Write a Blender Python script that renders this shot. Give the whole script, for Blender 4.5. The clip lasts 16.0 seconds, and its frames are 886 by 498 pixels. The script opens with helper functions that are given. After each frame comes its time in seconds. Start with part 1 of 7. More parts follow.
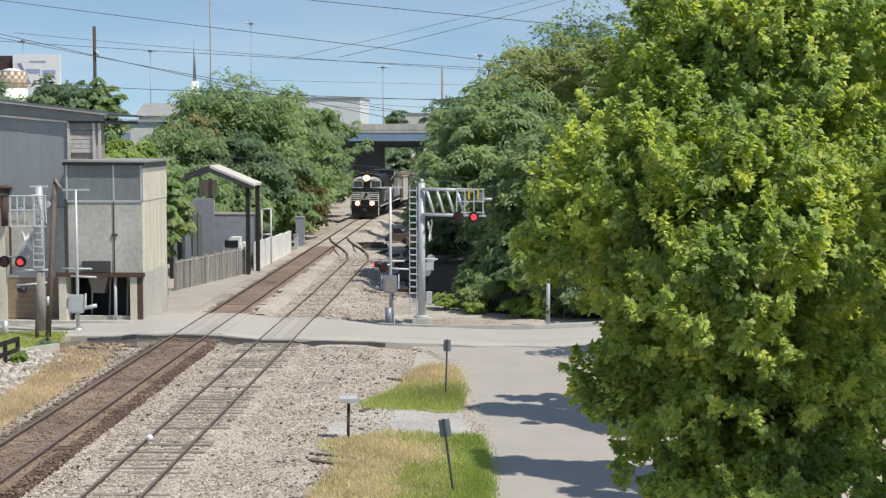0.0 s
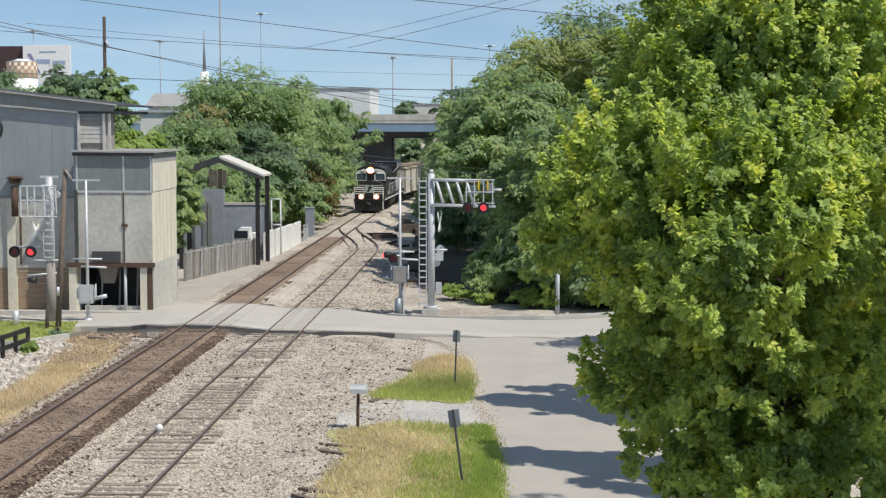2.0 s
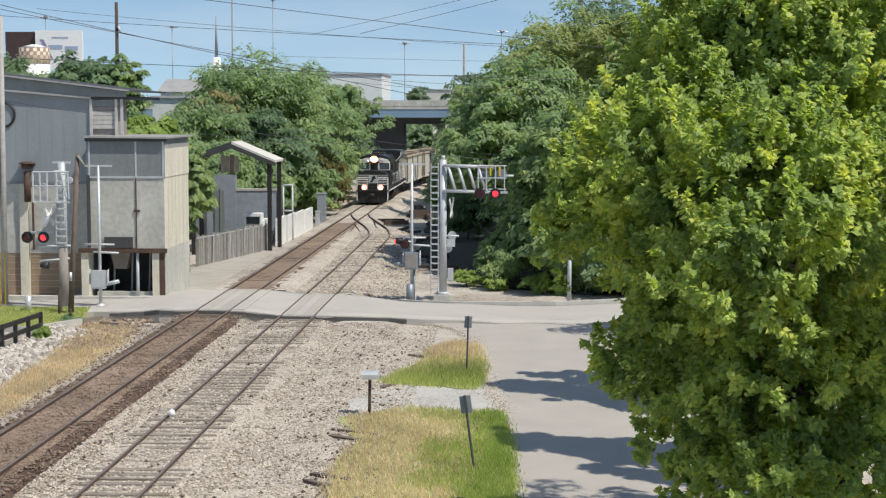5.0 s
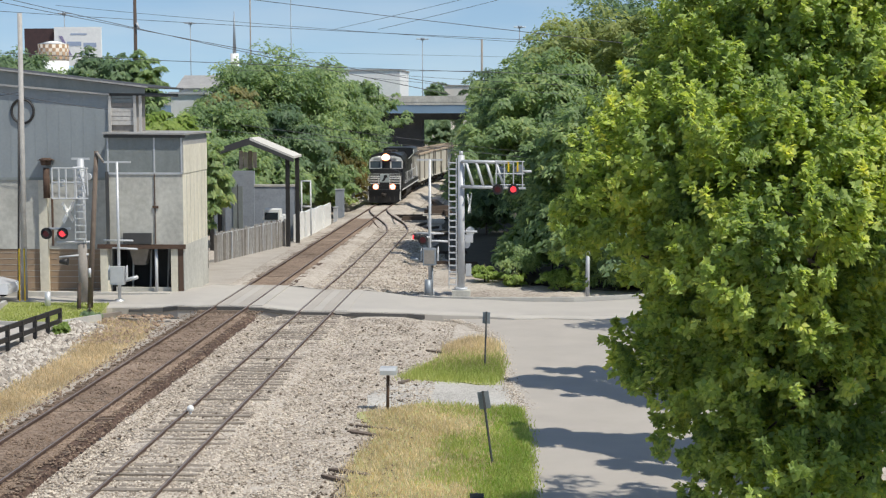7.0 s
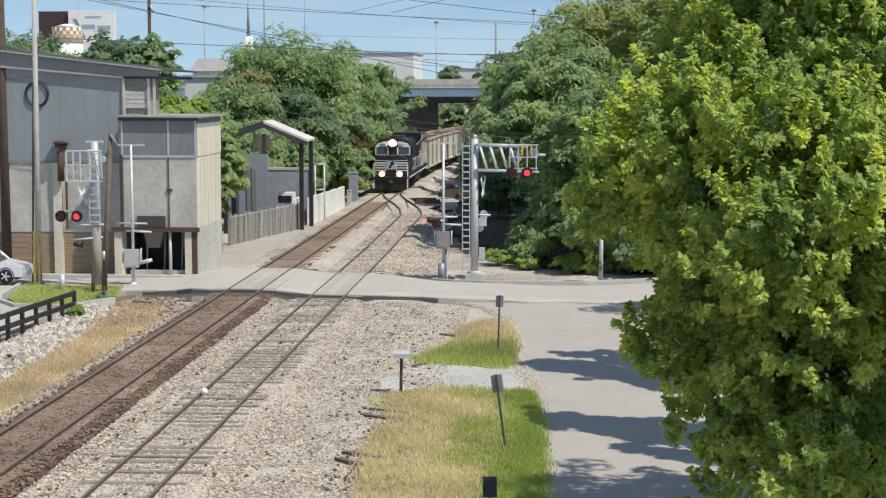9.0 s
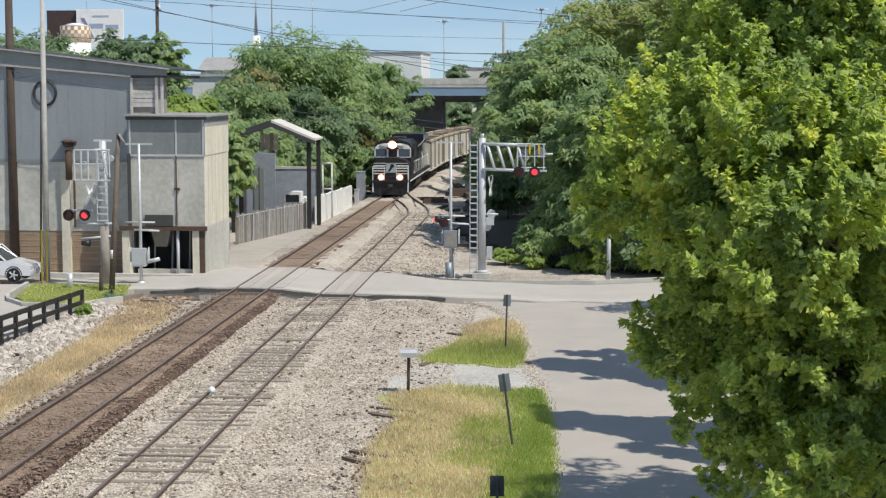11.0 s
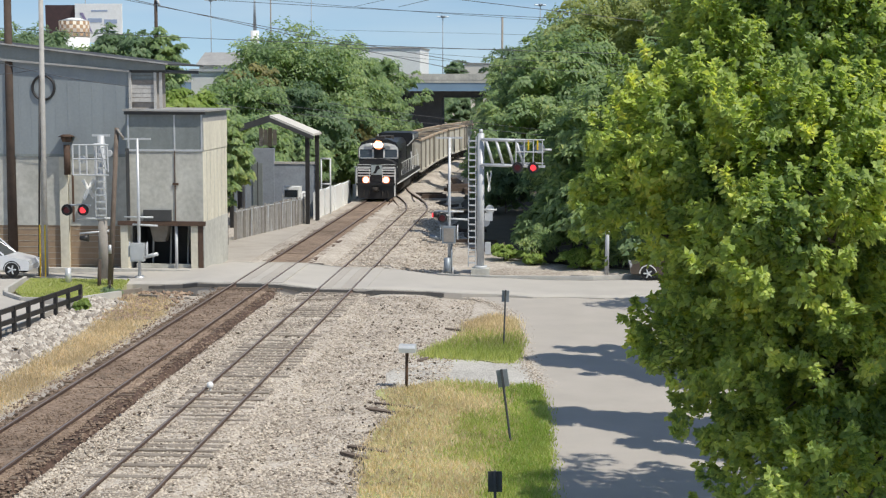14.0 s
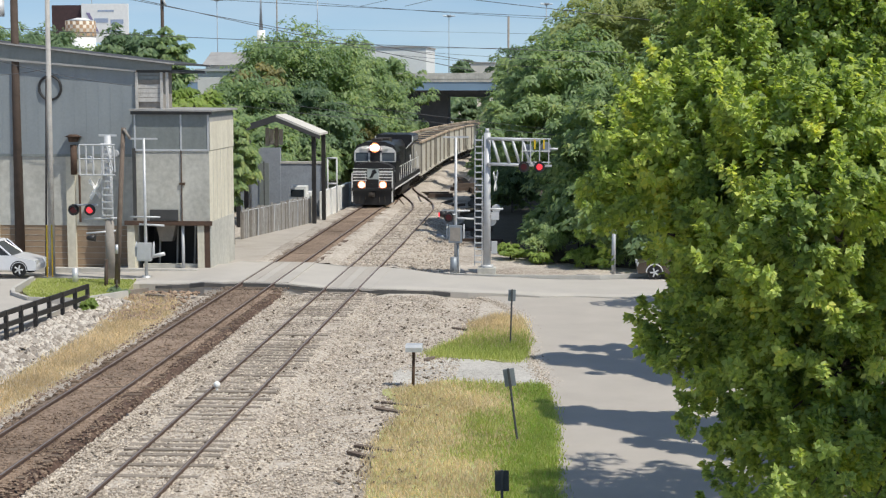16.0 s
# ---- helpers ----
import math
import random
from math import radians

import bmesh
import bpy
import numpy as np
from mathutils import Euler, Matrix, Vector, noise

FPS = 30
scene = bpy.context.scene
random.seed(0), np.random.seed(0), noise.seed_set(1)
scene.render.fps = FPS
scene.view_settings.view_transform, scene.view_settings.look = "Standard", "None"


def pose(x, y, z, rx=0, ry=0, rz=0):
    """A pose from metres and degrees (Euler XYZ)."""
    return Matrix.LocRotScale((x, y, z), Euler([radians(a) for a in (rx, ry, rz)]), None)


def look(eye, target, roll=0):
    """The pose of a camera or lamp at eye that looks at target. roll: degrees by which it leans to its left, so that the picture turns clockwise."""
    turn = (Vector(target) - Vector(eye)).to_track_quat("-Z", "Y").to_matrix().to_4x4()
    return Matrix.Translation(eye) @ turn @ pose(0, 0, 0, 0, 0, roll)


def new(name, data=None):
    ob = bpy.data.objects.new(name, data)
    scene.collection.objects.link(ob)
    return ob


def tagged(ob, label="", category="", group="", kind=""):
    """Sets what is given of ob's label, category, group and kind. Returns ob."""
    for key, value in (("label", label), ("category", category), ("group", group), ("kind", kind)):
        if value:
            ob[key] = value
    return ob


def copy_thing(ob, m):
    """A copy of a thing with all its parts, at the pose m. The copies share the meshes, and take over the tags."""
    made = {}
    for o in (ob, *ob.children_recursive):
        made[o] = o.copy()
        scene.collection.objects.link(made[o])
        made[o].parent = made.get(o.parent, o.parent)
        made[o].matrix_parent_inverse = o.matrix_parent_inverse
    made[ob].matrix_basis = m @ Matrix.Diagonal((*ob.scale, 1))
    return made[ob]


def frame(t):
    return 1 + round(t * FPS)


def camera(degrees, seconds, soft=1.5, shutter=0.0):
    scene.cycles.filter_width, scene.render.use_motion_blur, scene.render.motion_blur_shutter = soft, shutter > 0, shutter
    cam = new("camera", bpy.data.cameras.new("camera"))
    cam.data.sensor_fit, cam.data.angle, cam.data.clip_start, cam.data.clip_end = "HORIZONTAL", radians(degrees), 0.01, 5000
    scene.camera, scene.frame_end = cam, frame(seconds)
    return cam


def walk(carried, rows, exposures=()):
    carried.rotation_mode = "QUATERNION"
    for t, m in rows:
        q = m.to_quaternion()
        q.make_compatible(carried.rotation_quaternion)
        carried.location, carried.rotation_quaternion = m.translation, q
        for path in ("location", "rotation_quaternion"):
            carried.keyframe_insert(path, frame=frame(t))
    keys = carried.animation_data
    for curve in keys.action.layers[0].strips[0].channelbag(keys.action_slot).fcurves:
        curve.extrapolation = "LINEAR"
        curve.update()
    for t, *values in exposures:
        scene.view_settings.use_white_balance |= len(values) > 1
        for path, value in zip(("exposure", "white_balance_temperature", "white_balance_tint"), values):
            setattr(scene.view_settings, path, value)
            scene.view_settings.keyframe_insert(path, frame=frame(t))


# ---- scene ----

# ---- camera and its walk ----
EYE = (0.0, 0.0, 9.23)
cam = camera(31.81, 16.0, soft=1.25)
# seconds, turn to the left, downward tilt, lean (degrees)
TURNS = (
    (0, 1.846, 4.271, -0.023), (0.5, 1.914, 4.314, -0.085), (1, 2.003, 4.428, -0.013), (1.5, 2.129, 4.587, -0.001),
    (2, 2.199, 4.616, 0.005), (2.5, 2.220, 4.631, 0.090), (3, 2.282, 4.654, 0.109), (3.5, 2.352, 4.754, 0.115),
    (4, 2.417, 4.906, 0.108), (6.5, 3.115, 5.256, -0.057), (7, 3.303, 5.290, -0.074), (7.5, 3.523, 5.481, -0.128),
    (8, 3.620, 5.798, -0.090), (8.5, 3.747, 5.924, -0.100), (9, 3.802, 5.899, -0.016), (11.5, 4.098, 5.934, -0.010),
    (12, 4.014, 5.896, 0.026), (12.5, 3.987, 5.958, 0.052), (13, 4.048, 6.094, 0.110), (13.5, 4.083, 6.180, 0.060),
    (14, 4.020, 6.097, 0.117), (14.5, 3.974, 6.025, 0.027), (15, 3.969, 6.087, 0.086), (15.5, 4.104, 6.185, 0.023),
    (16, 4.260, 6.123, 0.000),
)
walk(cam, [(t, pose(*EYE, 0, 0, yaw) @ pose(0, 0, 0, 90 - tilt, 0, 0) @ pose(0, 0, 0, 0, 0, lean)) for t, yaw, tilt, lean in TURNS],
     exposures=((0, 0.14, 6600, 7), (16, 0.14, 6600, 7)))

# ---- light ----
SUN_ELEVATION, SUN_FROM = 56.0, 121.0  # degrees; clockwise from +Y
world = bpy.data.worlds.new("sky")
scene.world = world
world.use_nodes = True
wn = world.node_tree.nodes
sky = wn.new("ShaderNodeTexSky")
sky.sky_type = "NISHITA"
sky.sun_disc = False
sky.sun_elevation, sky.sun_rotation = radians(SUN_ELEVATION), radians(SUN_FROM)
sky.altitude, sky.air_density, sky.dust_density, sky.ozone_density = 200, 1.0, 0.3, 2.5
# clear summer air: the hazy band lies below the skyline
_tc, _up = wn.new("ShaderNodeTexCoord"), wn.new("ShaderNodeVectorMath")
_up.operation, _up.inputs[1].default_value = "ADD", (0, 0, 0.10)
world.node_tree.links.new(_tc.outputs["Generated"], _up.inputs[0])
world.node_tree.links.new(_up.outputs[0], sky.inputs["Vector"])
# a faint veil of high cloud
_cloud, _ramp, _mix = wn.new("ShaderNodeTexNoise"), wn.new("ShaderNodeValToRGB"), wn.new("ShaderNodeMixRGB")
_map = wn.new("ShaderNodeMapping")
_map.inputs["Scale"].default_value = (3.0, 3.0, 16.0)
world.node_tree.links.new(_tc.outputs["Generated"], _map.inputs[0])
world.node_tree.links.new(_map.outputs[0], _cloud.inputs["Vector"])
_cloud.inputs["Scale"].default_value, _cloud.inputs["Detail"].default_value = 1.6, 6
_ramp.color_ramp.elements[0].position, _ramp.color_ramp.elements[1].position = 0.42, 0.75
_ramp.color_ramp.elements[1].color = (0.3, 0.3, 0.3, 1)
_mix.inputs[2].default_value = (6.2, 6.6, 6.9, 1)
world.node_tree.links.new(_cloud.outputs[0], _ramp.inputs[0])
world.node_tree.links.new(_ramp.outputs[0], _mix.inputs[0])
world.node_tree.links.new(sky.outputs[0], _mix.inputs[1])
world.node_tree.links.new(_mix.outputs[0], wn["Background"].inputs[0])
wn["Background"].inputs[1].default_value = 0.115
sun = new("sun", bpy.data.lights.new("sun", "SUN"))
sun.data.energy, sun.data.angle, sun.data.color = 4.0, radians(0.55), (1.0, 0.95, 0.88)
_az, _el = radians(SUN_FROM), radians(SUN_ELEVATION)
sun.matrix_world = look((0, 0, 60), Vector((0, 0, 60)) - Vector((math.sin(_az) * math.cos(_el), math.cos(_az) * math.cos(_el), math.sin(_el))))


# ---- materials ----
def mat(name, col, col2=None, rough=0.8, metal=0.0, scale=1.5, fine=25.0, bump=0.25, spread=0.5, coat=0.0, world_space=True, island=0.0, stretch=1.0):
    """A surface that varies between two colours at two scales, with fine relief."""
    m = bpy.data.materials.new(name)
    m.use_nodes = True
    n, l = m.node_tree.nodes, m.node_tree.links
    bsdf = n["Principled BSDF"]
    col2 = col2 or tuple(c * 0.72 for c in col)
    if world_space:
        src = n.new("ShaderNodeNewGeometry").outputs["Position"]
    else:
        src = n.new("ShaderNodeTexCoord").outputs["Object"]
    a, b = n.new("ShaderNodeTexNoise"), n.new("ShaderNodeTexNoise")
    a.inputs["Scale"].default_value, b.inputs["Scale"].default_value = scale, fine
    a.inputs["Detail"].default_value, b.inputs["Detail"].default_value = 5, 4
    a.inputs["Roughness"].default_value = 0.6
    if stretch != 1.0:
        mp = n.new("ShaderNodeMapping")
        mp.inputs["Scale"].default_value = (1, 1, stretch)
        l.new(src, mp.inputs[0])
        l.new(mp.outputs[0], a.inputs["Vector"])
    else:
        l.new(src, a.inputs["Vector"])
    l.new(src, b.inputs["Vector"])
    mixf = n.new("ShaderNodeMath")
    mixf.operation = "MULTIPLY_ADD"
    mixf.inputs[1].default_value = 0.4
    l.new(b.outputs[0], mixf.inputs[0])
    sc = n.new("ShaderNodeMath")
    sc.operation = "MULTIPLY"
    sc.inputs[1].default_value = 0.6
    l.new(a.outputs[0], sc.inputs[0]), l.new(sc.outputs[0], mixf.inputs[2])
    out = mixf.outputs[0]
    if island:
        g = n.new("ShaderNodeNewGeometry")
        add = n.new("ShaderNodeMath")
        add.operation = "MULTIPLY_ADD"
        add.inputs[1].default_value = island
        l.new(g.outputs["Random Per Island"], add.inputs[0])
        sub = n.new("ShaderNodeMath")
        sub.operation = "SUBTRACT"
        sub.inputs[1].default_value = island / 2
        l.new(out, sub.inputs[0]), l.new(sub.outputs[0], add.inputs[2])
        out = add.outputs[0]
    ramp = n.new("ShaderNodeValToRGB")
    ramp.color_ramp.elements[0].position, ramp.color_ramp.elements[1].position = 0.5 - spread * 0.4, 0.5 + spread * 0.4
    ramp.color_ramp.elements[0].color, ramp.color_ramp.elements[1].color = (*col2, 1), (*col, 1)
    l.new(out, ramp.inputs[0]), l.new(ramp.outputs[0], bsdf.inputs["Base Color"])
    bsdf.inputs["Roughness"].default_value, bsdf.inputs["Metallic"].default_value = rough, metal
    bsdf.inputs["Coat Weight"].default_value = coat
    if bump:
        bp = n.new("ShaderNodeBump")
        bp.inputs["Strength"].default_value, bp.inputs["Distance"].default_value = bump, 0.02
        l.new(b.outputs[0], bp.inputs["Height"]), l.new(bp.outputs[0], bsdf.inputs["Normal"])
    return m


def glow(name, col, strength):
    m = bpy.data.materials.new(name)
    m.use_nodes = True
    b = m.node_tree.nodes["Principled BSDF"]
    b.inputs["Base Color"].default_value = (*[c * 0.5 for c in col], 1)
    b.inputs["Emission Color"].default_value, b.inputs["Emission Strength"].default_value = (*col, 1), strength
    b.inputs["Roughness"].default_value = 0.3
    return m


def gravel(name, stops, cells=11.0, patch=0.25, depth=0.03, bump=0.8):
    """Loose stones: a shade for each stone, laid over wide stains."""
    m = bpy.data.materials.new(name)
    m.use_nodes = True
    n, l = m.node_tree.nodes, m.node_tree.links
    bsdf = n["Principled BSDF"]
    pos = n.new("ShaderNodeNewGeometry").outputs["Position"]
    v = n.new("ShaderNodeTexVoronoi")
    v.inputs["Scale"].default_value = cells
    l.new(pos, v.inputs["Vector"])
    sep = n.new("ShaderNodeSeparateColor")
    l.new(v.outputs["Color"], sep.inputs[0])
    big = n.new("ShaderNodeTexNoise")
    big.inputs["Scale"].default_value, big.inputs["Detail"].default_value = patch, 6
    big.inputs["Roughness"].default_value = 0.65
    l.new(pos, big.inputs["Vector"])
    add = n.new("ShaderNodeMath")
    add.operation = "MULTIPLY_ADD"
    add.inputs[1].default_value = 0.55
    half = n.new("ShaderNodeMath")
    half.operation = "MULTIPLY_ADD"
    half.inputs[1].default_value, half.inputs[2].default_value = 1.3, -0.42
    l.new(big.outputs[0], half.inputs[0])
    l.new(sep.outputs[0], add.inputs[0]), l.new(half.outputs[0], add.inputs[2])
    ramp = n.new("ShaderNodeValToRGB")
    els = ramp.color_ramp.elements
    while len(els) < len(stops):
        els.new(0.5)
    for e, (p, c) in zip(els, stops):
        e.position, e.color = p, (*c, 1)
    l.new(add.outputs[0], ramp.inputs[0]), l.new(ramp.outputs[0], bsdf.inputs["Base Color"])
    bsdf.inputs["Roughness"].default_value = 0.95
    bp = n.new("ShaderNodeBump")
    bp.inputs["Strength"].default_value, bp.inputs["Distance"].default_value = bump, depth
    bp.invert = True
    l.new(v.outputs["Distance"], bp.inputs["Height"]), l.new(bp.outputs[0], bsdf.inputs["Normal"])
    return m


def leafy(name, dark, mid, bright, yellow=None, clump=0.35, swing=1.2):
    """Leaves: shade by leaf, some light coming through."""
    m = bpy.data.materials.new(name)
    m.use_nodes = True
    n, l = m.node_tree.nodes, m.node_tree.links
    bsdf, outp = n["Principled BSDF"], n["Material Output"]
    geo = n.new("ShaderNodeNewGeometry")
    big = n.new("ShaderNodeTexNoise")
    big.inputs["Scale"].default_value = clump
    l.new(geo.outputs["Position"], big.inputs["Vector"])
    add = n.new("ShaderNodeMath")
    add.operation = "MULTIPLY_ADD"
    add.inputs[1].default_value = 0.5
    sub = n.new("ShaderNodeMath")
    sub.operation = "MULTIPLY_ADD"
    sub.inputs[1].default_value, sub.inputs[2].default_value = swing, 0.25 - swing / 2
    l.new(big.outputs[0], sub.inputs[0])
    l.new(geo.outputs["Random Per Island"], add.inputs[0]), l.new(sub.outputs[0], add.inputs[2])
    ramp = n.new("ShaderNodeValToRGB")
    els = ramp.color_ramp.elements
    els[0].position, els[0].color = 0.1, (*dark, 1)
    els[1].position, els[1].color = 0.95, (*(yellow or bright), 1)
    e = els.new(0.5)
    e.color = (*mid, 1)
    e = els.new(0.8)
    e.color = (*bright, 1)
    l.new(add.outputs[0], ramp.inputs[0]), l.new(ramp.outputs[0], bsdf.inputs["Base Color"])
    bsdf.inputs["Roughness"].default_value = 0.5
    bsdf.inputs["Specular IOR Level"].default_value = 0.35
    tr = n.new("ShaderNodeBsdfTranslucent")
    hue = n.new("ShaderNodeMixRGB")
    hue.blend_type = "MULTIPLY"
    hue.inputs[0].default_value, hue.inputs[2].default_value = 1.0, (1.45, 1.4, 0.75, 1)
    l.new(ramp.outputs[0], hue.inputs[1]), l.new(hue.outputs[0], tr.inputs[0])
    mix = n.new("ShaderNodeMixShader")
    mix.inputs[0].default_value = 0.5
    l.new(bsdf.outputs[0], mix.inputs[1]), l.new(tr.outputs[0], mix.inputs[2]), l.new(mix.outputs[0], outp.inputs[0])
    return m


M_BALLAST = gravel("ballast_stone", ((0.0, (0.125, 0.10, 0.082)), (0.25, (0.33, 0.28, 0.23)), (0.6, (0.46, 0.405, 0.345)), (1.0, (0.63, 0.575, 0.505))))
M_MAIN = gravel("rusty_ballast", ((0.0, (0.075, 0.05, 0.035)), (0.4, (0.20, 0.142, 0.102)), (0.8, (0.31, 0.228, 0.168)), (1.0, (0.44, 0.36, 0.28))), cells=14)
M_DARKBALLAST = gravel("dark_brown_ballast", ((0.0, (0.03, 0.018, 0.012)), (0.5, (0.085, 0.05, 0.035)), (1.0, (0.17, 0.11, 0.08))))
M_GREYGRAVEL = gravel("pale_gravel", ((0.0, (0.24, 0.22, 0.20)), (0.4, (0.44, 0.415, 0.38)), (1.0, (0.60, 0.575, 0.53))), cells=16)
M_ASPHALT = mat("worn_asphalt", (0.47, 0.425, 0.375), (0.33, 0.30, 0.265), rough=0.9, scale=0.5, fine=22, bump=0.15, spread=0.8)
M_ROAD = mat("pale_road", (0.50, 0.465, 0.415), (0.38, 0.35, 0.315), rough=0.9, scale=0.5, fine=22, bump=0.12, spread=0.8)
M_EDGESHADE = mat("road_edge_shade", (0.07, 0.065, 0.06), (0.04, 0.04, 0.04), rough=0.85)
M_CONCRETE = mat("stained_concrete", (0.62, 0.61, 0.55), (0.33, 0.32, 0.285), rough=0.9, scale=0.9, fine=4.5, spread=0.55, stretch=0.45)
# pillars' own tone, and sunlight painted onto the tower's side
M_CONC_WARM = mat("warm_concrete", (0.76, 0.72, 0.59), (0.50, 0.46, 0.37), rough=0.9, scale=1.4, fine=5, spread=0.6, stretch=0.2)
M_KERB = mat("kerb_concrete", (0.55, 0.53, 0.48), (0.4, 0.38, 0.35), rough=0.9)
M_CLAD = mat("grey_blue_cladding", (0.31, 0.34, 0.35), (0.215, 0.24, 0.255), rough=0.6, metal=0.1, scale=1.3, fine=8, bump=0.05, spread=0.8, stretch=0.15)
M_CLADDARK = mat("dark_grey_cladding", (0.27, 0.295, 0.285), (0.165, 0.18, 0.175), rough=0.6, metal=0.1, scale=1.6, fine=9, bump=0.05, spread=0.7, stretch=0.2)
M_BRICK = mat("tan_brick", (0.36, 0.26, 0.17), (0.27, 0.19, 0.125), rough=0.9, scale=3, fine=20)
M_ROOF = mat("weathered_roof", (0.45, 0.44, 0.42), (0.28, 0.27, 0.26), rough=0.7, metal=0.2, scale=0.9)
M_ROOFDARK = mat("dark_eave", (0.07, 0.07, 0.07), (0.04, 0.04, 0.04), rough=0.7)
M_WHITEBOARD = mat("peeling_white_board", (0.62, 0.60, 0.56), (0.33, 0.31, 0.29), rough=0.85, scale=2.2, spread=0.5)
M_RUST = mat("rust", (0.12, 0.07, 0.045), (0.06, 0.038, 0.028), rough=0.85, scale=4)
M_RAILHEAD = mat("rail_steel", (0.165, 0.105, 0.08), (0.08, 0.054, 0.044), rough=0.75, metal=0.1, scale=2)
M_RAILTOP = mat("worn_rail_top", (0.34, 0.29, 0.26), (0.24, 0.20, 0.175), rough=0.45, metal=0.5, scale=2)
M_TIE = mat("weathered_tie", (0.36, 0.315, 0.26), (0.12, 0.095, 0.075), rough=0.95, scale=2.2, fine=30, spread=0.6)
M_TIEBROWN = mat("oily_brown_tie", (0.25, 0.19, 0.14), (0.10, 0.07, 0.05), rough=0.95, scale=2.2, fine=30, spread=0.6)
M_DARKWOOD = mat("dark_pole_wood", (0.10, 0.07, 0.055), (0.055, 0.04, 0.03), rough=0.9, scale=3)
M_GREYWOOD = mat("grey_pole_wood", (0.34, 0.31, 0.275), (0.2, 0.18, 0.16), rough=0.9, scale=3)
M_PALEPOLE = mat("weathered_pale_pole", (0.47, 0.45, 0.42), (0.30, 0.285, 0.265), rough=0.8, scale=3)
M_OLDPOLE = mat("old_brown_pole", (0.20, 0.155, 0.12), (0.10, 0.075, 0.06), rough=0.9, scale=3)
M_GALV = mat("galvanised_steel", (0.62, 0.63, 0.64), (0.48, 0.49, 0.50), rough=0.45, metal=0.35, scale=3, bump=0.05)
M_ALU = mat("silver_paint", (0.58, 0.59, 0.60), (0.46, 0.47, 0.48), rough=0.5, metal=0.15, scale=3, bump=0.03)
M_BLACK = mat("black_paint", (0.022, 0.022, 0.024), (0.012, 0.012, 0.013), rough=0.45, scale=2, bump=0.05, world_space=False)
M_BLACKRAIL = mat("black_rail_paint", (0.03, 0.028, 0.028), (0.018, 0.017, 0.017), rough=0.5)
M_WHITE = mat("white_paint", (0.84, 0.84, 0.82), (0.70, 0.70, 0.68), rough=0.6, scale=2, bump=0.03)
M_WHITEV = mat("white_vehicle_paint", (0.78, 0.78, 0.76), (0.62, 0.62, 0.60), rough=0.5, scale=2, bump=0.03, world_space=False)
M_CREAM = mat("cream_wall", (0.66, 0.63, 0.57), (0.55, 0.52, 0.47), rough=0.8, scale=0.3)
M_YELLOW = mat("yellow_plastic", (0.75, 0.52, 0.02), (0.62, 0.42, 0.02), rough=0.5)
M_HOPPER = mat("dusty_hopper_paint", (0.62, 0.585, 0.51), (0.46, 0.425, 0.36), rough=0.75, scale=0.9, fine=9, bump=0.1, spread=0.6, world_space=False)
M_HOPPERSIDE = mat("dark_hopper_side", (0.30, 0.275, 0.235), (0.17, 0.15, 0.125), rough=0.8, scale=1.2, fine=9, bump=0.1, spread=0.7, world_space=False)
M_HOPPERTOP = mat("rusty_hopper_rim", (0.60, 0.50, 0.38), (0.36, 0.24, 0.16), rough=0.85, scale=1.5, world_space=False)
M_COAL = mat("coal_load", (0.035, 0.032, 0.03), (0.015, 0.015, 0.015), rough=0.9, scale=2, world_space=False, bump=0.8)
M_UNDER = mat("grimy_running_gear", (0.05, 0.042, 0.036), (0.028, 0.024, 0.02), rough=0.85, world_space=False)
M_GREYBLOCK = mat("grey_block_wall", (0.34, 0.37, 0.415), (0.2, 0.22, 0.25), rough=0.85, scale=1.4, fine=8, spread=0.6)
M_GIRDER = mat("blue_grey_girder", (0.22, 0.32, 0.42), (0.17, 0.25, 0.33), rough=0.6, scale=0.2)
# shade under the deck put into one dark colour for the lower parts
M_BRIDGESHADE = mat("bridge_shade_paint", (0.10, 0.105, 0.11), (0.06, 0.065, 0.07), rough=0.9)
M_DRYGRASS = mat("dry_grass_ground", (0.54, 0.475, 0.37), (0.38, 0.33, 0.25), rough=0.95, scale=1.2, fine=30, bump=0.4)
M_GRASS = mat("grass_ground", (0.43, 0.42, 0.18), (0.30, 0.31, 0.13), rough=0.95, scale=0.8, fine=28, bump=0.4)
M_SOIL = mat("pale_dirt", (0.46, 0.42, 0.37), (0.33, 0.29, 0.25), rough=0.95, scale=0.6, fine=18, bump=0.4)
M_ROCK = mat("pale_riprap", (0.54, 0.49, 0.43), (0.26, 0.225, 0.19), rough=0.9, scale=2.5, fine=14, bump=0.4, island=0.6)
# the wood's shade is put into this dark ground colour
M_SHADEGROUND = mat("wood_floor_shade", (0.10, 0.085, 0.06), (0.06, 0.05, 0.035), rough=0.95, scale=0.8)
M_BARK = mat("bark", (0.12, 0.095, 0.075), (0.06, 0.05, 0.04), rough=0.95, scale=4)
M_GLASS = mat("dark_window_glass", (0.03, 0.04, 0.05), (0.02, 0.025, 0.03), rough=0.08, bump=0, world_space=False)
M_TYRE = mat("tyre_rubber", (0.02, 0.02, 0.02), (0.012, 0.012, 0.012), rough=0.85, world_space=False)
M_SILVERCAR = mat("silver_car_paint", (0.78, 0.79, 0.82), (0.7, 0.71, 0.74), rough=0.25, metal=0.2, bump=0, coat=0.6, world_space=False)
M_TANCAR = mat("dark_tan_car_paint", (0.10, 0.075, 0.055), (0.08, 0.06, 0.045), rough=0.3, metal=0.3, bump=0, coat=0.5, world_space=False)
M_CABLE = mat("cable", (0.12, 0.12, 0.125), (0.07, 0.07, 0.075), rough=0.7, bump=0)
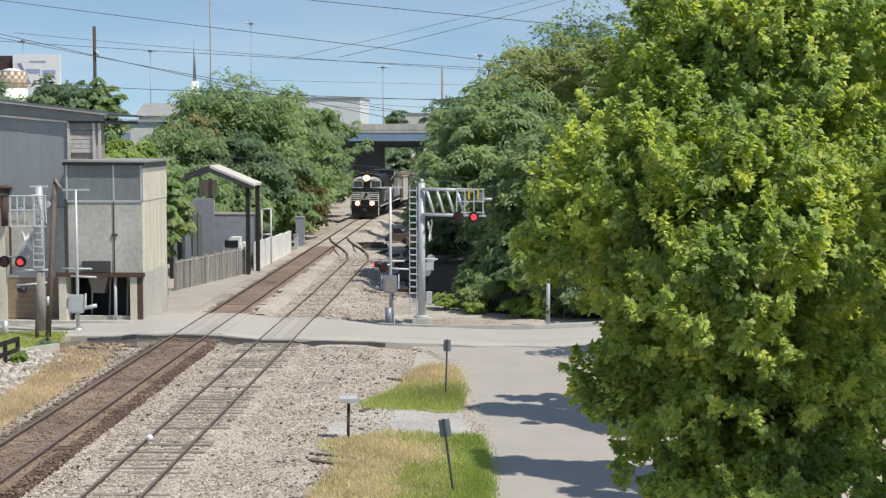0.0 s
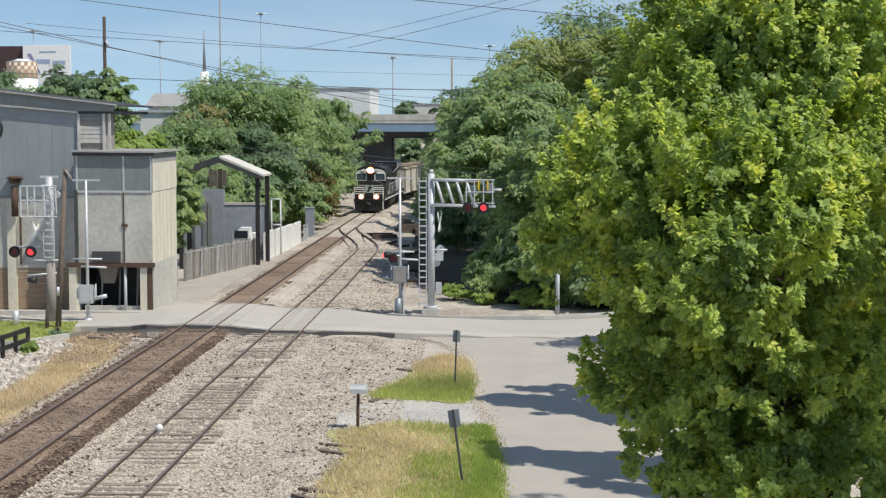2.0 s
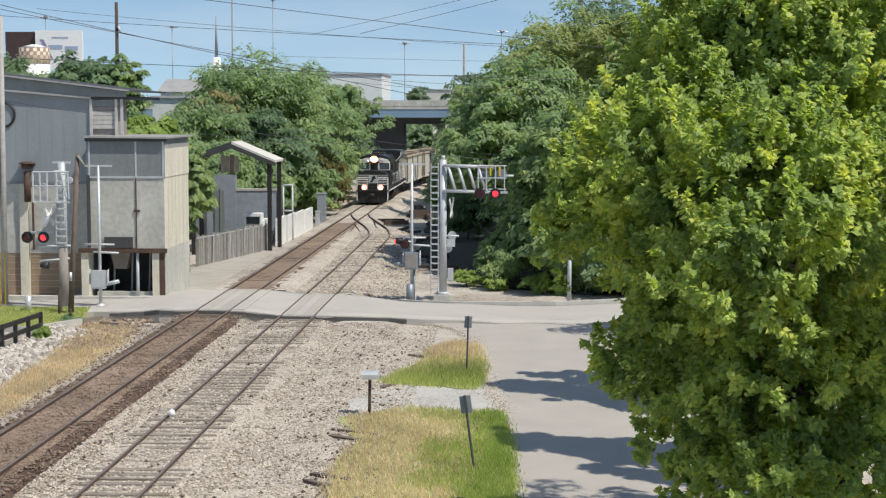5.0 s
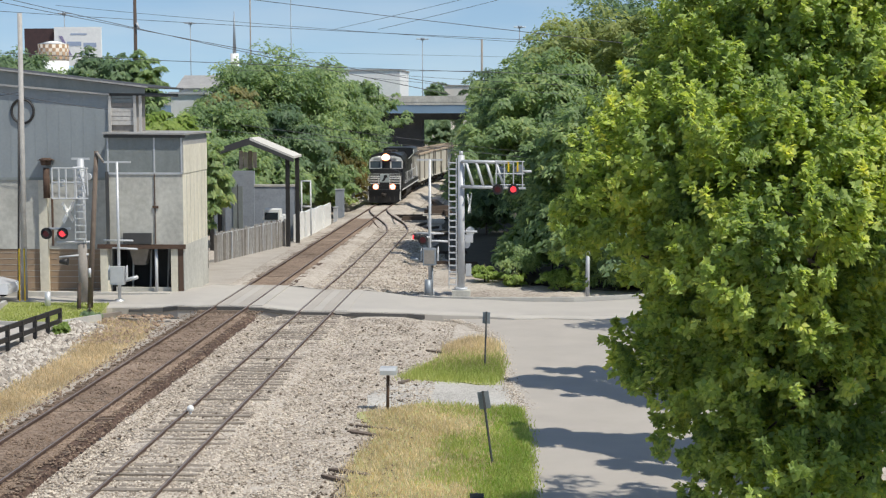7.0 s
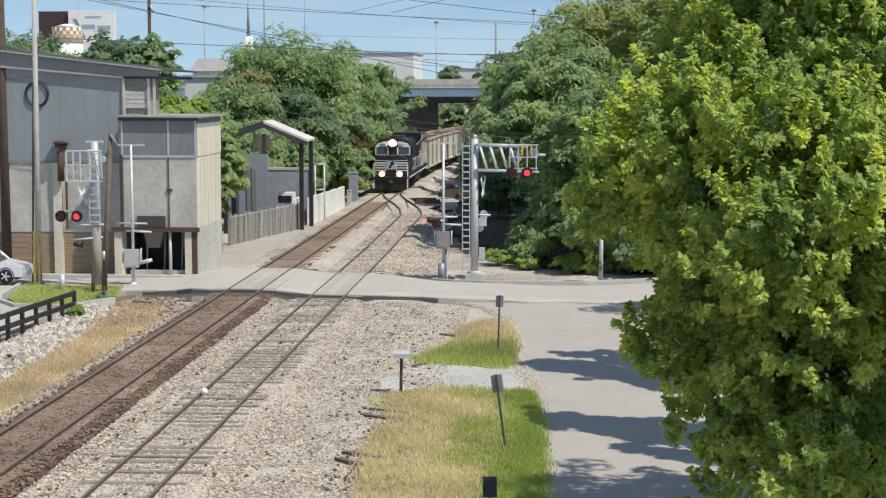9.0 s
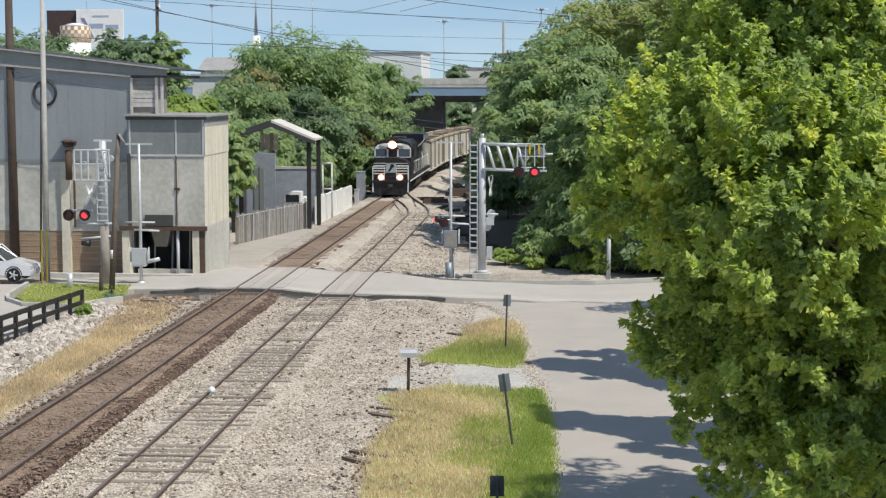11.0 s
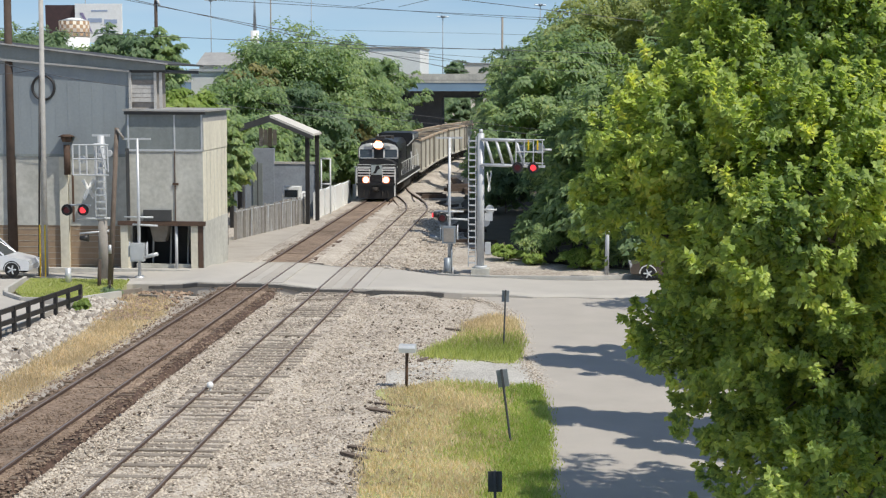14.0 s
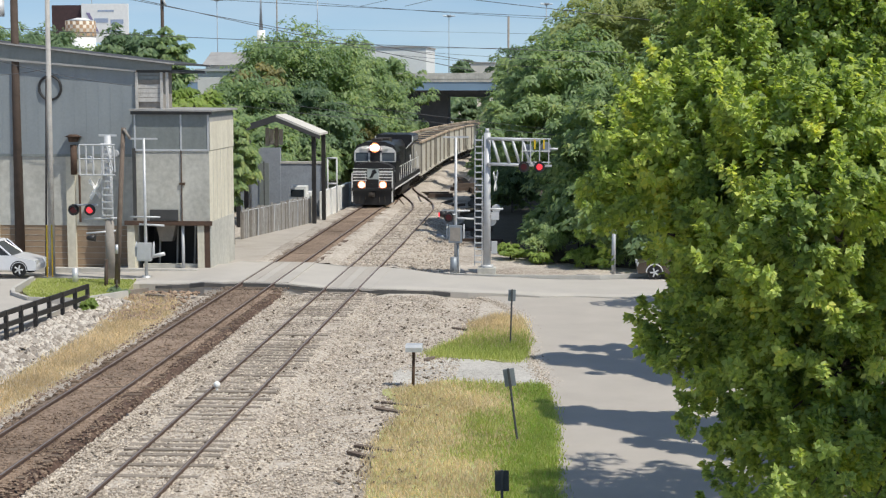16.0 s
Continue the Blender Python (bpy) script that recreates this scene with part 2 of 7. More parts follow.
M_REDLENS = glow("lit_red_lens", (1.0, 0.05, 0.07), 1.1)
M_DIMLENS = glow("dim_red_lens", (0.15, 0.012, 0.02), 0.12)
M_HEAD = glow("headlight_beam", (1.0, 0.82, 0.72), 40)
M_DITCH = glow("ditch_light_beam", (1.0, 0.66, 0.52), 3.2)
# orange emission that imitates bloom round the lamps
M_HALO = glow("lamp_bloom", (1.0, 0.30, 0.13), 1.1)
M_SIGNBACK = mat("grey_sign_back", (0.30, 0.33, 0.36), (0.22, 0.25, 0.28), rough=0.5, metal=0.4)
M_SIGNDARK = mat("dark_sign_back", (0.08, 0.085, 0.09), (0.05, 0.055, 0.06), rough=0.6)
L_FORE = leafy("bright_broad_leaves", (0.185, 0.275, 0.10), (0.38, 0.485, 0.155), (0.59, 0.665, 0.20), (0.68, 0.68, 0.20), clump=1.1, swing=1.6)
L_MID = leafy("green_leaves", (0.135, 0.21, 0.11), (0.25, 0.35, 0.165), (0.375, 0.465, 0.205), (0.47, 0.50, 0.20))
L_OLIVE = leafy("olive_leaves", (0.17, 0.215, 0.085), (0.29, 0.34, 0.13), (0.40, 0.43, 0.17))
L_DARK = leafy("deep_green_leaves", (0.105, 0.17, 0.10), (0.175, 0.26, 0.145), (0.25, 0.335, 0.175))
L_WEED = leafy("pale_weeds", (0.16, 0.24, 0.06), (0.26, 0.36, 0.09), (0.36, 0.45, 0.13))
L_YEL = leafy("autumn_leaves", (0.07, 0.08, 0.025), (0.15, 0.135, 0.035), (0.24, 0.17, 0.045))
L_GRASS = leafy("grass_blades", (0.27, 0.33, 0.10), (0.40, 0.46, 0.16), (0.53, 0.56, 0.25))
L_LUSH = leafy("lush_grass_blades", (0.17, 0.30, 0.045), (0.26, 0.43, 0.07), (0.38, 0.54, 0.12))
L_BROWN = leafy("browning_leaves", (0.15, 0.17, 0.08), (0.27, 0.265, 0.12), (0.35, 0.31, 0.13))
L_STRAW = leafy("dry_grass_blades", (0.45, 0.365, 0.275), (0.61, 0.51, 0.40), (0.77, 0.655, 0.54))


# ---- building blocks ----
def box(bm, x0, x1, y0, y1, z0, z1, m=None):
    vs = [bm.verts.new(m @ Vector(p) if m else p) for p in
          ((x0, y0, z0), (x1, y0, z0), (x1, y1, z0), (x0, y1, z0), (x0, y0, z1), (x1, y0, z1), (x1, y1, z1), (x0, y1, z1))]
    for f in ((3, 2, 1, 0), (4, 5, 6, 7), (0, 1, 5, 4), (1, 2, 6, 5), (2, 3, 7, 6), (3, 0, 4, 7)):
        bm.faces.new([vs[i] for i in f])
    return bm


def rod(bm, p, q, r0, r1=None, n=8, cap=True):
    """A tapered round bar from p to q."""
    p, q = Vector(p), Vector(q)
    r1 = r0 if r1 is None else r1
    turn = (q - p).to_track_quat("Z", "Y").to_matrix()
    rings = []
    for c, r in ((p, r0), (q, r1)):
        rings.append([bm.verts.new(c + turn @ Vector((r * math.cos(2 * math.pi * i / n), r * math.sin(2 * math.pi * i / n), 0))) for i in range(n)])
    for i in range(n):
        j = (i + 1) % n
        f = bm.faces.new((rings[0][i], rings[0][j], rings[1][j], rings[1][i]))
        f.smooth = n > 6
    if cap:
        bm.faces.new(rings[0][::-1]), bm.faces.new(rings[1])
    return bm


def extrude_profile(bm, pts, x0, x1, axis="x"):
    """A prism whose outline is pts, from x0 to x1 along the axis."""
    def at(a, b, c):
        return {"x": (a, b, c), "y": (b, a, c), "z": (b, c, a)}[axis]
    lo = [bm.verts.new(at(x0, u, v)) for u, v in pts]
    hi = [bm.verts.new(at(x1, u, v)) for u, v in pts]
    n = len(pts)
    bm.faces.new(lo[::-1]), bm.faces.new(hi)
    for i in range(n):
        j = (i + 1) % n
        bm.faces.new((lo[i], lo[j], hi[j], hi[i]))
    return bm


def finish(bm, name, material, bevel=0.0):
    if bevel:
        bmesh.ops.bevel(bm, geom=[e for e in bm.edges if e.is_manifold and e.calc_face_angle(0) > 0.6], offset=bevel, segments=1, affect="EDGES", clamp_overlap=True)
    bmesh.ops.recalc_face_normals(bm, faces=bm.faces)
    me = bpy.data.meshes.new(name)
    bm.to_mesh(me)
    bm.free()
    me.materials.append(material)
    return me


def part(name, bm, material, parent=None, label="", bevel=0.0):
    """One mesh object, under a thing or part where one is given."""
    ob = new(name, finish(bm, name, material, bevel))
    if parent is not None:
        ob.parent = parent
    if label:
        ob["label"] = label
    return ob


def thing(name, label, category, group="", kind="", at=None):
    ob = new(name)
    ob.empty_display_size = 0.3
    if at is not None:
        ob.matrix_world = at
    return tagged(ob, label, category, group, kind)


def B():
    return bmesh.new()


def mesh_arrays(name, verts, material):
    """A mesh from arrays: verts (n, k, 3) as n separate faces of k corners."""
    n, k, _ = verts.shape
    me = bpy.data.meshes.new(name)
    me.vertices.add(n * k), me.loops.add(n * k), me.polygons.add(n)
    me.vertices.foreach_set("co", verts.reshape(-1).astype(np.float32))
    me.loops.foreach_set("vertex_index", np.arange(n * k, dtype=np.int32))
    me.polygons.foreach_set("loop_start", np.arange(0, n * k, k, dtype=np.int32))
    me.update(calc_edges=True)
    me.materials.append(material)
    return me


# ---- ground ----
def relief(x, y):
    """Height of the bare ground."""
    z = -0.42
    if -8.6 < x < -4.6 and 61 < y < 70:
        z += 0.17 * min(1, (y - 61) / 6) * min(1, (x + 8.6), (-4.6 - x))
    # the embankment falls away beside the main line
    if x < -15.6 and y < 69:
        k = min(1, (-15.6 - x) / 3.0)
        z += 0.25 * k * min(1, (69 - y) / 6)
    if x > -8 and y < 68:
        z += 0.085 * min(1, (x + 8) / 2)
    if y > 190 and abs(x + 12) > 12:
        z += min(1, (abs(x + 12) - 12) / 10) * min(6, (y - 190) * 0.14)
    calm = 0.1 if x > -4.5 else 1.0
    z += calm * (0.06 * noise.noise((x * 0.35, y * 0.35, 0)) + 0.03 * noise.noise((x * 1.3, y * 1.3, 3)))
    return z


def ground_sheet():
    xs = sorted({*np.arange(-40, 30.1, 0.9), *np.arange(-400, -40, 30), *np.arange(40, 400, 30), -2500, -1200, 1200, 2500})
    ys = sorted({*np.arange(-10, 130, 0.9), *np.arange(130, 300, 5), *np.arange(300, 800, 50), -400, -100, 1500, 3000})
    bm = B()
    grid = [[bm.verts.new((x, y, relief(x, y))) for x in xs] for y in ys]
    for j in range(len(ys) - 1):
        for i in range(len(xs) - 1):
            bm.faces.new((grid[j][i], grid[j][i + 1], grid[j + 1][i + 1], grid[j + 1][i])).smooth = True
    ob = part("ground", bm, M_BALLAST)
    return tagged(ob, "loose pale grey and tan ballast gravel", "ground", kind="structure")


ground_sheet()


def sheet(name, outline, z, material, label, category, thick=0.5, wobble=0.0, kind="structure", step=0.6):
    """A flat patch with thickness, its edge a little uneven."""
    pts = []
    for i, p in enumerate(outline):
        q = outline[(i + 1) % len(outline)]
        n = max(1, int(math.dist(p, q) / step)) if wobble else 1
        for k in range(n):
            x, y = p[0] + (q[0] - p[0]) * k / n, p[1] + (q[1] - p[1]) * k / n
            pts.append((x + wobble * noise.noise((x * 0.9, y * 0.9, 7)), y + 2.5 * wobble * noise.noise((x * 0.9, y * 0.9, 17))))
    bm = B()
    zz = z if callable(z) else (lambda x, y: z)
    top = [bm.verts.new((x, y, zz(x, y))) for x, y in pts]
    low = [bm.verts.new((x, y, zz(x, y) - thick)) for x, y in pts]
    f = bm.faces.new(top)
    for i in range(len(pts)):
        j = (i + 1) % len(pts)
        bm.faces.new((top[i], low[i], low[j], top[j]))
    bmesh.ops.triangulate(bm, faces=[f])
    ob = part(name, bm, material)
    return tagged(ob, label, category, kind=kind)


def road_z(x, y):
    # level with the rails at the crossing, falling slightly to both sides
    if x > -8:
        return 0.0 - min(0.28, (x + 8) * 0.035)
    if x < -16:
        return 0.10 - min(0.25, (-16 - x) * 0.03)
    return 0.0 + min(0.22, max(0, (-10.5 - x)) * 0.12)


def strip_road():
    """The road over the tracks, with its surface following the rails."""
    bm = B()
    xs = [-60, -45, -34, -28] + list(np.arange(-24, 9, 0.8)) + [12, 18, 30, 60]
    rows = []
    for x in xs:
        near = 69.0 + 0.35 * noise.noise((x * 0.6, 0, 0)) + (0.5 if x < -16 else 0)
        far = 77.3 if x < -8.5 else 77.3 - min(2.2, (x + 8.5) * 0.75)
        far += 0.15 * noise.noise((x * 0.7, 5, 0))
        far += max(0, (x - 2) * 0.45) if x < 9 else 3.2
        up = 0.04 if x < -15.6 or x > -7.6 else -0.02
        rows.append([(x, near, road_z(x, near) + min(up, 0)), (x, near + 1.2, road_z(x, near) + up), (x, (near + far) / 2, road_z(x, 73) + up), (x, far - 0.6, road_z(x, far) + up), (x, far, road_z(x, far) + min(up, 0))])
    vs = [[bm.verts.new(p) for p in r] for r in rows]
    lows = [[bm.verts.new((r[0][0], r[0][1], r[0][2] - 0.6)), bm.verts.new((r[-1][0], r[-1][1], r[-1][2] - 0.6))] for r in rows]
    for i in range(len(rows) - 1):
        for k in range(4):
            bm.faces.new((vs[i][k], vs[i + 1][k], vs[i + 1][k + 1], vs[i][k + 1])).smooth = True
        bm.faces.new((lows[i][0], lows[i + 1][0], vs[i + 1][0], vs[i][0]))
        bm.faces.new((vs[i][4], vs[i + 1][4], lows[i + 1][1], lows[i][1]))
    ob = part("road", bm, M_ROAD)
    tagged(ob, "pale worn asphalt road crossing the rails", "road", kind="structure")
    # lip along the near edge, its shadow put into a near-black colour
    bm = B()
    for i in range(len(rows) - 1):
        a, b = rows[i], rows[i + 1]
        if not -19 < a[0][0] < -5.5:
            continue
        q = [bm.verts.new((a[0][0], a[0][1] - 0.07 - 0.13 * noise.noise((a[0][0] * 1.1, 9, 0)), a[0][2] - 0.2)), bm.verts.new((b[0][0], b[0][1] - 0.07 - 0.13 * noise.noise((b[0][0] * 1.1, 9, 0)), b[0][2] - 0.2)),
             bm.verts.new((b[0][0], b[0][1] + 0.02, b[0][2] + 0.004)), bm.verts.new((a[0][0], a[0][1] + 0.02, a[0][2] + 0.004))]
        bm.faces.new(q)
    tagged(part("road_edge", bm, M_EDGESHADE), "dark broken lip with the road edge's shadow painted in", "road edge", kind="structure")


strip_road()
SIDE_ROAD = [(0.1, -5), (0.02, 35), (0.0, 42), (-0.2, 48.7), (-1.0, 56), (-1.2, 60), (-1.5, 64), (-2.4, 67), (-4.2, 70), (9, 70.5), (8, 66), (6.8, 55), (6.6, 30), (6.6, -5)]
sheet("side_road", SIDE_ROAD, -0.32, M_ASPHALT, "pale grey asphalt lane dappled with tree shade", "road", wobble=0.12)
sheet("driveway", [(-5.0, 48.9), (-3.5, 48.6), (-0.1, 48.0), (-0.1, 51.5), (-1.0, 53.2), (-3.0, 53.6), (-4.8, 53.4), (-5.2, 51)], -0.33, M_GREYGRAVEL, "pale crushed gravel driveway strip", "driveway", wobble=0.45)
sheet("verge_near", [(-5.4, 47.6), (-3.4, 49.2), (-0.4, 48.3), (-0.1, 44), (0.0, 38), (0.05, 24), (-4.6, 24), (-4.3, 34), (-4.9, 40), (-4.5, 44)], -0.30, M_GRASS, "strip of mown grass turning dry", "grass", wobble=0.25)
sheet("verge_far", [(-4.6, 53.6), (-1.2, 52.8), (-1.1, 57), (-1.35, 61.5), (-2.2, 62.5), (-3.2, 60), (-3.4, 57.5)], -0.30, M_GRASS, "patch of rough grass beside the lane", "grass", wobble=0.25)
sheet("dry_bank", [(-16.0, 38), (-15.9, 45), (-15.8, 55), (-15.9, 62), (-16.6, 66), (-18.2, 67.4), (-19.2, 66), (-17.6, 58), (-17.4, 50), (-17.2, 42), (-17.6, 34)], -0.20, M_DRYGRASS, "strip of dry straw-coloured grass on the bank", "grass", wobble=0.45)
sheet("parking_lot", [(-70, 30), (-20.6, 52), (-20.3, 57), (-20.2, 62.5), (-22.6, 64), (-24.0, 66.4), (-24.7, 71.0), (-70, 71.0)], 0.02, M_ROAD, "pale concrete parking lot", "parking lot")
sheet("corner_lawn", [(-22.5, 64.2), (-19.8, 64.0), (-18.9, 66.5), (-19.6, 70.6), (-24.3, 70.6), (-23.6, 66.6)], 0.09, M_GRASS, "small corner lawn beside the crossing", "grass", wobble=0.1)
sheet("far_gravel", [(-16.9, 77.2), (-15.8, 77.2), (-15.6, 128), (-16.2, 128), (-17.2, 108), (-19.6, 92), (-18.4, 82)], -0.12, M_SOIL, "pale dirt shoulder beside the main line", "shoulder", wobble=0.25)
sheet("wood_floor", [(-5.4, 97), (-3.8, 89), (-1.8, 85), (1.5, 81.5), (40, 79.5), (60, 240), (-3, 240), (-7.5, 140), (-6.6, 108)], -0.30, M_SHADEGROUND, "dark ground under the trees, shade painted in", "ground", wobble=0.6)


def kerb(name, pts, z, h=0.15, w=0.16):
    bm = B()
    for p, q in zip(pts, pts[1:]):
        d = Vector((q[0] - p[0], q[1] - p[1], 0))
        m = Matrix.Translation((p[0], p[1], 0)) @ Matrix.Rotation(math.atan2(d.y, d.x), 4, "Z")
        box(bm, 0, d.length + 0.02, -w / 2, w / 2, z - 0.2, z + h, m)
    return tagged(part(name, bm, M_KERB, bevel=0.02), "pale concrete kerb", "kerb", kind="structure")


kerb("kerb", [(-5.6, 75.9), (-4.5, 75.35), (-2.5, 75.15), (0, 75.2), (2, 75.3), (4, 76.2), (6, 77.1), (9, 78.3)], -0.24)
kerb("kerb", [(-22.4, 63.9), (-23.6, 65.4), (-24.1, 66.8), (-24.6, 70.8)], 0.02)
kerb("kerb", [(-22.4, 63.9), (-20.2, 63.7), (-18.8, 66.2)], 0.02)
kerb("kerb", [(-70, 74.9), (-40, 74.8), (-21.3, 74.6), (-17.6, 74.4)], 0.0, h=0.13, w=0.35)

# ---- tracks ----
SID_X, MAIN_X, GAUGE = -9.72, -13.55, 1.505
MAIN_Z = 0.22


def lead(y):
    """Centre of the side track, which swings into the main line at the turnout."""
    if y < 110:
        return SID_X
    if y > 138:
        return MAIN_X
    k = (y - 110) / 28
    return SID_X + (MAIN_X - SID_X) * (k * k * (3 - 2 * k))


def track_z(y):
    return 0.0 if y < 90 else min(MAIN_Z, (y - 90) / 30 * MAIN_Z)


def rail(name, centre, side, y0, y1, z, parent, step):
    """A rail: foot, web and head swept along the track."""
    prof = [(-0.075, -0.172), (0.075, -0.172), (0.075, -0.155), (0.02, -0.13), (0.02, -0.045), (0.042, -0.035), (0.042, 0.0), (-0.042, 0.0), (-0.042, -0.035), (-0.02, -0.045), (-0.02, -0.13), (-0.075, -0.155)]
    bm = B()
    ys = np.arange(y0, y1 + step / 2, step)
    rings = [[bm.verts.new((centre(y) + side * GAUGE / 2 + px, y, z(y) + pz)) for px, pz in prof] for y in ys]
    for a, b in zip(rings, rings[1:]):
        for i in range(len(prof)):
            j = (i + 1) % len(prof)
            bm.faces.new((a[i], a[j], b[j], b[i]))
    ob = part(name, bm, M_RAILHEAD, parent)
    bm = B()
    rings = [[bm.verts.new((centre(y) + side * GAUGE / 2 + px, y, z(y) + 0.004)) for px in (-0.026, 0.026)] for y in ys]
    for a, b in zip(rings, rings[1:]):
        bm.faces.new((a[0], a[1], b[1], b[0]))
    part("running_surface", bm, M_RAILTOP, ob, "worn bright strip on the railhead")
    return ob


def ballast_bed(name, centre, y0, y1, z, half_top, half_low, drop, material, label):
    bm = B()
    ys = np.arange(y0, y1, 1.2)
    rings = []
    for y in ys:
        c = centre(y)
        ring = []
        for u, dz in ((-half_low, -drop), (-half_low * 0.82, -drop * 0.7), (-half_top, 0), (-half_top * 0.5, 0.0), (0, -0.01), (half_top * 0.5, 0.0), (half_top, 0), (half_low * 0.82, -drop * 0.7), (half_low, -drop)):
            ring.append(bm.verts.new((c + u + 0.12 * noise.noise((y * 0.8, u, 4)), y, z(y) - 0.11 + dz + 0.035 * noise.noise((u * 2.1, y * 1.3, 8)))))
        rings.append(ring)
    for a, b in zip(rings, rings[1:]):
        for i in range(len(a) - 1):
            bm.faces.new((a[i], a[i + 1], b[i + 1], b[i])).smooth = True
    return tagged(part(name, bm, material), label, "ballast", kind="structure")


main_z, side_z = (lambda y: MAIN_Z), track_z


def MAINC(y):
    """Centre of the main line: straight past the crossing, bending away before the bridge."""
    k = min(max(0.0, y - 158), 46)
    return MAIN_X + 0.0013 * k * k + 0.1196 * max(0.0, y - 204)


ballast_bed("main_track_shoulder", MAINC, 12, 68.2, lambda y: 0.02, 1.6, 2.5, 0.3, M_BALLAST, "pale ballast shoulders of the main line")
ballast_bed("main_track_far_bed", MAINC, 78, 300, lambda y: MAIN_Z - 0.015, 1.9, 3.0, 0.45, M_BALLAST, "pale ballast of the main line beyond the crossing")
ballast_bed("side_track_bed", lead, 12, 68.2, side_z, 1.5, 2.6, 0.35, M_BALLAST, "pale grey ballast bed of the side track")
ballast_bed("side_track_bed_far", lead, 78, 120, side_z, 1.5, 2.6, 0.35, M_BALLAST, "pale grey ballast bed beyond the crossing")
for y0, y1 in ((12, 68.2), (78, 340)):
    ballast_bed("main_track_bed", MAINC, y0, min(y1, 125), main_z, 1.05, 1.5, 0.42, M_MAIN, "rust-brown fouled ballast of the main line")
    ballast_bed("oily_shoulder", lambda y: MAIN_X + 1.12, y0, min(y1, 101), lambda y: MAIN_Z - 0.02, 0.26, 0.52, 0.36, M_DARKBALLAST, "dark red-brown oily shoulder beside the rail")


def track(name, label, centre, z, y0, y1, step):
    t = thing(name, label, "railway track", kind="structure")
    for side in (-1, 1):
        rail("rail", centre, side, y0, y1, z, t, step)
    return t


main_track = track("main_track", "rust-brown main line track on dark ballast", MAINC, main_z, 10, 300, 4)
side_track = track("side_track", "side track with weathered grey ties in pale ballast", lead, side_z, 10, 136, 2)
# guard panels in the road beside the rails
for c, z in ((SID_X, 0.0), (MAIN_X, MAIN_Z)):
    for u in (-1.1, -0.42, 0.0, 0.42, 1.1):
        w = 0.27 if abs(u) > 0.9 else 0.20
        bm = B()
        box(bm, c + u - w, c + u + w, 69.3, 77.0, z - 0.3, z - 0.004)
        tagged(part("crossing_panel", bm, M_ROAD if abs(u) != 0.42 else M_ASPHALT, bevel=0.01), "worn asphalt panel between the rails", "crossing panel", group="crossing panels", kind="structure")


def joints_and_switch():
    """Turnout pieces: diverging rails, frog, switch stand and loose ties."""
    t = thing("turnout_rails", "diverging turnout rails with dark guard rails", "turnout", kind="structure")
    for x0, y0, x1, y1 in ((-12.3, 116, -12.5, 122), (-11.6, 116, -12.9, 124)):
        bm = B()
        rod(bm, (x0, y0, 0.1), (x1, y1, 0.16), 0.05, n=6)
        part("guard_rail", bm, M_RAILHEAD, t)


joints_and_switch()

# paler than the side windows: the sky's reflection is painted in
M_CABGLASS = mat("sky_painted_windshield", (0.10, 0.13, 0.16), (0.06, 0.08, 0.10), rough=0.1, bump=0, world_space=False)


# ---- the train ----
def wheelset(bm, y, z, r, half=0.72):
    rod(bm, (-half, y, z), (half, y, z), 0.09, n=8)
    for s in (-1, 1):
        rod(bm, (s * half - 0.06, y, z), (s * half + 0.06, y, z), r, n=20)


def truck(parent, y0, axles, r):
    ob = None
    bm = B()
    ys = [y0 + a for a in axles]
    lo, hi = min(ys) - 0.75, max(ys) + 0.75
    for s in (-1, 1):
        box(bm, s * 1.02 - 0.09, s * 1.02 + 0.09, lo, hi, r + 0.05, r + 0.33)
        for y in ys:
            box(bm, s * 1.02 - 0.13, s * 1.02 + 0.13, y - 0.2, y + 0.2, r - 0.2, r + 0.25)
    box(bm, -1.0, 1.0, (lo + hi) / 2 - 0.25, (lo + hi) / 2 + 0.25, r, r + 0.35)
    ob = part("truck_frame", bm, M_UNDER, parent, bevel=0.03)
    for y in ys:
        bm = B()
        wheelset(bm, 0, 0, r)
        part("wheelset", bm, M_UNDER, ob).location = (0, y, r)
    return ob


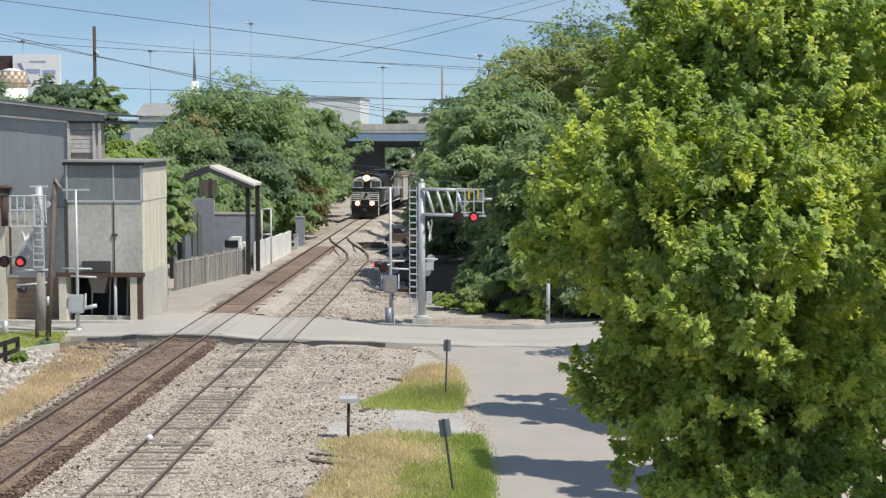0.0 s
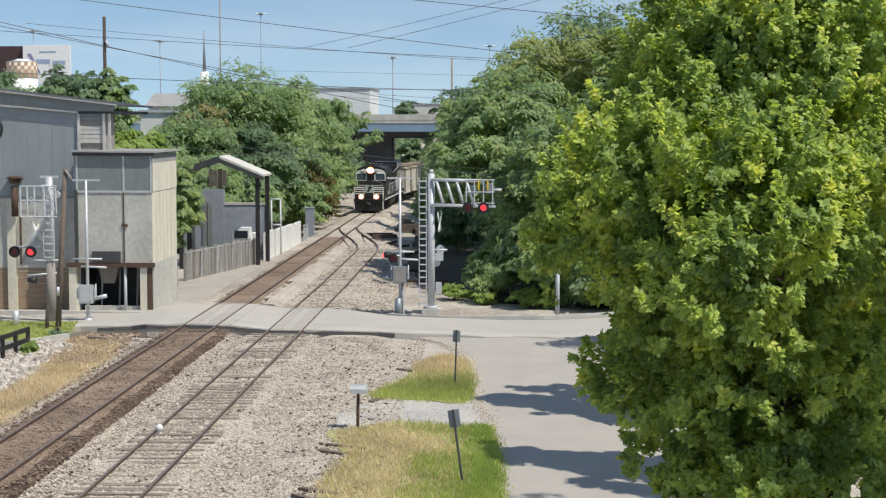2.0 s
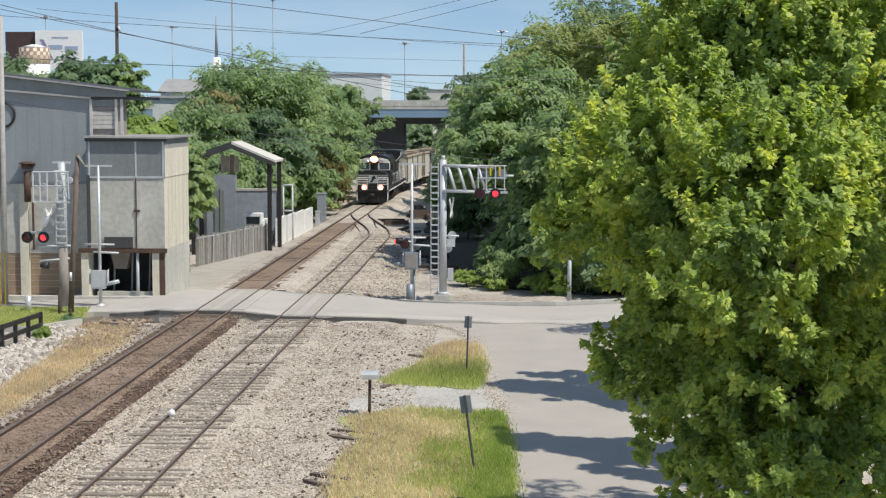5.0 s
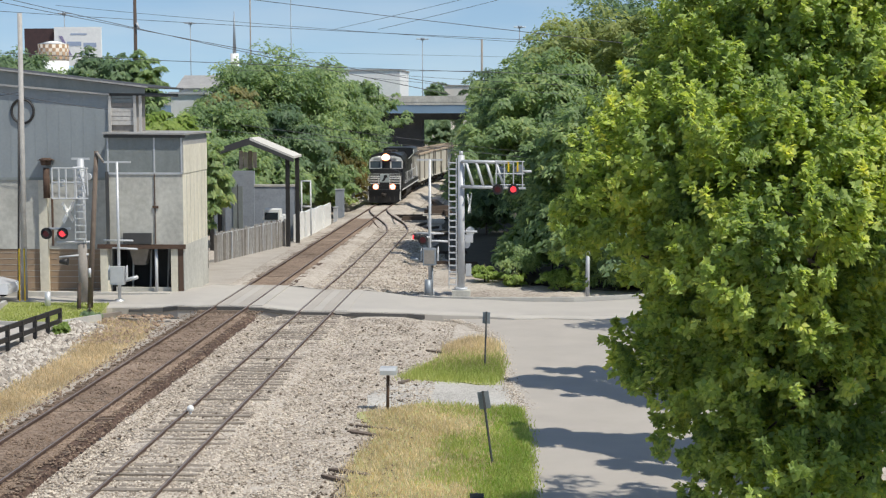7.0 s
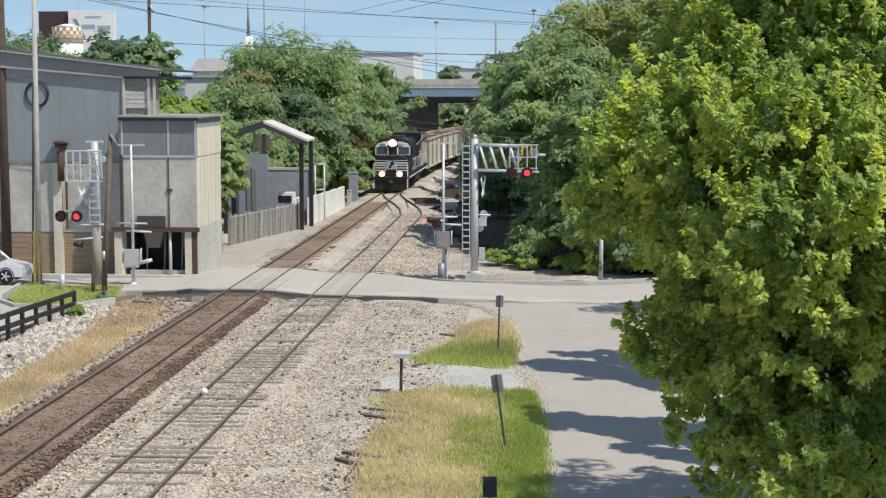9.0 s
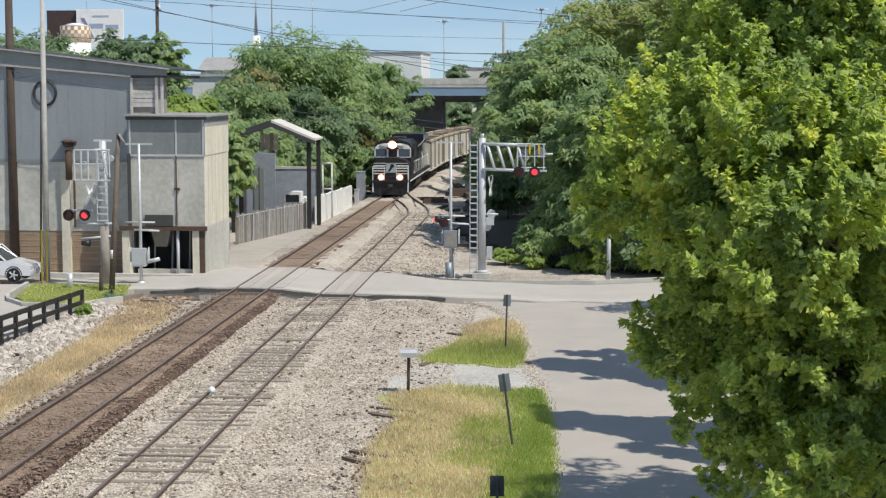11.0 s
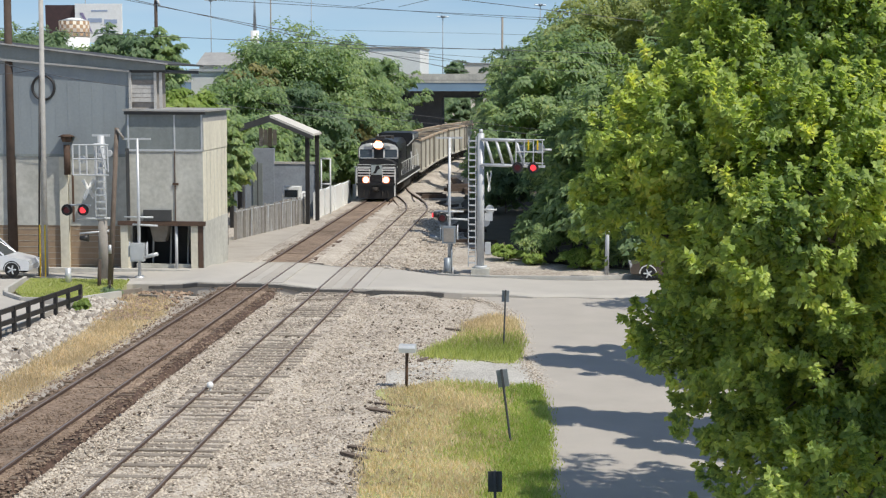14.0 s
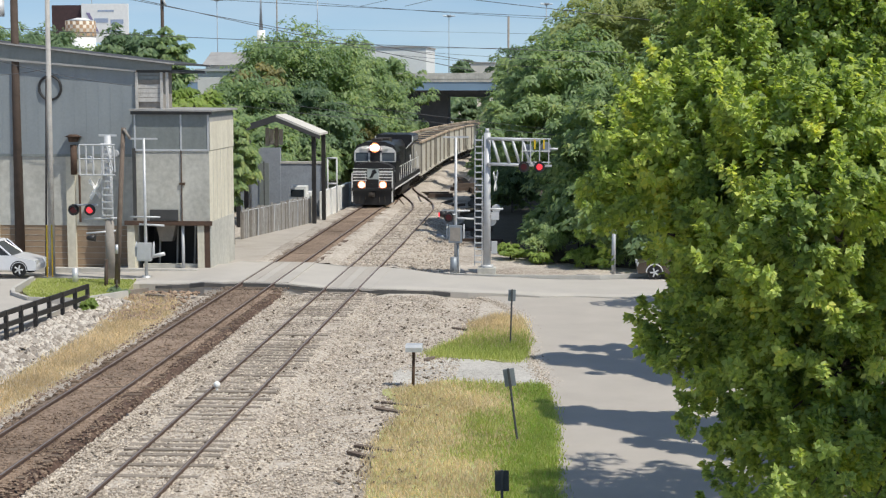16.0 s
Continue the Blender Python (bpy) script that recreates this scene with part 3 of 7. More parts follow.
def locomotive():
    t = thing("locomotive", "black freight locomotive with white stripes and lit headlights", "locomotive")
    # frame, pilot, anticlimber
    bm = B()
    extrude_profile(bm, [(-1.55, 1.15), (1.55, 1.15), (1.55, 1.62), (-1.55, 1.62)], 0.9, 21.8, "y")
    part("frame", bm, M_BLACK, t, bevel=0.03)
    bm = B()
    extrude_profile(bm, [(-1.55, 1.15), (1.55, 1.15), (1.5, 0.30), (1.15, 0.12), (-1.15, 0.12), (-1.5, 0.30)], 0.55, 0.9, "y")
    box(bm, -1.5, 1.5, 0.35, 0.95, 1.15, 1.34)
    for s in (-1, 1):
        box(bm, s * 1.36 - 0.2, s * 1.36 + 0.2, 0.62, 1.2, 0.30, 0.36)
        box(bm, s * 1.36 - 0.2, s * 1.36 + 0.2, 0.62, 1.3, 0.72, 0.78)
    part("pilot", bm, M_BLACK, t, "black steel pilot plate with steps", bevel=0.03)
    bm = B()
    box(bm, -0.2, 0.2, -0.15, 0.6, 0.72, 1.02)
    rod(bm, (0, -0.2, 0.72), (0, -0.2, 1.02), 0.17, n=10)
    part("coupler", bm, M_UNDER, t)
    # nose: broad low hood with a sloped brow
    bm = B()
    extrude_profile(bm, [(-1.5, 1.62), (1.5, 1.62), (1.5, 2.75), (1.2, 2.98), (0.55, 3.18), (-0.55, 3.18), (-1.2, 2.98), (-1.5, 2.75)], 1.0, 2.6, "y")
    part("nose", bm, M_BLACK, t, bevel=0.05)
    # bright stripes on the nose
    for i, z in enumerate((1.86, 2.08, 2.30, 2.52)):
        for s in (-1, 1):
            bm = B()
            box(bm, s * 0.96 - 0.5, s * 0.96 + 0.5, 0.985, 1.02, z - 0.045, z + 0.045)
            part("stripe", bm, M_WHITEV, t, "white painted stripe")
    bm = B()
    extrude_profile(bm, [(-0.42, 1.95), (0.42, 1.95), (0.42, 2.75), (-0.42, 2.75)], 0.975, 1.015, "y")
    part("emblem_panel", bm, mat("emblem_grey", (0.45, 0.50, 0.50), (0.35, 0.40, 0.40), rough=0.5, world_space=False), t, "pale grey emblem panel")
    bm = B()
    extrude_profile(bm, [(-0.28, 2.05), (-0.05, 2.05), (0.12, 2.35), (0.3, 2.42), (0.16, 2.68), (-0.05, 2.6), (-0.12, 2.3)], 0.955, 0.98, "y")
    part("emblem", bm, M_BLACK, t)
    bm = B()
    box(bm, -1.46, 1.46, 0.975, 1.0, 2.70, 2.745)
    part("nose_line", bm, M_WHITEV, t, "thin white line across the nose")
    for s in (-1, 1):
        bm = B()
        box(bm, s * 1.47 - 0.05, s * 1.47 + 0.05, 0.47, 0.54, 0.32, 1.34)
        part("step_edge", bm, M_WHITEV, t, "white step edge")
        bm = B()
        rod(bm, (s * 1.5, 0.52, 1.34), (s * 1.5, 0.52, 2.45), 0.03, n=6)
        part("grab_iron", bm, M_WHITEV, t, "white grab iron")
    for x in (-0.9, -0.5, 0.5, 0.9):
        bm = B()
        rod(bm, (x, 0.56, 0.75), (x * 1.05, 0.42, 0.3), 0.035, n=6)
        part("air_hose", bm, M_UNDER, t)
    # cab
    bm = B()
    extrude_profile(bm, [(-1.55, 1.62), (1.55, 1.62), (1.55, 3.85), (1.3, 4.3), (0.7, 4.55), (-0.7, 4.55), (-1.3, 4.3), (-1.55, 3.85)], 2.4, 5.0, "y")
    cab = part("cab", bm, M_BLACK, t, bevel=0.05)
    bm = B()
    extrude_profile(bm, [(-1.5, 3.84), (-0.5, 3.84), (-0.5, 3.98), (0.5, 3.98), (0.5, 3.84), (1.5, 3.84), (1.53, 3.94), (1.28, 4.2), (0.68, 4.34), (-0.68, 4.34), (-1.28, 4.2), (-1.53, 3.94)], 2.34, 2.42, "y")
    part("brow_panel", bm, M_WHITEV, cab, "white panel above the windshield")
    for s in (-1, 1):
        bm = B()
        box(bm, s * 0.98 - 0.46, s * 0.98 + 0.46, 2.36, 2.42, 3.22, 3.80)
        part("windshield", bm, M_CABGLASS, cab, "dark windshield pane", bevel=0.02)
        bm = B()
        box(bm, s * 0.98 - 0.54, s * 0.98 + 0.54, 2.37, 2.41, 3.14, 3.24)
        box(bm, s * 0.44 - 0.07, s * 0.44 + 0.07, 2.37, 2.41, 3.16, 3.84)
        box(bm, s * 1.5 - 0.05, s * 1.5 + 0.05, 2.37, 2.41, 3.16, 3.9)
        part("window_frame", bm, M_WHITEV, cab, "white window surround")
        bm = B()
        box(bm, s * 1.56 - 0.02, s * 1.56 + 0.02, 2.9, 3.7, 3.1, 3.75)
        part("side_window", bm, M_GLASS, cab)
    bm = B()
    extrude_profile(bm, [(-1.62, 3.84), (1.62, 3.84), (1.62, 3.9), (1.36, 4.38), (0.73, 4.63), (-0.73, 4.63), (-1.36, 4.38), (-1.62, 3.9)], 2.5, 5.05, "y")
    part("cab_roof", bm, M_BLACK, cab, bevel=0.03)
    bm = B()
    box(bm, -0.35, 0.35, 3.4, 4.3, 4.58, 4.82)
    part("roof_unit", bm, M_UNDER, cab, "grimy cooling unit on the cab roof", bevel=0.03)
    for s in (-1, 1):
        bm = B()
        box(bm, s * 1.63 - 0.02, s * 1.63 + 0.16, 2.62, 2.70, 3.2, 3.75)
        part("mirror", bm, M_BLACK, cab)
    # headlights in their box, number boards
    bm = B()
    box(bm, -0.32, 0.32, 2.16, 2.4, 4.02, 4.4)
    hb = part("headlight_box", bm, M_BLACK, cab, bevel=0.03)
    for s in (-1, 1):
        bm = B()
        rod(bm, (s * 0.13, 2.10, 4.21), (s * 0.13, 2.18, 4.21), 0.19, n=18)
        h = part("headlight", bm, M_HEAD, cab, "glaring lit headlight")
        bm = B()
        box(bm, s * 0.75 - 0.24, s * 0.75 + 0.24, 2.24, 2.31, 4.1, 4.3)
        part("marker_board", bm, M_WHITEV, cab)
    # glowing ring added round the headlights for their bloom
    bm = B()
    rod(bm, (0, 2.17, 4.21), (0, 2.2, 4.21), 0.36, n=24)
    part("reflector", bm, M_HALO, cab, "orange ring standing in for the lamp's bloom")
    # ditch lights
    for s in (-1, 1):
        bm = B()
        box(bm, s * 0.78 - 0.2, s * 0.78 + 0.2, 0.55, 0.9, 1.38, 1.76)
        d = part("ditch_light", bm, M_BLACK, t, bevel=0.03)
        bm = B()
        rod(bm, (s * 0.78, 0.50, 1.57), (s * 0.78, 0.56, 1.57), 0.21, n=18)
        part("lens", bm, M_DITCH, d, "glaring amber-white lens")
        # the same added bloom round each ditch light
        bm = B()
        rod(bm, (s * 0.78, 0.54, 1.57), (s * 0.78, 0.57, 1.57), 0.29, n=20)
        part("reflector", bm, M_HALO, d, "orange ring standing in for the lamp's bloom")
    # front handrails
    for s in (-1, 1):
        bm = B()
        for x in (0.5, 1.45):
            rod(bm, (s * x, 0.5, 1.34), (s * x, 0.5, 2.45), 0.022, n=6)
        rod(bm, (s * 0.5, 0.5, 2.45), (s * 1.45, 0.5, 2.45), 0.022, n=6)
        rod(bm, (s * 1.45, 0.5, 2.45), (s * 1.5, 2.4, 2.5), 0.022, n=6)
        part("front_handrail", bm, M_WHITEV, t, "white front handrail")
    # long hood, walkway, blower bulge, radiator wings
    bm = B()
    extrude_profile(bm, [(-0.92, 1.62), (0.92, 1.62), (0.92, 3.95), (0.62, 4.35), (-0.62, 4.35), (-0.92, 3.95)], 5.0, 15.6, "y")
    hood = part("long_hood", bm, M_BLACK, t, bevel=0.03)
    for y in np.arange(5.6, 15.4, 1.25):
        bm = B()
        box(bm, 0.925, 0.95, y, y + 1.1, 1.8, 3.7)
        part("hood_door", bm, M_BLACK, hood, bevel=0.01)
    bm = B()
    box(bm, -0.5, 0.5, 7.2, 9.4, 4.35, 4.72)
    part("exhaust_stack", bm, M_UNDER, hood, bevel=0.04)
    bm = B()
    extrude_profile(bm, [(-1.0, 1.62), (1.0, 1.62), (1.0, 3.6), (1.55, 4.15), (1.55, 4.62), (1.3, 4.74), (-1.3, 4.74), (-1.55, 4.62), (-1.55, 4.15), (-1.0, 3.6)], 15.6, 20.6, "y")
    rad = part("radiator_wing", bm, M_BLACK, t, "flared black radiator housing", bevel=0.03)
    for s in (-1, 1):
        bm = B()
        rod(bm, (s * 1.0, 15.57, 3.6), (s * 1.53, 15.57, 4.15), 0.05, n=6)
        rod(bm, (s * 1.53, 15.57, 4.15), (s * 1.53, 15.57, 4.6), 0.05, n=6)
        part("wing_edge", bm, M_WHITEV, rad, "pale worn edge of the housing")
    bm = B()
    box(bm, 1.552, 1.575, 15.9, 20.3, 4.2, 4.58)
    part("grille", bm, mat("grey_grille", (0.30, 0.32, 0.34), (0.2, 0.21, 0.22), rough=0.5, metal=0.5, fine=60, world_space=False), rad)
    for s in (-1, 1):
        bm = B()
        for y in np.arange(5.2, 21.6, 1.6):
            rod(bm, (s * 1.5, y, 1.62), (s * 1.5, y, 2.65), 0.022, n=6)
        rod(bm, (s * 1.5, 5.0, 2.65), (s * 1.5, 21.5, 2.65), 0.024, n=6)
        part("handrail", bm, M_WHITEV, t, "white side handrail")
    bm = B()
    extrude_profile(bm, [(-1.4, 0.55), (-1.2, 0.3), (1.2, 0.3), (1.4, 0.55), (1.45, 1.15), (-1.45, 1.15)], 8.2, 14.2, "y")
    part("fuel_tank", bm, M_UNDER, t, bevel=0.03)
    truck(t, 4.0, (-1.85, 0.0, 1.85), 0.53)
    truck(t, 18.2, (-1.85, 0.0, 1.85), 0.53)
    for y in (5.6, 15.2, 20.9):
        bm = B()
        rod(bm, (1.5, y, 1.62), (1.35, y + 0.2, 3.1), 0.05, n=6)
        part("step_rail", bm, M_WHITEV, t, "white step handrail")
    # rear panel stripe
    for s in (-1, 1):
        bm = B()
        box(bm, s * 1.62 - 0.01, s * 1.62 + 0.01, 0.95, 21.7, 1.2, 1.32)
        part("sill_stripe", bm, M_WHITEV, t, "white sill stripe")
    return t


def hopper_car():
    """An open coal car 16.2 m long: ribbed sides, top rim, cross ties, sloped ends."""
    L = 15.6
    t = thing("hopper_car", "dusty grey-beige open coal car with ribbed sides", "freight car", group="coal train")
    for s in (-1, 1):
        bm = B()
        box(bm, s * 1.50 - 0.03, s * 1.50 + 0.03, 0.6, L, 1.05, 3.75)
        side = part("side_panel", bm, M_HOPPER, t)
        for i in range(4):
            y = 0.7 + i * (L - 0.9) / 3
            bm = B()
            box(bm, s * 1.59 - 0.07, s * 1.59 + 0.07, y - 0.1, y + 0.1, 1.05, 3.72)
            part("rib", bm, M_HOPPERSIDE, side, "dark side post")
        bm = B()
        box(bm, s * 1.53 - 0.11, s * 1.53 + 0.11, 0.5, L + 0.1, 3.72, 3.90)
        part("top_rim", bm, M_HOPPERTOP, t, "rusty tan top rim", bevel=0.02)
        bm = B()
        box(bm, s * 1.5 - 0.12, s * 1.5 + 0.12, 0.3, L + 0.3, 0.9, 1.08)
        part("side_sill", bm, M_HOPPER, t)
    for e, y in ((-1, 0.6), (1, L)):
        bm = B()
        box(bm, -1.5, 1.5, y - 0.04, y + 0.04, 1.5, 3.7)
        for x in (-1.0, -0.5, 0, 0.5, 1.0):
            box(bm, x - 0.05, x + 0.05, y + e * 0.04 - 0.05, y + e * 0.04 + 0.05, 1.0, 3.66)
        part("end_panel", bm, M_HOPPER, t)
        bm = B()
        box(bm, -1.62, 1.62, y - 0.11, y + 0.11, 3.83, 3.9)
        part("end_rim", bm, M_HOPPERTOP, t)
        bm = B()
        box(bm, -0.12, 0.12, (y - 0.6) if e < 0 else y, y if e < 0 else y + 0.55, 0.75, 1.0)
        part("coupler", bm, M_UNDER, t)
    for i in range(1, 3):
        bm = B()
        y = 0.6 + i * (L - 0.6) / 3
        box(bm, -1.45, 1.45, y - 0.12, y + 0.12, 3.84, 3.885)
        part("cross_tie", bm, M_HOPPERTOP, t)
    # coal heaped high so its black paints the car's shadowed inside
    bm = B()
    n = 14
    g = [[bm.verts.new((-1.45 + 2.9 * i / 6, 0.7 + (L - 0.8) * j / n, 3.42 + 0.33 * math.sin(math.pi * i / 6) + 0.12 * noise.noise((i, j, 2)))) for i in range(7)] for j in range(n + 1)]
    for j in range(n):
        for i in range(6):
            bm.faces.new((g[j][i], g[j][i + 1], g[j + 1][i + 1], g[j + 1][i]))
    part("coal_load", bm, M_COAL, t, "heaped black coal standing in for the shadowed inside")
    bm = B()
    box(bm, -0.4, 0.4, 0.4, L + 0.2, 0.75, 1.05)
    for i in range(3):
        y = 4.4 + i * 3.4
        extrude_profile(bm, [(y - 1.3, 1.05), (y + 1.3, 1.05), (y + 0.35, 0.42), (y - 0.35, 0.42)], -1.3, 1.3, "x")
    part("underframe", bm, M_UNDER, t)
    truck(t, 2.3, (-0.89, 0.89), 0.46)
    truck(t, L - 1.7, (-0.89, 0.89), 0.46)
    return t


loco = locomotive()
first_car = hopper_car()
cars = [first_car] + [copy_thing(first_car, pose(0, 0, 0)) for _ in range(6)]


def train_rows(offset, front, rear):
    """Places of a vehicle rolling along the line, second by second; front and rear are its truck centres."""
    rows = []
    for t in range(17):
        y = 163.7 - 3.235 * t + offset
        a, b = Vector((MAINC(y + front), y + front, MAIN_Z)), Vector((MAINC(y + rear), y + rear, MAIN_Z))
        d = (b - a).normalized()
        p = a - d * front
        rows.append((t, pose(p.x, p.y, p.z, 0, 0, math.degrees(math.atan2(-d.x, d.y)))))
    return rows


# ---- buildings beside the crossing ----
def seams(bm, x0, x1, y, z0, z1, step, w=0.022, d=0.008):
    x = x0 + step / 2
    while x < x1:
        box(bm, x - w / 2, x + w / 2, y - d, y, z0, z1)
        x += step


def warehouse():
    t = thing("warehouse", "tall grey metal-clad warehouse on a concrete and tan brick base", "warehouse")
    x0, x1, y0, y1 = -60, -21.2, 77.0, 84.2
    for name, z0, z1, m, lab in (("brick_base", -0.3, 2.0, M_BRICK, "tan brick base wall"), ("concrete_band", 2.0, 5.55, M_CONCRETE, "stained pale concrete wall"), ("cladding", 5.55, 9.95, M_CLAD, "blue-grey ribbed metal cladding")):
        bm = B()
        p = -0.03 if name == "cladding" else (0.03 if name == "brick_base" else 0.0)
        box(bm, x0, x1, y0 + p, y1, z0, z1)
        w = part(name, bm, m, t, lab)
        if name == "cladding":
            bm = B()
            seams(bm, x0, x1, y0 - 0.03, z0, z1, 0.62)
            part("seam", bm, M_CLAD, w)
            bm = B()
            box(bm, x0, x1 + 0.02, y0 - 0.06, y0 - 0.03, z0 - 0.06, z0 + 0.08)
            part("flashing", bm, M_CLADDARK, w)
        if name == "brick_base":
            bm = B()
            for k in range(7):
                box(bm, x0, x1, y0 + 0.015, y0 + 0.026, z0 + 0.3 + k * 0.3, z0 + 0.315 + k * 0.3)
            part("mortar_line", bm, M_CONCRETE, w)
    # concrete pillars
    for x in (-24.6, -21.0, -28.6, -33):
        bm = B()
        box(bm, x - 0.22, x + 0.22, y0 - 0.18, y0 + 0.05, -0.3, 5.5 if x == -24.6 else 2.1)
        part("pillar", bm, M_CONC_WARM, t, "pale concrete pillar", bevel=0.02)
    # roof: single pitch falling to the tracks, deep fascia
    top = lambda x: 10.12 + (-19.3 - x) * 0.118
    low = lambda x: 9.80 + (-20.7 - x) * 0.085
    bm = B()
    extrude_profile(bm, [(x0, low(x0)), (x1 + 0.1, low(x1)), (x1 + 1.9, low(x1) - 0.02), (x1 + 1.9, top(x1 + 1.9) - 0.02), (x0, top(x0) - 0.02)], y0 - 0.22, y0 - 0.12, "y")
    part("fascia", bm, M_CLADDARK, t, "grey sheet fascia")
    bm = B()
    extrude_profile(bm, [(x0, low(x0) - 0.1), (x1 + 0.1, low(x1) - 0.1), (x1 + 0.1, low(x1)), (x0, low(x0))], y0 - 0.26, y0 - 0.05, "y")
    part("gutter", bm, M_ROOF, t, "pale weathered gutter")
    # sheet near-black: shade under the overhang is put into its colour
    bm = B()
    extrude_profile(bm, [(x0, top(x0) - 0.02), (x1 + 2.1, top(x1 + 2.1) - 0.02), (x1 + 2.1, top(x1 + 2.1) + 0.06), (x0, top(x0) + 0.06)], y0 - 0.4, y1 + 0.4, "y")
    part("roof_sheet", bm, M_ROOFDARK, t, "roof sheets with the eave's shade painted in")
    bm = B()
    extrude_profile(bm, [(x0, top(x0)), (x1 + 2.1, top(x1 + 2.1)), (x1 + 2.1, top(x1 + 2.1) + 0.08), (x0, top(x0) + 0.08)], y0 - 0.44, y0 - 0.4, "y")
    part("roof_edge", bm, M_ROOF, t, "pale roof edge strip")
    # soffit carries the eave's shade in its colour
    bm = B()
    box(bm, x1 + 0.05, x1 + 1.9, y0 - 0.1, y1, 9.70, 9.86)
    part("soffit", bm, M_ROOFDARK, t)
    bm = B()
    extrude_profile(bm, [(x0, 9.9), (x1, 9.9), (x0, top(x0) - 0.3)], y0 - 0.025, y1, "y")
    part("gable", bm, M_CLAD, t)
    # peeling boards of the upper end bay above the annex
    for k, m in enumerate((M_WHITEBOARD, M_WHITEBOARD, M_WHITEBOARD, M_WHITEBOARD, M_GREYWOOD, M_CLADDARK, M_CLADDARK)):
        bm = B()
        box(bm, x1 + 0.02, x1 + 1.30, y0 - 0.06 + 0.01 * (k % 2), y0 + 0.02, 8.26 + k * 0.22, 8.46 + k * 0.22)
        part("board", bm, m, t, "peeling white weatherboard" if m is M_WHITEBOARD else "")
    bm = B()
    box(bm, x1 + 0.004, x1 + 1.28, y0 + 0.03, y0 + 2.3, 7.5, 9.8)
    part("end_bay", bm, M_GREYWOOD, t)
    for x in (x1 + 0.03, x1 + 1.30, x1 + 1.58):
        bm = B()
        box(bm, x, x + 0.13, y0 - 0.16, y0 - 0.065, 7.9, 9.72)
        part("eave_post", bm, M_WHITEBOARD, t)
    # round hoop mark on the cladding
    bm = B()
    n = 28
    for i in range(n):
        a, b = 2 * math.pi * i / n, 2 * math.pi * (i + 1) / n
        c = Vector((-25.55, y0 - 0.075, 8.95))
        rod(bm, c + Vector((0.56 * math.cos(a), 0, 0.6 * math.sin(a))), c + Vector((0.56 * math.cos(b), 0, 0.6 * math.sin(b))), 0.065, n=6, cap=False)
    part("hoop_sign", bm, M_BLACKRAIL, t, "dark round hoop fixed to the cladding")
    # vent pipe with rusty hood
    bm = B()
    rod(bm, (-24.35, y0 - 0.3, 4.6), (-24.35, y0 - 0.3, 6.1), 0.17, n=10)
    rod(bm, (-24.35, y0 - 0.3, 6.25), (-24.35, y0 - 0.3, 6.5), 0.24, 0.3, n=10)
    rod(bm, (-24.35, y0 - 0.3, 6.5), (-24.35, y0 - 0.3, 6.62), 0.45, 0.2, n=10)
    part("vent_pipe", bm, M_RUST, t, "rusty brown vent pipe")
    bm = B()
    rod(bm, (-24.1, y0 - 0.25, 2.2), (-24.1, y0 - 0.25, 4.6), 0.06, n=6)
    part("down_pipe", bm, M_RUST, t)
    return t


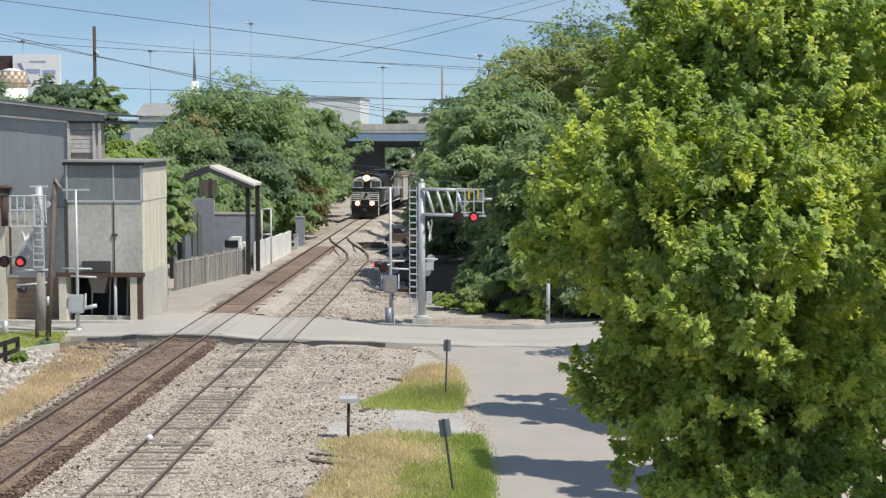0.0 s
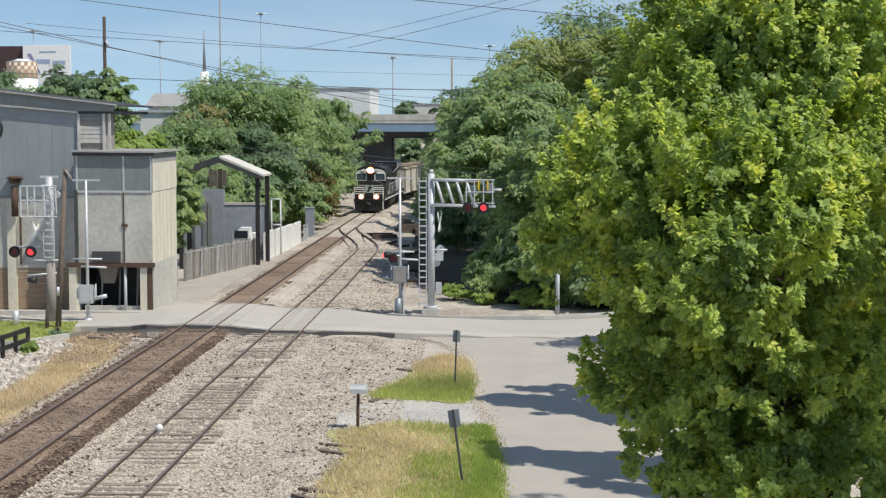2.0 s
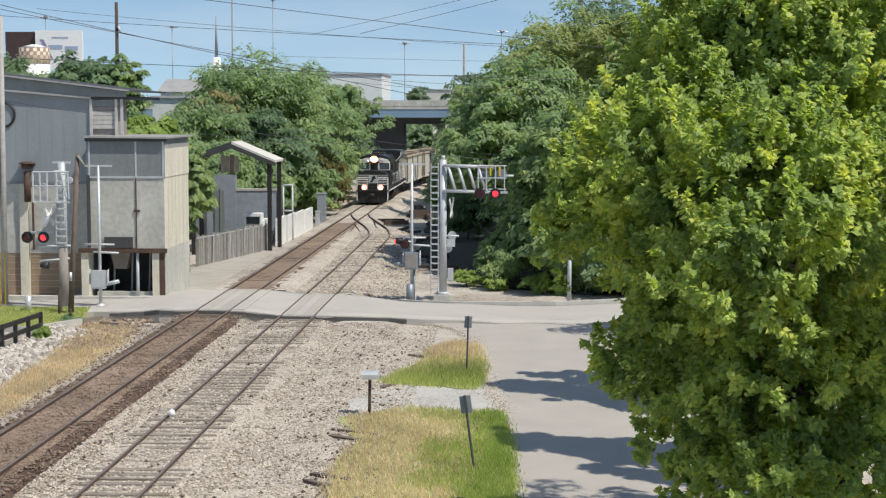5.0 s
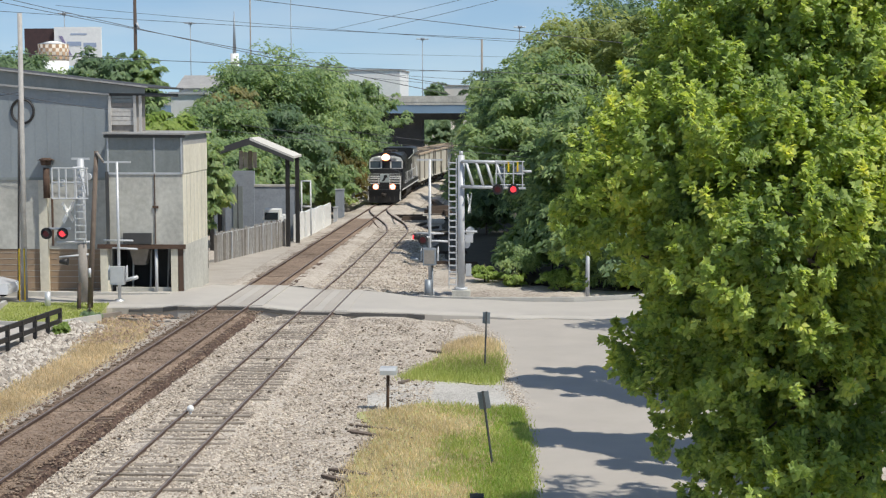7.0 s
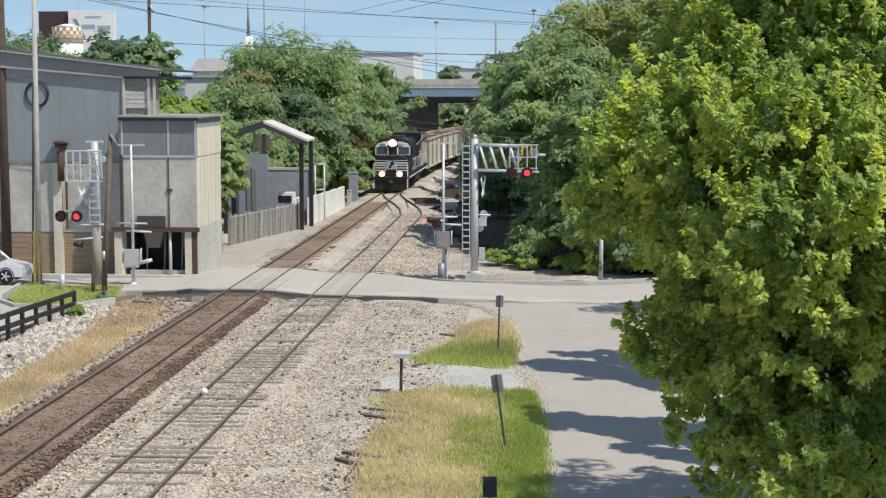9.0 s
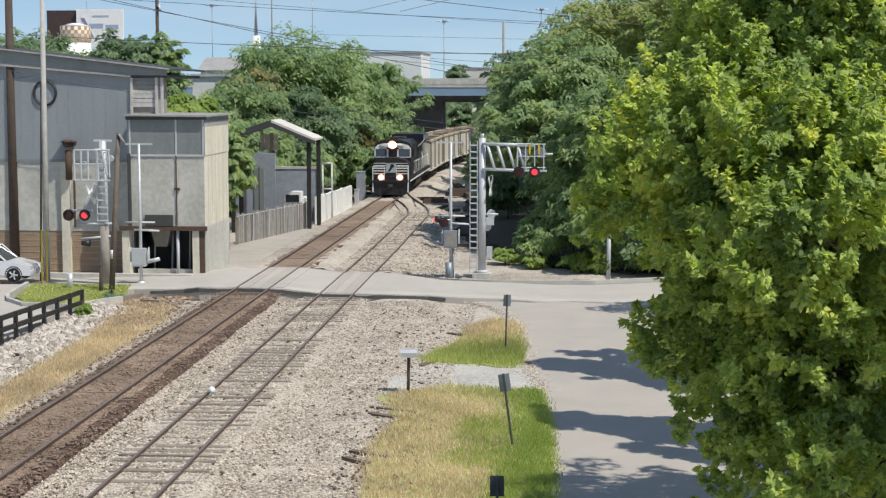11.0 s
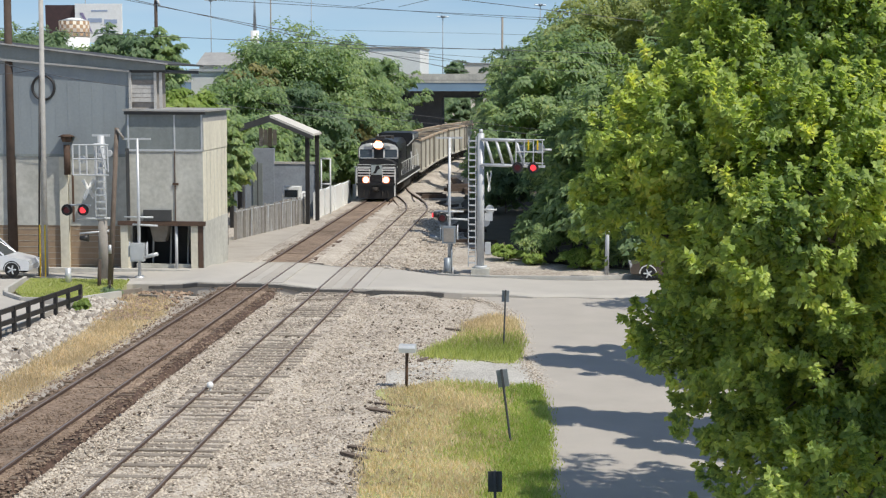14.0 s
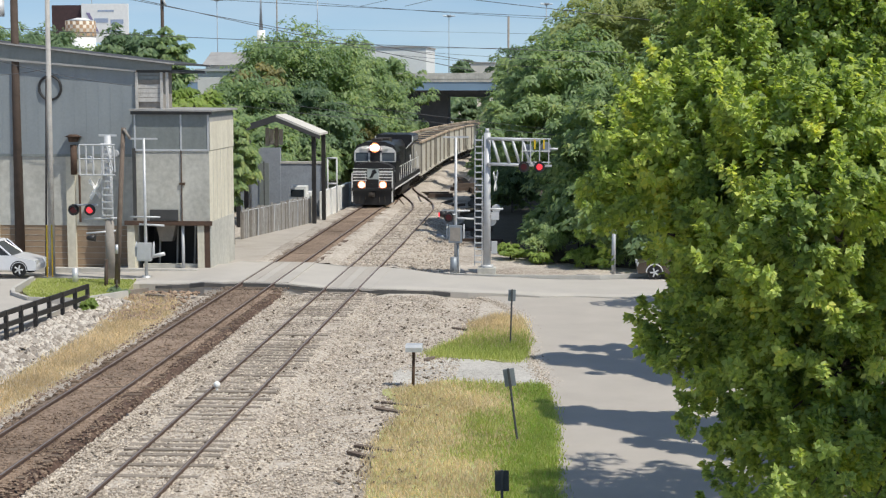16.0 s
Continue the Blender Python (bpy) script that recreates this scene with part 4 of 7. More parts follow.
def annex():
    """Concrete loading tower on pillars with a metal-clad top."""
    t = thing("loading_tower", "weathered concrete loading tower with dark metal cladding and an open base", "building")
    x0, x1, y0, y1 = -20.9, -17.13, 75.3, 80.9
    bm = B()
    box(bm, x0, x1, y0, y1, 2.3, 5.9)
    body = part("concrete_wall", bm, M_CONCRETE, t, "stained grey-cream concrete wall", bevel=0.02)
    # lighter than the front wall: sun on this side is in the colour
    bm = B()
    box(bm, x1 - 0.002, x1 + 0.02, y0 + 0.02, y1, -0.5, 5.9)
    part("side_wall", bm, M_CONC_WARM, t, "cream concrete side wall, sunlight painted in")
    bm = B()
    for y in np.arange(y0 + 0.8, y1, 0.85):
        box(bm, x1 + 0.02, x1 + 0.03, y, y + 0.02, 2.0, 5.85)
    part("board_mark", bm, M_CONCRETE, t)
    bm = B()
    box(bm, x1 - 0.012, x1 + 0.035, y0 - 0.01, y1, -0.5, 2.38)
    part("side_plinth", bm, M_CONCRETE, t, "grey rendered plinth")
    bm = B()
    box(bm, x0 - 0.03, x1 + 0.03, y0 - 0.03, y1 + 0.03, 5.9, 7.78)
    clad = part("top_cladding", bm, M_CLADDARK, t, "dark grey flat metal cladding")
    # pale panel laid on so the upper side looks sunlit
    bm = B()
    box(bm, x1 + 0.032, x1 + 0.05, y0 + 0.1, y1, 5.9, 7.3)
    part("side_panel", bm, M_CONC_WARM, t, "stained side panel, paled with painted-in sunlight")
    bm = B()
    for x in (x0 + 0.1, -18.5, x1 - 0.02):
        box(bm, x - 0.04, x + 0.04, y0 - 0.06, y0 - 0.02, 5.9, 7.78)
    box(bm, x0, x1, y0 - 0.05, y0 - 0.02, 5.86, 5.96)
    part("cover_strip", bm, M_GALV, clad)
    bm = B()
    extrude_profile(bm, [(x0 - 0.1, 7.84), (x1 + 0.22, 7.80), (x1 + 0.22, 7.89), (x0 - 0.1, 7.93)], y0 - 0.3, y1 + 0.3, "y")
    part("roof_sheet", bm, M_ROOF, t, "pale weathered sheet roof", bevel=0.02)
    bm = B()
    box(bm, x0 - 0.06, x1 + 0.2, y0 - 0.2, y0 - 0.1, 7.66, 7.82)
    part("roof_edge", bm, M_ROOFDARK, t)
    # second pale sheet that paints sunlight onto the upper side
    bm = B()
    box(bm, x1 + 0.032, x1 + 0.045, y0 + 0.0, y1, 6.0, 7.55)
    part("side_cladding", bm, M_ROOF, t, "pale side sheet with sunlight painted in")
    # open base: pillars, rusty beam, dark bay behind
    for x, w, m in ((-21.12, 0.18, M_CONC_WARM), (-17.6, 0.17, M_CONC_WARM), (-17.28, 0.13, M_RUST)):
        bm = B()
        box(bm, x - w, x + w, y0, y0 + 0.7, -0.4, 2.3)
        part("pillar", bm, m, t, bevel=0.02)
    bm = B()
    rod(bm, (-18.52, y0 + 0.1, -0.4), (-18.52, y0 + 0.1, 2.3), 0.08, n=8)
    part("steel_post", bm, M_ALU, t)
    bm = B()
    box(bm, x0 - 0.5, x1 + 0.12, y0 - 0.12, y0, 2.2, 2.42)
    part("lintel_beam", bm, M_RUST, t, "rusty steel lintel beam", bevel=0.01)
    bm = B()
    box(bm, -20.1, -18.7, y0 - 0.14, y0 - 0.02, 2.44, 2.98)
    part("sheet_patch", bm, M_ROOFDARK, t, "dark sheet-metal patch")
    bm = B()
    box(bm, x0 + 0.05, x1 - 0.05, y0 + 3.2, y0 + 3.3, -0.4, 2.1)
    box(bm, x0 + 0.02, x0 + 0.1, y0 + 0.7, y0 + 3.2, -0.4, 2.1)
    part("bay_wall", bm, M_ROOFDARK, t)
    bm = B()
    box(bm, x0 + 0.3, x1 - 0.7, y0 + 0.3, y0 + 0.5, -0.4, 0.25)
    part("dock_sill", bm, M_CONCRETE, t, bevel=0.03)
    # chute inside the bay
    bm = B()
    extrude_profile(bm, [(-20.1, 2.1), (-19.1, 2.1), (-19.3, 1.3), (-19.9, 1.3)], y0 + 1.0, y0 + 1.6, "y")
    part("chute", bm, M_GREYWOOD, t, "pale steel chute inside the bay")
    for k in range(3):
        bm = B()
        rod(bm, (-20.2 + 0.9 * k, y0 + 1.9, -0.4), (-20.1 + 0.9 * k, y0 + 1.9, 2.2), 0.05, n=6)
        part("bay_pipe", bm, M_GALV, t)
    # drain pipe and crack of the middle joint
    bm = B()
    box(bm, -18.53, -18.49, y0 - 0.06, y0, 2.45, 5.9)
    box(bm, -18.62, -18.34, y0 - 0.09, y0, 4.2, 4.32)
    part("joint_bar", bm, M_RUST, t)
    bm = B()
    box(bm, x0 - 0.04, x0 + 0.12, y0 - 0.1, y0 + 0.02, 2.45, 6.0)
    part("corner_pipe", bm, M_ROOFDARK, t)
    return t


warehouse()
annex()


def canopy():
    t = thing("canopy", "open gabled canopy with a pale sheet roof on dark posts", "canopy")
    ridge, xl, xr, zl, zr, zt = -18.6, -22.0, -15.7, 5.85, 5.75, 6.95
    for name, pts, m in (("roof_slope", [(ridge, zt), (xr, zr), (xr, zr + 0.14), (ridge, zt + 0.16)], M_CREAM), ("roof_slope", [(xl, zl), (ridge, zt), (ridge, zt + 0.16), (xl, zl + 0.14)], M_ROOFDARK)):
        bm = B()
        extrude_profile(bm, pts, 101.6, 105.2, "y")
        part(name, bm, m, t)
    bm = B()
    extrude_profile(bm, [(xl, zl - 0.25), (ridge, zt - 0.3), (xr, zr - 0.25), (xr, zr), (ridge, zt), (xl, zl)], 101.55, 101.75, "y")
    part("gable_truss", bm, M_ROOFDARK, t)
    for x, y in ((-16.2, 102.2), (-15.95, 104.8), (-21.3, 102.2), (-21.3, 104.8)):
        bm = B()
        box(bm, x - 0.13, x + 0.13, y - 0.13, y + 0.13, -0.5, 5.9)
        part("post", bm, M_BLACKRAIL, t)
    for k in range(4):
        bm = B()
        box(bm, -20.0 + k * 0.31, -19.72 + k * 0.31, 105.2, 105.26, 4.9 + 0.08 * (k % 2), 6.05 + 0.1 * ((k + 1) % 2))
        part("back_board", bm, M_WHITEBOARD if k != 2 else M_GREYWOOD, t, "torn pale board under the roof")
    bm = B()
    box(bm, -21.45, -20.95, 104.9, 104.96, -0.3, 5.55)
    part("side_sheet", bm, M_ROOF, t, "weathered pale side sheet")
    return t


canopy()
t_ = thing("pipe_frame", "pale steel pipe frame beside the block wall", "pipe frame")
for p, q in (((-16.3, 109, -0.5), (-16.3, 109, 3.9)), ((-15.65, 109, -0.5), (-15.65, 109, 3.9)), ((-16.34, 109, 3.9), (-15.61, 109, 3.9)), ((-16.3, 109, 2.1), (-15.65, 109, 2.1))):
    bm = B()
    rod(bm, p, q, 0.06, n=8)
    part("pipe", bm, M_ALU, t_)


def simple_block(name, label, category, boxes, material, extras=()):
    t = thing(name, label, category)
    for nm, b in boxes:
        bm = B()
        box(bm, *b)
        part(nm, bm, material, t, bevel=0.02)
    for nm, b, m in extras:
        bm = B()
        box(bm, *b)
        part(nm, bm, m, t)
    return t


simple_block("storage_shed", "dark grey block store with a double door", "shed", [("wall", (-22.6, -19.5, 108, 108.4, -0.5, 4.65))], M_GREYBLOCK,
             [("door", (-21.0, -20.3, 107.93, 108, 0.3, 3.6), M_CLADDARK), ("door_gap", (-20.68, -20.62, 107.92, 107.95, 0.3, 3.7), M_ROOFDARK)])
simple_block("block_wall", "grey concrete block wall with a pale coping", "wall", [("wall", (-19.5, -16.6, 108.1, 108.4, -0.5, 3.55))], M_GREYBLOCK, [("coping", (-19.5, -16.55, 108.05, 108.45, 3.55, 3.7), M_KERB), ("end_post", (-16.6, -16.4, 108.05, 108.3, -0.5, 3.6), M_KERB)])
simple_block("white_van", "small white van parked behind the fence", "van", [("body", (-18.3, -17.0, 104.5, 107.3, 0.1, 1.7)), ("cab", (-18.2, -17.1, 104.2, 105.4, 0.4, 2.2))], M_WHITE, [("windscreen", (-18.1, -17.2, 104.15, 104.2, 1.5, 2.0), M_GLASS)])


def mesh_fence():
    t = thing("chain_link_fence", "leaning grey chain-link fence with pale posts", "fence")
    p, q = Vector((-18.9, 91.5, -0.3)), Vector((-16.3, 103.5, -0.3))
    n = 15
    for i in range(n + 1):
        a = p.lerp(q, i / n)
        bm = B()
        rod(bm, a, a + Vector((0.08 * math.sin(i * 2.3), 0.1 * math.cos(i), 1.85)), 0.045, n=6)
        part("post", bm, M_GALV, t)
    bm = B()
    rod(bm, p + Vector((0, 0, 1.85)), q + Vector((0, 0, 1.85)), 0.04, n=6)
    part("top_rail", bm, M_GALV, t)
    rng = random.Random(3)
    for i in range(70):
        a = p.lerp(q, (i + rng.uniform(-0.3, 0.3)) / 70)
        lean = rng.uniform(-0.12, 0.12)
        bm = B()
        box(bm, a.x - 0.06, a.x + 0.06, a.y - 0.03 + lean, a.y + 0.03 + lean, -0.25, 1.55 + rng.uniform(-0.1, 0.2))
        part("slat", bm, M_PALEPOLE if rng.random() < 0.6 else M_GREYWOOD, t)
    return t


mesh_fence()
t_ = thing("trackside_wall", "low white rendered wall beside the line", "wall")
for i in range(4):
    bm = B()
    y = 105.5 + i * 3.9
    box(bm, -16.35 + i * 0.12, -16.15 + i * 0.12, y, y + 3.88, -0.5, 1.75 - 0.05 * i)
    part("wall_panel", bm, M_WHITE, t_, bevel=0.01)

# small white equipment boxes and markers by the line
for x, y, h, w in ((-16.0, 118.5, 1.3, 0.35), (-15.7, 123, 1.1, 0.3), (-16.1, 129, 2.2, 0.7)):
    tt = thing("equipment_box", "small pale equipment cabinet beside the line", "cabinet", group="line-side cabinets")
    bm = B()
    box(bm, x - w / 2, x + w / 2, y, y + 0.5, -0.2, h)
    part("body", bm, M_ALU if h < 2 else M_GREYBLOCK, tt, bevel=0.02)
    bm = B()
    box(bm, x - w / 2 - 0.04, x + w / 2 + 0.04, y - 0.04, y + 0.54, h, h + 0.06)
    part("lid", bm, M_GALV, tt)


# ---- overpass and the skyline behind ----
def overpass():
    t = thing("overpass", "concrete road bridge on blue-grey steel girders", "bridge")
    y0, y1 = 235, 247
    bm = B()
    box(bm, -60, 30, y0 - 0.14, y1 + 0.5, 9.25, 9.7)
    part("deck", bm, M_CONCRETE, t)
    for y in (y0 - 0.16, y1 + 0.2):
        bm = B()
        box(bm, -60, 30, y - 0.02, y + 0.28, 9.7, 10.6)
        part("parapet", bm, M_CONCRETE, t, "stained concrete parapet")
    # inner girders get the painted shade, the front one its own blue
    for y in np.linspace(y0, y1, 5):
        bm = B()
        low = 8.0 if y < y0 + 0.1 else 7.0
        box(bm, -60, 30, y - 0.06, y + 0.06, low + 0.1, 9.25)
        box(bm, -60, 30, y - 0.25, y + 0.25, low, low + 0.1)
        part("girder", bm, M_GIRDER if low == 8.0 else M_BRIDGESHADE, t, "blue-grey painted steel girder" if low == 8.0 else "inner girder with shade painted in")
    for x in (-24, -2.2):
        bm = B()
        for y in (y0 + 1, (y0 + y1) / 2, y1 - 1):
            box(bm, x - 0.5, x + 0.5, y - 0.5, y + 0.5, -1, 6.3)
        box(bm, x - 0.6, x + 0.6, y0 - 0.3, y1 + 0.3, 6.3, 7.1)
        part("pier", bm, M_BRIDGESHADE, t, "concrete pier with shade painted in")
    bm = B()
    box(bm, -30, -17.2, 241, 247, -1, 7.05)
    part("abutment", bm, M_BRIDGESHADE, t, "concrete abutment with shade painted in")
    return t


overpass()


def far_building(name, label, x0, x1, y0, y1, z0, z1, m, roof=M_ROOF, windows=(), roof_rise=0.0):
    t = thing(name, label, "building")
    bm = B()
    box(bm, x0, x1, y0, y1, z0, z1)
    w = part("wall", bm, m, t)
    bm = B()
    if roof_rise:
        extrude_profile(bm, [(y0 - 0.4, z1), (y1 + 0.4, z1), ((y0 + y1) / 2, z1 + roof_rise)], x0 - 0.3, x1 + 0.3, "x")
    else:
        box(bm, x0 - 0.2, x1 + 0.2, y0 - 0.2, y1 + 0.2, z1, z1 + 0.25)
    part("roof", bm, roof, t)
    for wx0, wx1, wz0, wz1 in windows:
        bm = B()
        box(bm, wx0, wx1, y0 - 0.08, y0 - 0.02, wz0, wz1)
        part("window", bm, M_GLASS, w)
    return t


far_building("white_hall", "white flat-roofed commercial building behind the bridge", -36, -23.9, 280, 300, 5, 15.4, M_WHITE, M_ROOF, [(-28.4, -27.6, 11, 12.6), (-31, -30.4, 11, 12.6)])
far_building("low_store", "low grey building on the skyline", -23.4, -20.0, 345, 355, 5, 13.0, M_ROOF)
far_building("low_store", "low pale building on the skyline", -19.6, -14.3, 345, 355, 5, 13.4, M_CREAM)
# plain block added to fill the bright gap under the bridge
far_building("low_store", "pale block added for the bright gap beyond the bridge", -13.6, -6.0, 305, 312, -1, 7.5, M_CREAM)
far_building("house", "pale house with a grey pitched roof on the hill", -36.6, -32.0, 160, 168, 5, 11.0, M_WHITE, M_ROOF, roof_rise=1.4)
far_building("shed", "white low shed on the hill", -35.6, -32.4, 152, 158, 5, 10.3, M_WHITE, M_ALU)


def billboard():
    t = thing("billboard", "large white billboard with a dark frame beside it", "billboard")
    bm = B()
    box(bm, -80.6, -72.6, 260, 260.5, 15.9, 22.4)
    part("panel", bm, M_WHITE, t)
    ink = mat("faded_blue_print", (0.35, 0.42, 0.55), (0.28, 0.34, 0.46), rough=0.7)
    for z, x0, x1 in ((19.6, -78.4, -76.0), (19.4, -75.6, -73.4)):
        bm = B()
        box(bm, x0, x1, 259.95, 259.99, z - 0.35, z + 0.35)
        part("print_bar", bm, ink, t, "faded blue bar of print")
    for z, x0, x1 in ((21.2, -77.8, -75.0), (17.8, -76.4, -73.6)):
        bm = B()
        box(bm, x0, x1, 259.95, 259.99, z - 0.12, z + 0.12)
        part("print_bar", bm, ink, t)
    bm = B()
    extrude_profile(bm, [(-79.8, 20.9), (-79.2, 20.9), (-77.6, 17.6), (-78.2, 17.9)], 259.93, 259.98, "y")
    part("print_wedge", bm, mat("faded_purple_print", (0.30, 0.26, 0.42), rough=0.7), t)
    bm = B()
    box(bm, -85.9, -80.6, 260.6, 262, 14.5, 22.2)
    part("dark_panel", bm, mat("dark_red_boards", (0.075, 0.04, 0.04), (0.04, 0.025, 0.025), rough=0.8), t, "dark red slatted panel")
    for x in (-83, -77):
        bm = B()
        rod(bm, (x, 261, 2), (x, 261, 16), 0.35, n=8)
        part("post", bm, M_GALV, t)
    return t


def water_tank():
    t = thing("chequered_tank", "white round tank with a faded tan chequer band", "tank")
    c = Vector((-78.3, 252, 0))
    bm = B()
    rod(bm, (c.x, c.y, 4), (c.x, c.y, 16.5), 2.45, n=28)
    part("shell", bm, M_WHITE, t)
    bm = B()
    rod(bm, (c.x, c.y, 16.5), (c.x, c.y, 19.2), 2.46, n=28)
    part("upper_shell", bm, mat("cream_tank", (0.72, 0.65, 0.55), (0.62, 0.55, 0.45), rough=0.6), t)
    chk = mat("tan_chequer", (0.50, 0.33, 0.20), (0.42, 0.27, 0.16), rough=0.7)
    for k in range(4):
        for i in range(28):
            if (i + k) % 2:
                continue
            a = 2 * math.pi * (i + 0.5) / 28
            if math.sin(a) > 0.15:
                continue
            bm = B()
            m = Matrix.Translation((c.x + 2.46 * math.cos(a), c.y + 2.46 * math.sin(a), 16.75 + k * 0.6)) @ Matrix.Rotation(a, 4, "Z")
            box(bm, -0.02, 0.03, -0.26, 0.26, 0, 0.58, m)
            part("chequer", bm, chk, t)
    bm = B()
    rod(bm, (c.x, c.y, 19.2), (c.x, c.y, 19.7), 2.5, 0.6, n=28)
    part("lid", bm, M_WHITE, t)
    return t


billboard()
water_tank()


def light_mast(x, y, z1, r=0.11):
    t = thing("highway_light_mast", "tall thin highway light mast with a lamp ring", "light mast", group="highway lights")
    bm = B()
    rod(bm, (x, y, 0), (x, y, z1), r, r * 0.7, n=8)
    part("pole", bm, M_SIGNBACK, t)
    bm = B()
    for k in range(4):
        a = k * math.pi / 2 + 0.4
        rod(bm, (x, y, z1), (x + 1.2 * math.cos(a), y + 1.2 * math.sin(a), z1 + 0.05), 0.12, n=6)
    rod(bm, (x, y, z1 - 0.2), (x, y, z1 + 0.25), 0.4, n=8)
    part("lamp_ring", bm, M_SIGNBACK, t)


for u, v in ((-90.9, 27.0), (-66.2, 25.0), (-46.6, 30.2), (-21.2, 21.8), (-2.6, 24.0)):
    light_mast(u * 1.0, 300, v)


def church_spire():
    t = thing("spire_mast", "white base with a slim red and white spire", "tower")
    bm = B()
    rod(bm, (-63.4, 330, 5), (-63.4, 330, 20.2), 1.0, 0.9, n=10)
    part("base", bm, M_WHITE, t)
    bm = B()
    rod(bm, (-63.4, 330, 20.2), (-63.4, 330, 29), 0.4, 0.08, n=8)
    part("spire", bm, M_SIGNBACK, t)


church_spire()


# ---- poles and overhead lines ----
def pole(name, label, x, y, z0, z1, r0, r1, m, lean=(0, 0), fittings=()):
    t = thing(name, label, "utility pole")
    bm = B()
    rod(bm, (x, y, z0), (x + lean[0], y + lean[1], z1), r0, r1, n=12)
    part("shaft", bm, m, t)
    for nm, a, b, r, mm in fittings:
        bm = B()
        rod(bm, a, b, r, n=8)
        part(nm, bm, mm, t)
    return t


pole("utility_pole", "tall dark brown wooden utility pole", -27.35, 77.0, -0.2, 16.5, 0.26, 0.17, M_DARKWOOD, (0.05, 0),
     [("transformer", (-27.9, 76.6, 12.5), (-27.9, 76.6, 13.3), 0.24, M_ALU), ("crossarm", (-28.4, 76.8, 14.5), (-26.4, 76.8, 14.5), 0.07, M_DARKWOOD)])
pole("street_pole", "tall grey metal street pole", -24.45, 73.2, -0.2, 13.6, 0.16, 0.11, M_PALEPOLE, (0.12, 0),
     [("riser_pipe", (-24.72, 73.1, -0.1), (-24.45, 73.1, 9.5), 0.05, M_BLACKRAIL)])
pole("leaning_pole", "short weathered wooden pole leaning slightly", -19.95, 68.6, -0.3, 7.2, 0.13, 0.10, M_OLDPOLE, (0.42, 0.2),
     [("cap_arm", (-19.5, 68.7, 7.15), (-19.2, 68.7, 6.7), 0.06, M_GREYWOOD), ("tag", (-19.85, 68.42, 1.55), (-19.85, 68.42, 1.95), 0.07, M_GALV), ("stub", (-20.35, 68.3, -0.3), (-20.3, 68.3, 1.3), 0.09, M_DARKWOOD)])
pole("far_utility_pole", "dark wooden utility pole behind the warehouse", -38.5, 150, 3, 19.5, 0.2, 0.16, M_DARKWOOD, (0, 0), [("bracket", (-38.3, 149.8, 17.2), (-38.1, 149.8, 16.6), 0.12, M_ALU)])
for x, y, z, s in ((-4.9, 150, 15.5, 0.0), (-43.6, 240, 30, 0)):
    pole("far_pole", "thin far utility pole above the trees", x, y, 0, z, 0.12, 0.1, M_GREYWOOD)


def cable(name, pts, r):
    """A sagging line through the points."""
    cu = bpy.data.curves.new(name, "CURVE")
    cu.dimensions, cu.bevel_depth, cu.bevel_resolution = "3D", r, 1
    for p, q, sag in pts:
        sp = cu.splines.new("POLY")
        n = 24
        sp.points.add(n)
        for i in range(n + 1):
            k = i / n
            v = Vector(p).lerp(Vector(q), k)
            sp.points[i].co = (v.x, v.y, v.z - 4 * sag * k * (1 - k), 1)
    cu.materials.append(M_CABLE)
    return tagged(new(name, cu), "thin dark overhead line", "cable", group="overhead lines")


LINES = [  # from, to, sag, radius
    ((-36.0, 66, 16.92), (17.6, 66, 10.29), 0.25, 0.015),
    ((-24.2, 64, 14.21), (-3.4, 64, 9.67), 0.1, 0.015),
    ((-24.4, 64.5, 13.99), (-3.4, 64.5, 10.05), 0.12, 0.014),
    ((-15.7, 66, 15.66), (11.0, 66, 13.00), 0.05, 0.016),
    ((-10.9, 110, 14.54), (18.9, 110, 22.50), 0.3, 0.018),
    ((-14.7, 115, 14.79), (21.1, 115, 23.77), 0.3, 0.016),
    ((-56.5, 140, 18.33), (19.2, 140, 14.15), 0.3, 0.025),
    ((-43.2, 140, 18.27), (7.2, 140, 14.34), 0.3, 0.02),
    ((-43.0, 88, 12.94), (19.0, 88, 10.55), 0.35, 0.02),
    ((-8.6, 90, 11.01), (8.9, 90, 10.09), 0.1, 0.012),
    ((-9.6, 90, 10.82), (9.2, 90, 9.38), 0.1, 0.012),
    ((-23.5, 93, 8.41), (-11.2, 93, 6.97), 0.1, 0.016),
    ((-17.0, 90, 8.10), (4.7, 90, 5.79), 0.15, 0.016),
    ((-13.3, 92, 8.02), (3.8, 92, 6.06), 0.1, 0.014),
    ((-27.6, 75.5, 10.27), (-20.8, 75.5, 9.04), 0.15, 0.015),
    ((-28.2, 74, 9.56), (-24.7, 74, 9.88), 0.1, 0.016),
    ((-25.0, 130, 12.12), (8.9, 130, 11.98), 0, 0.016),
    ((-36.9, 200, 16.17), (10.8, 200, 15.00), 0, 0.02),
]
for p, q, sag, r in LINES:
    cable("overhead_line", [(p, q, sag)], r)


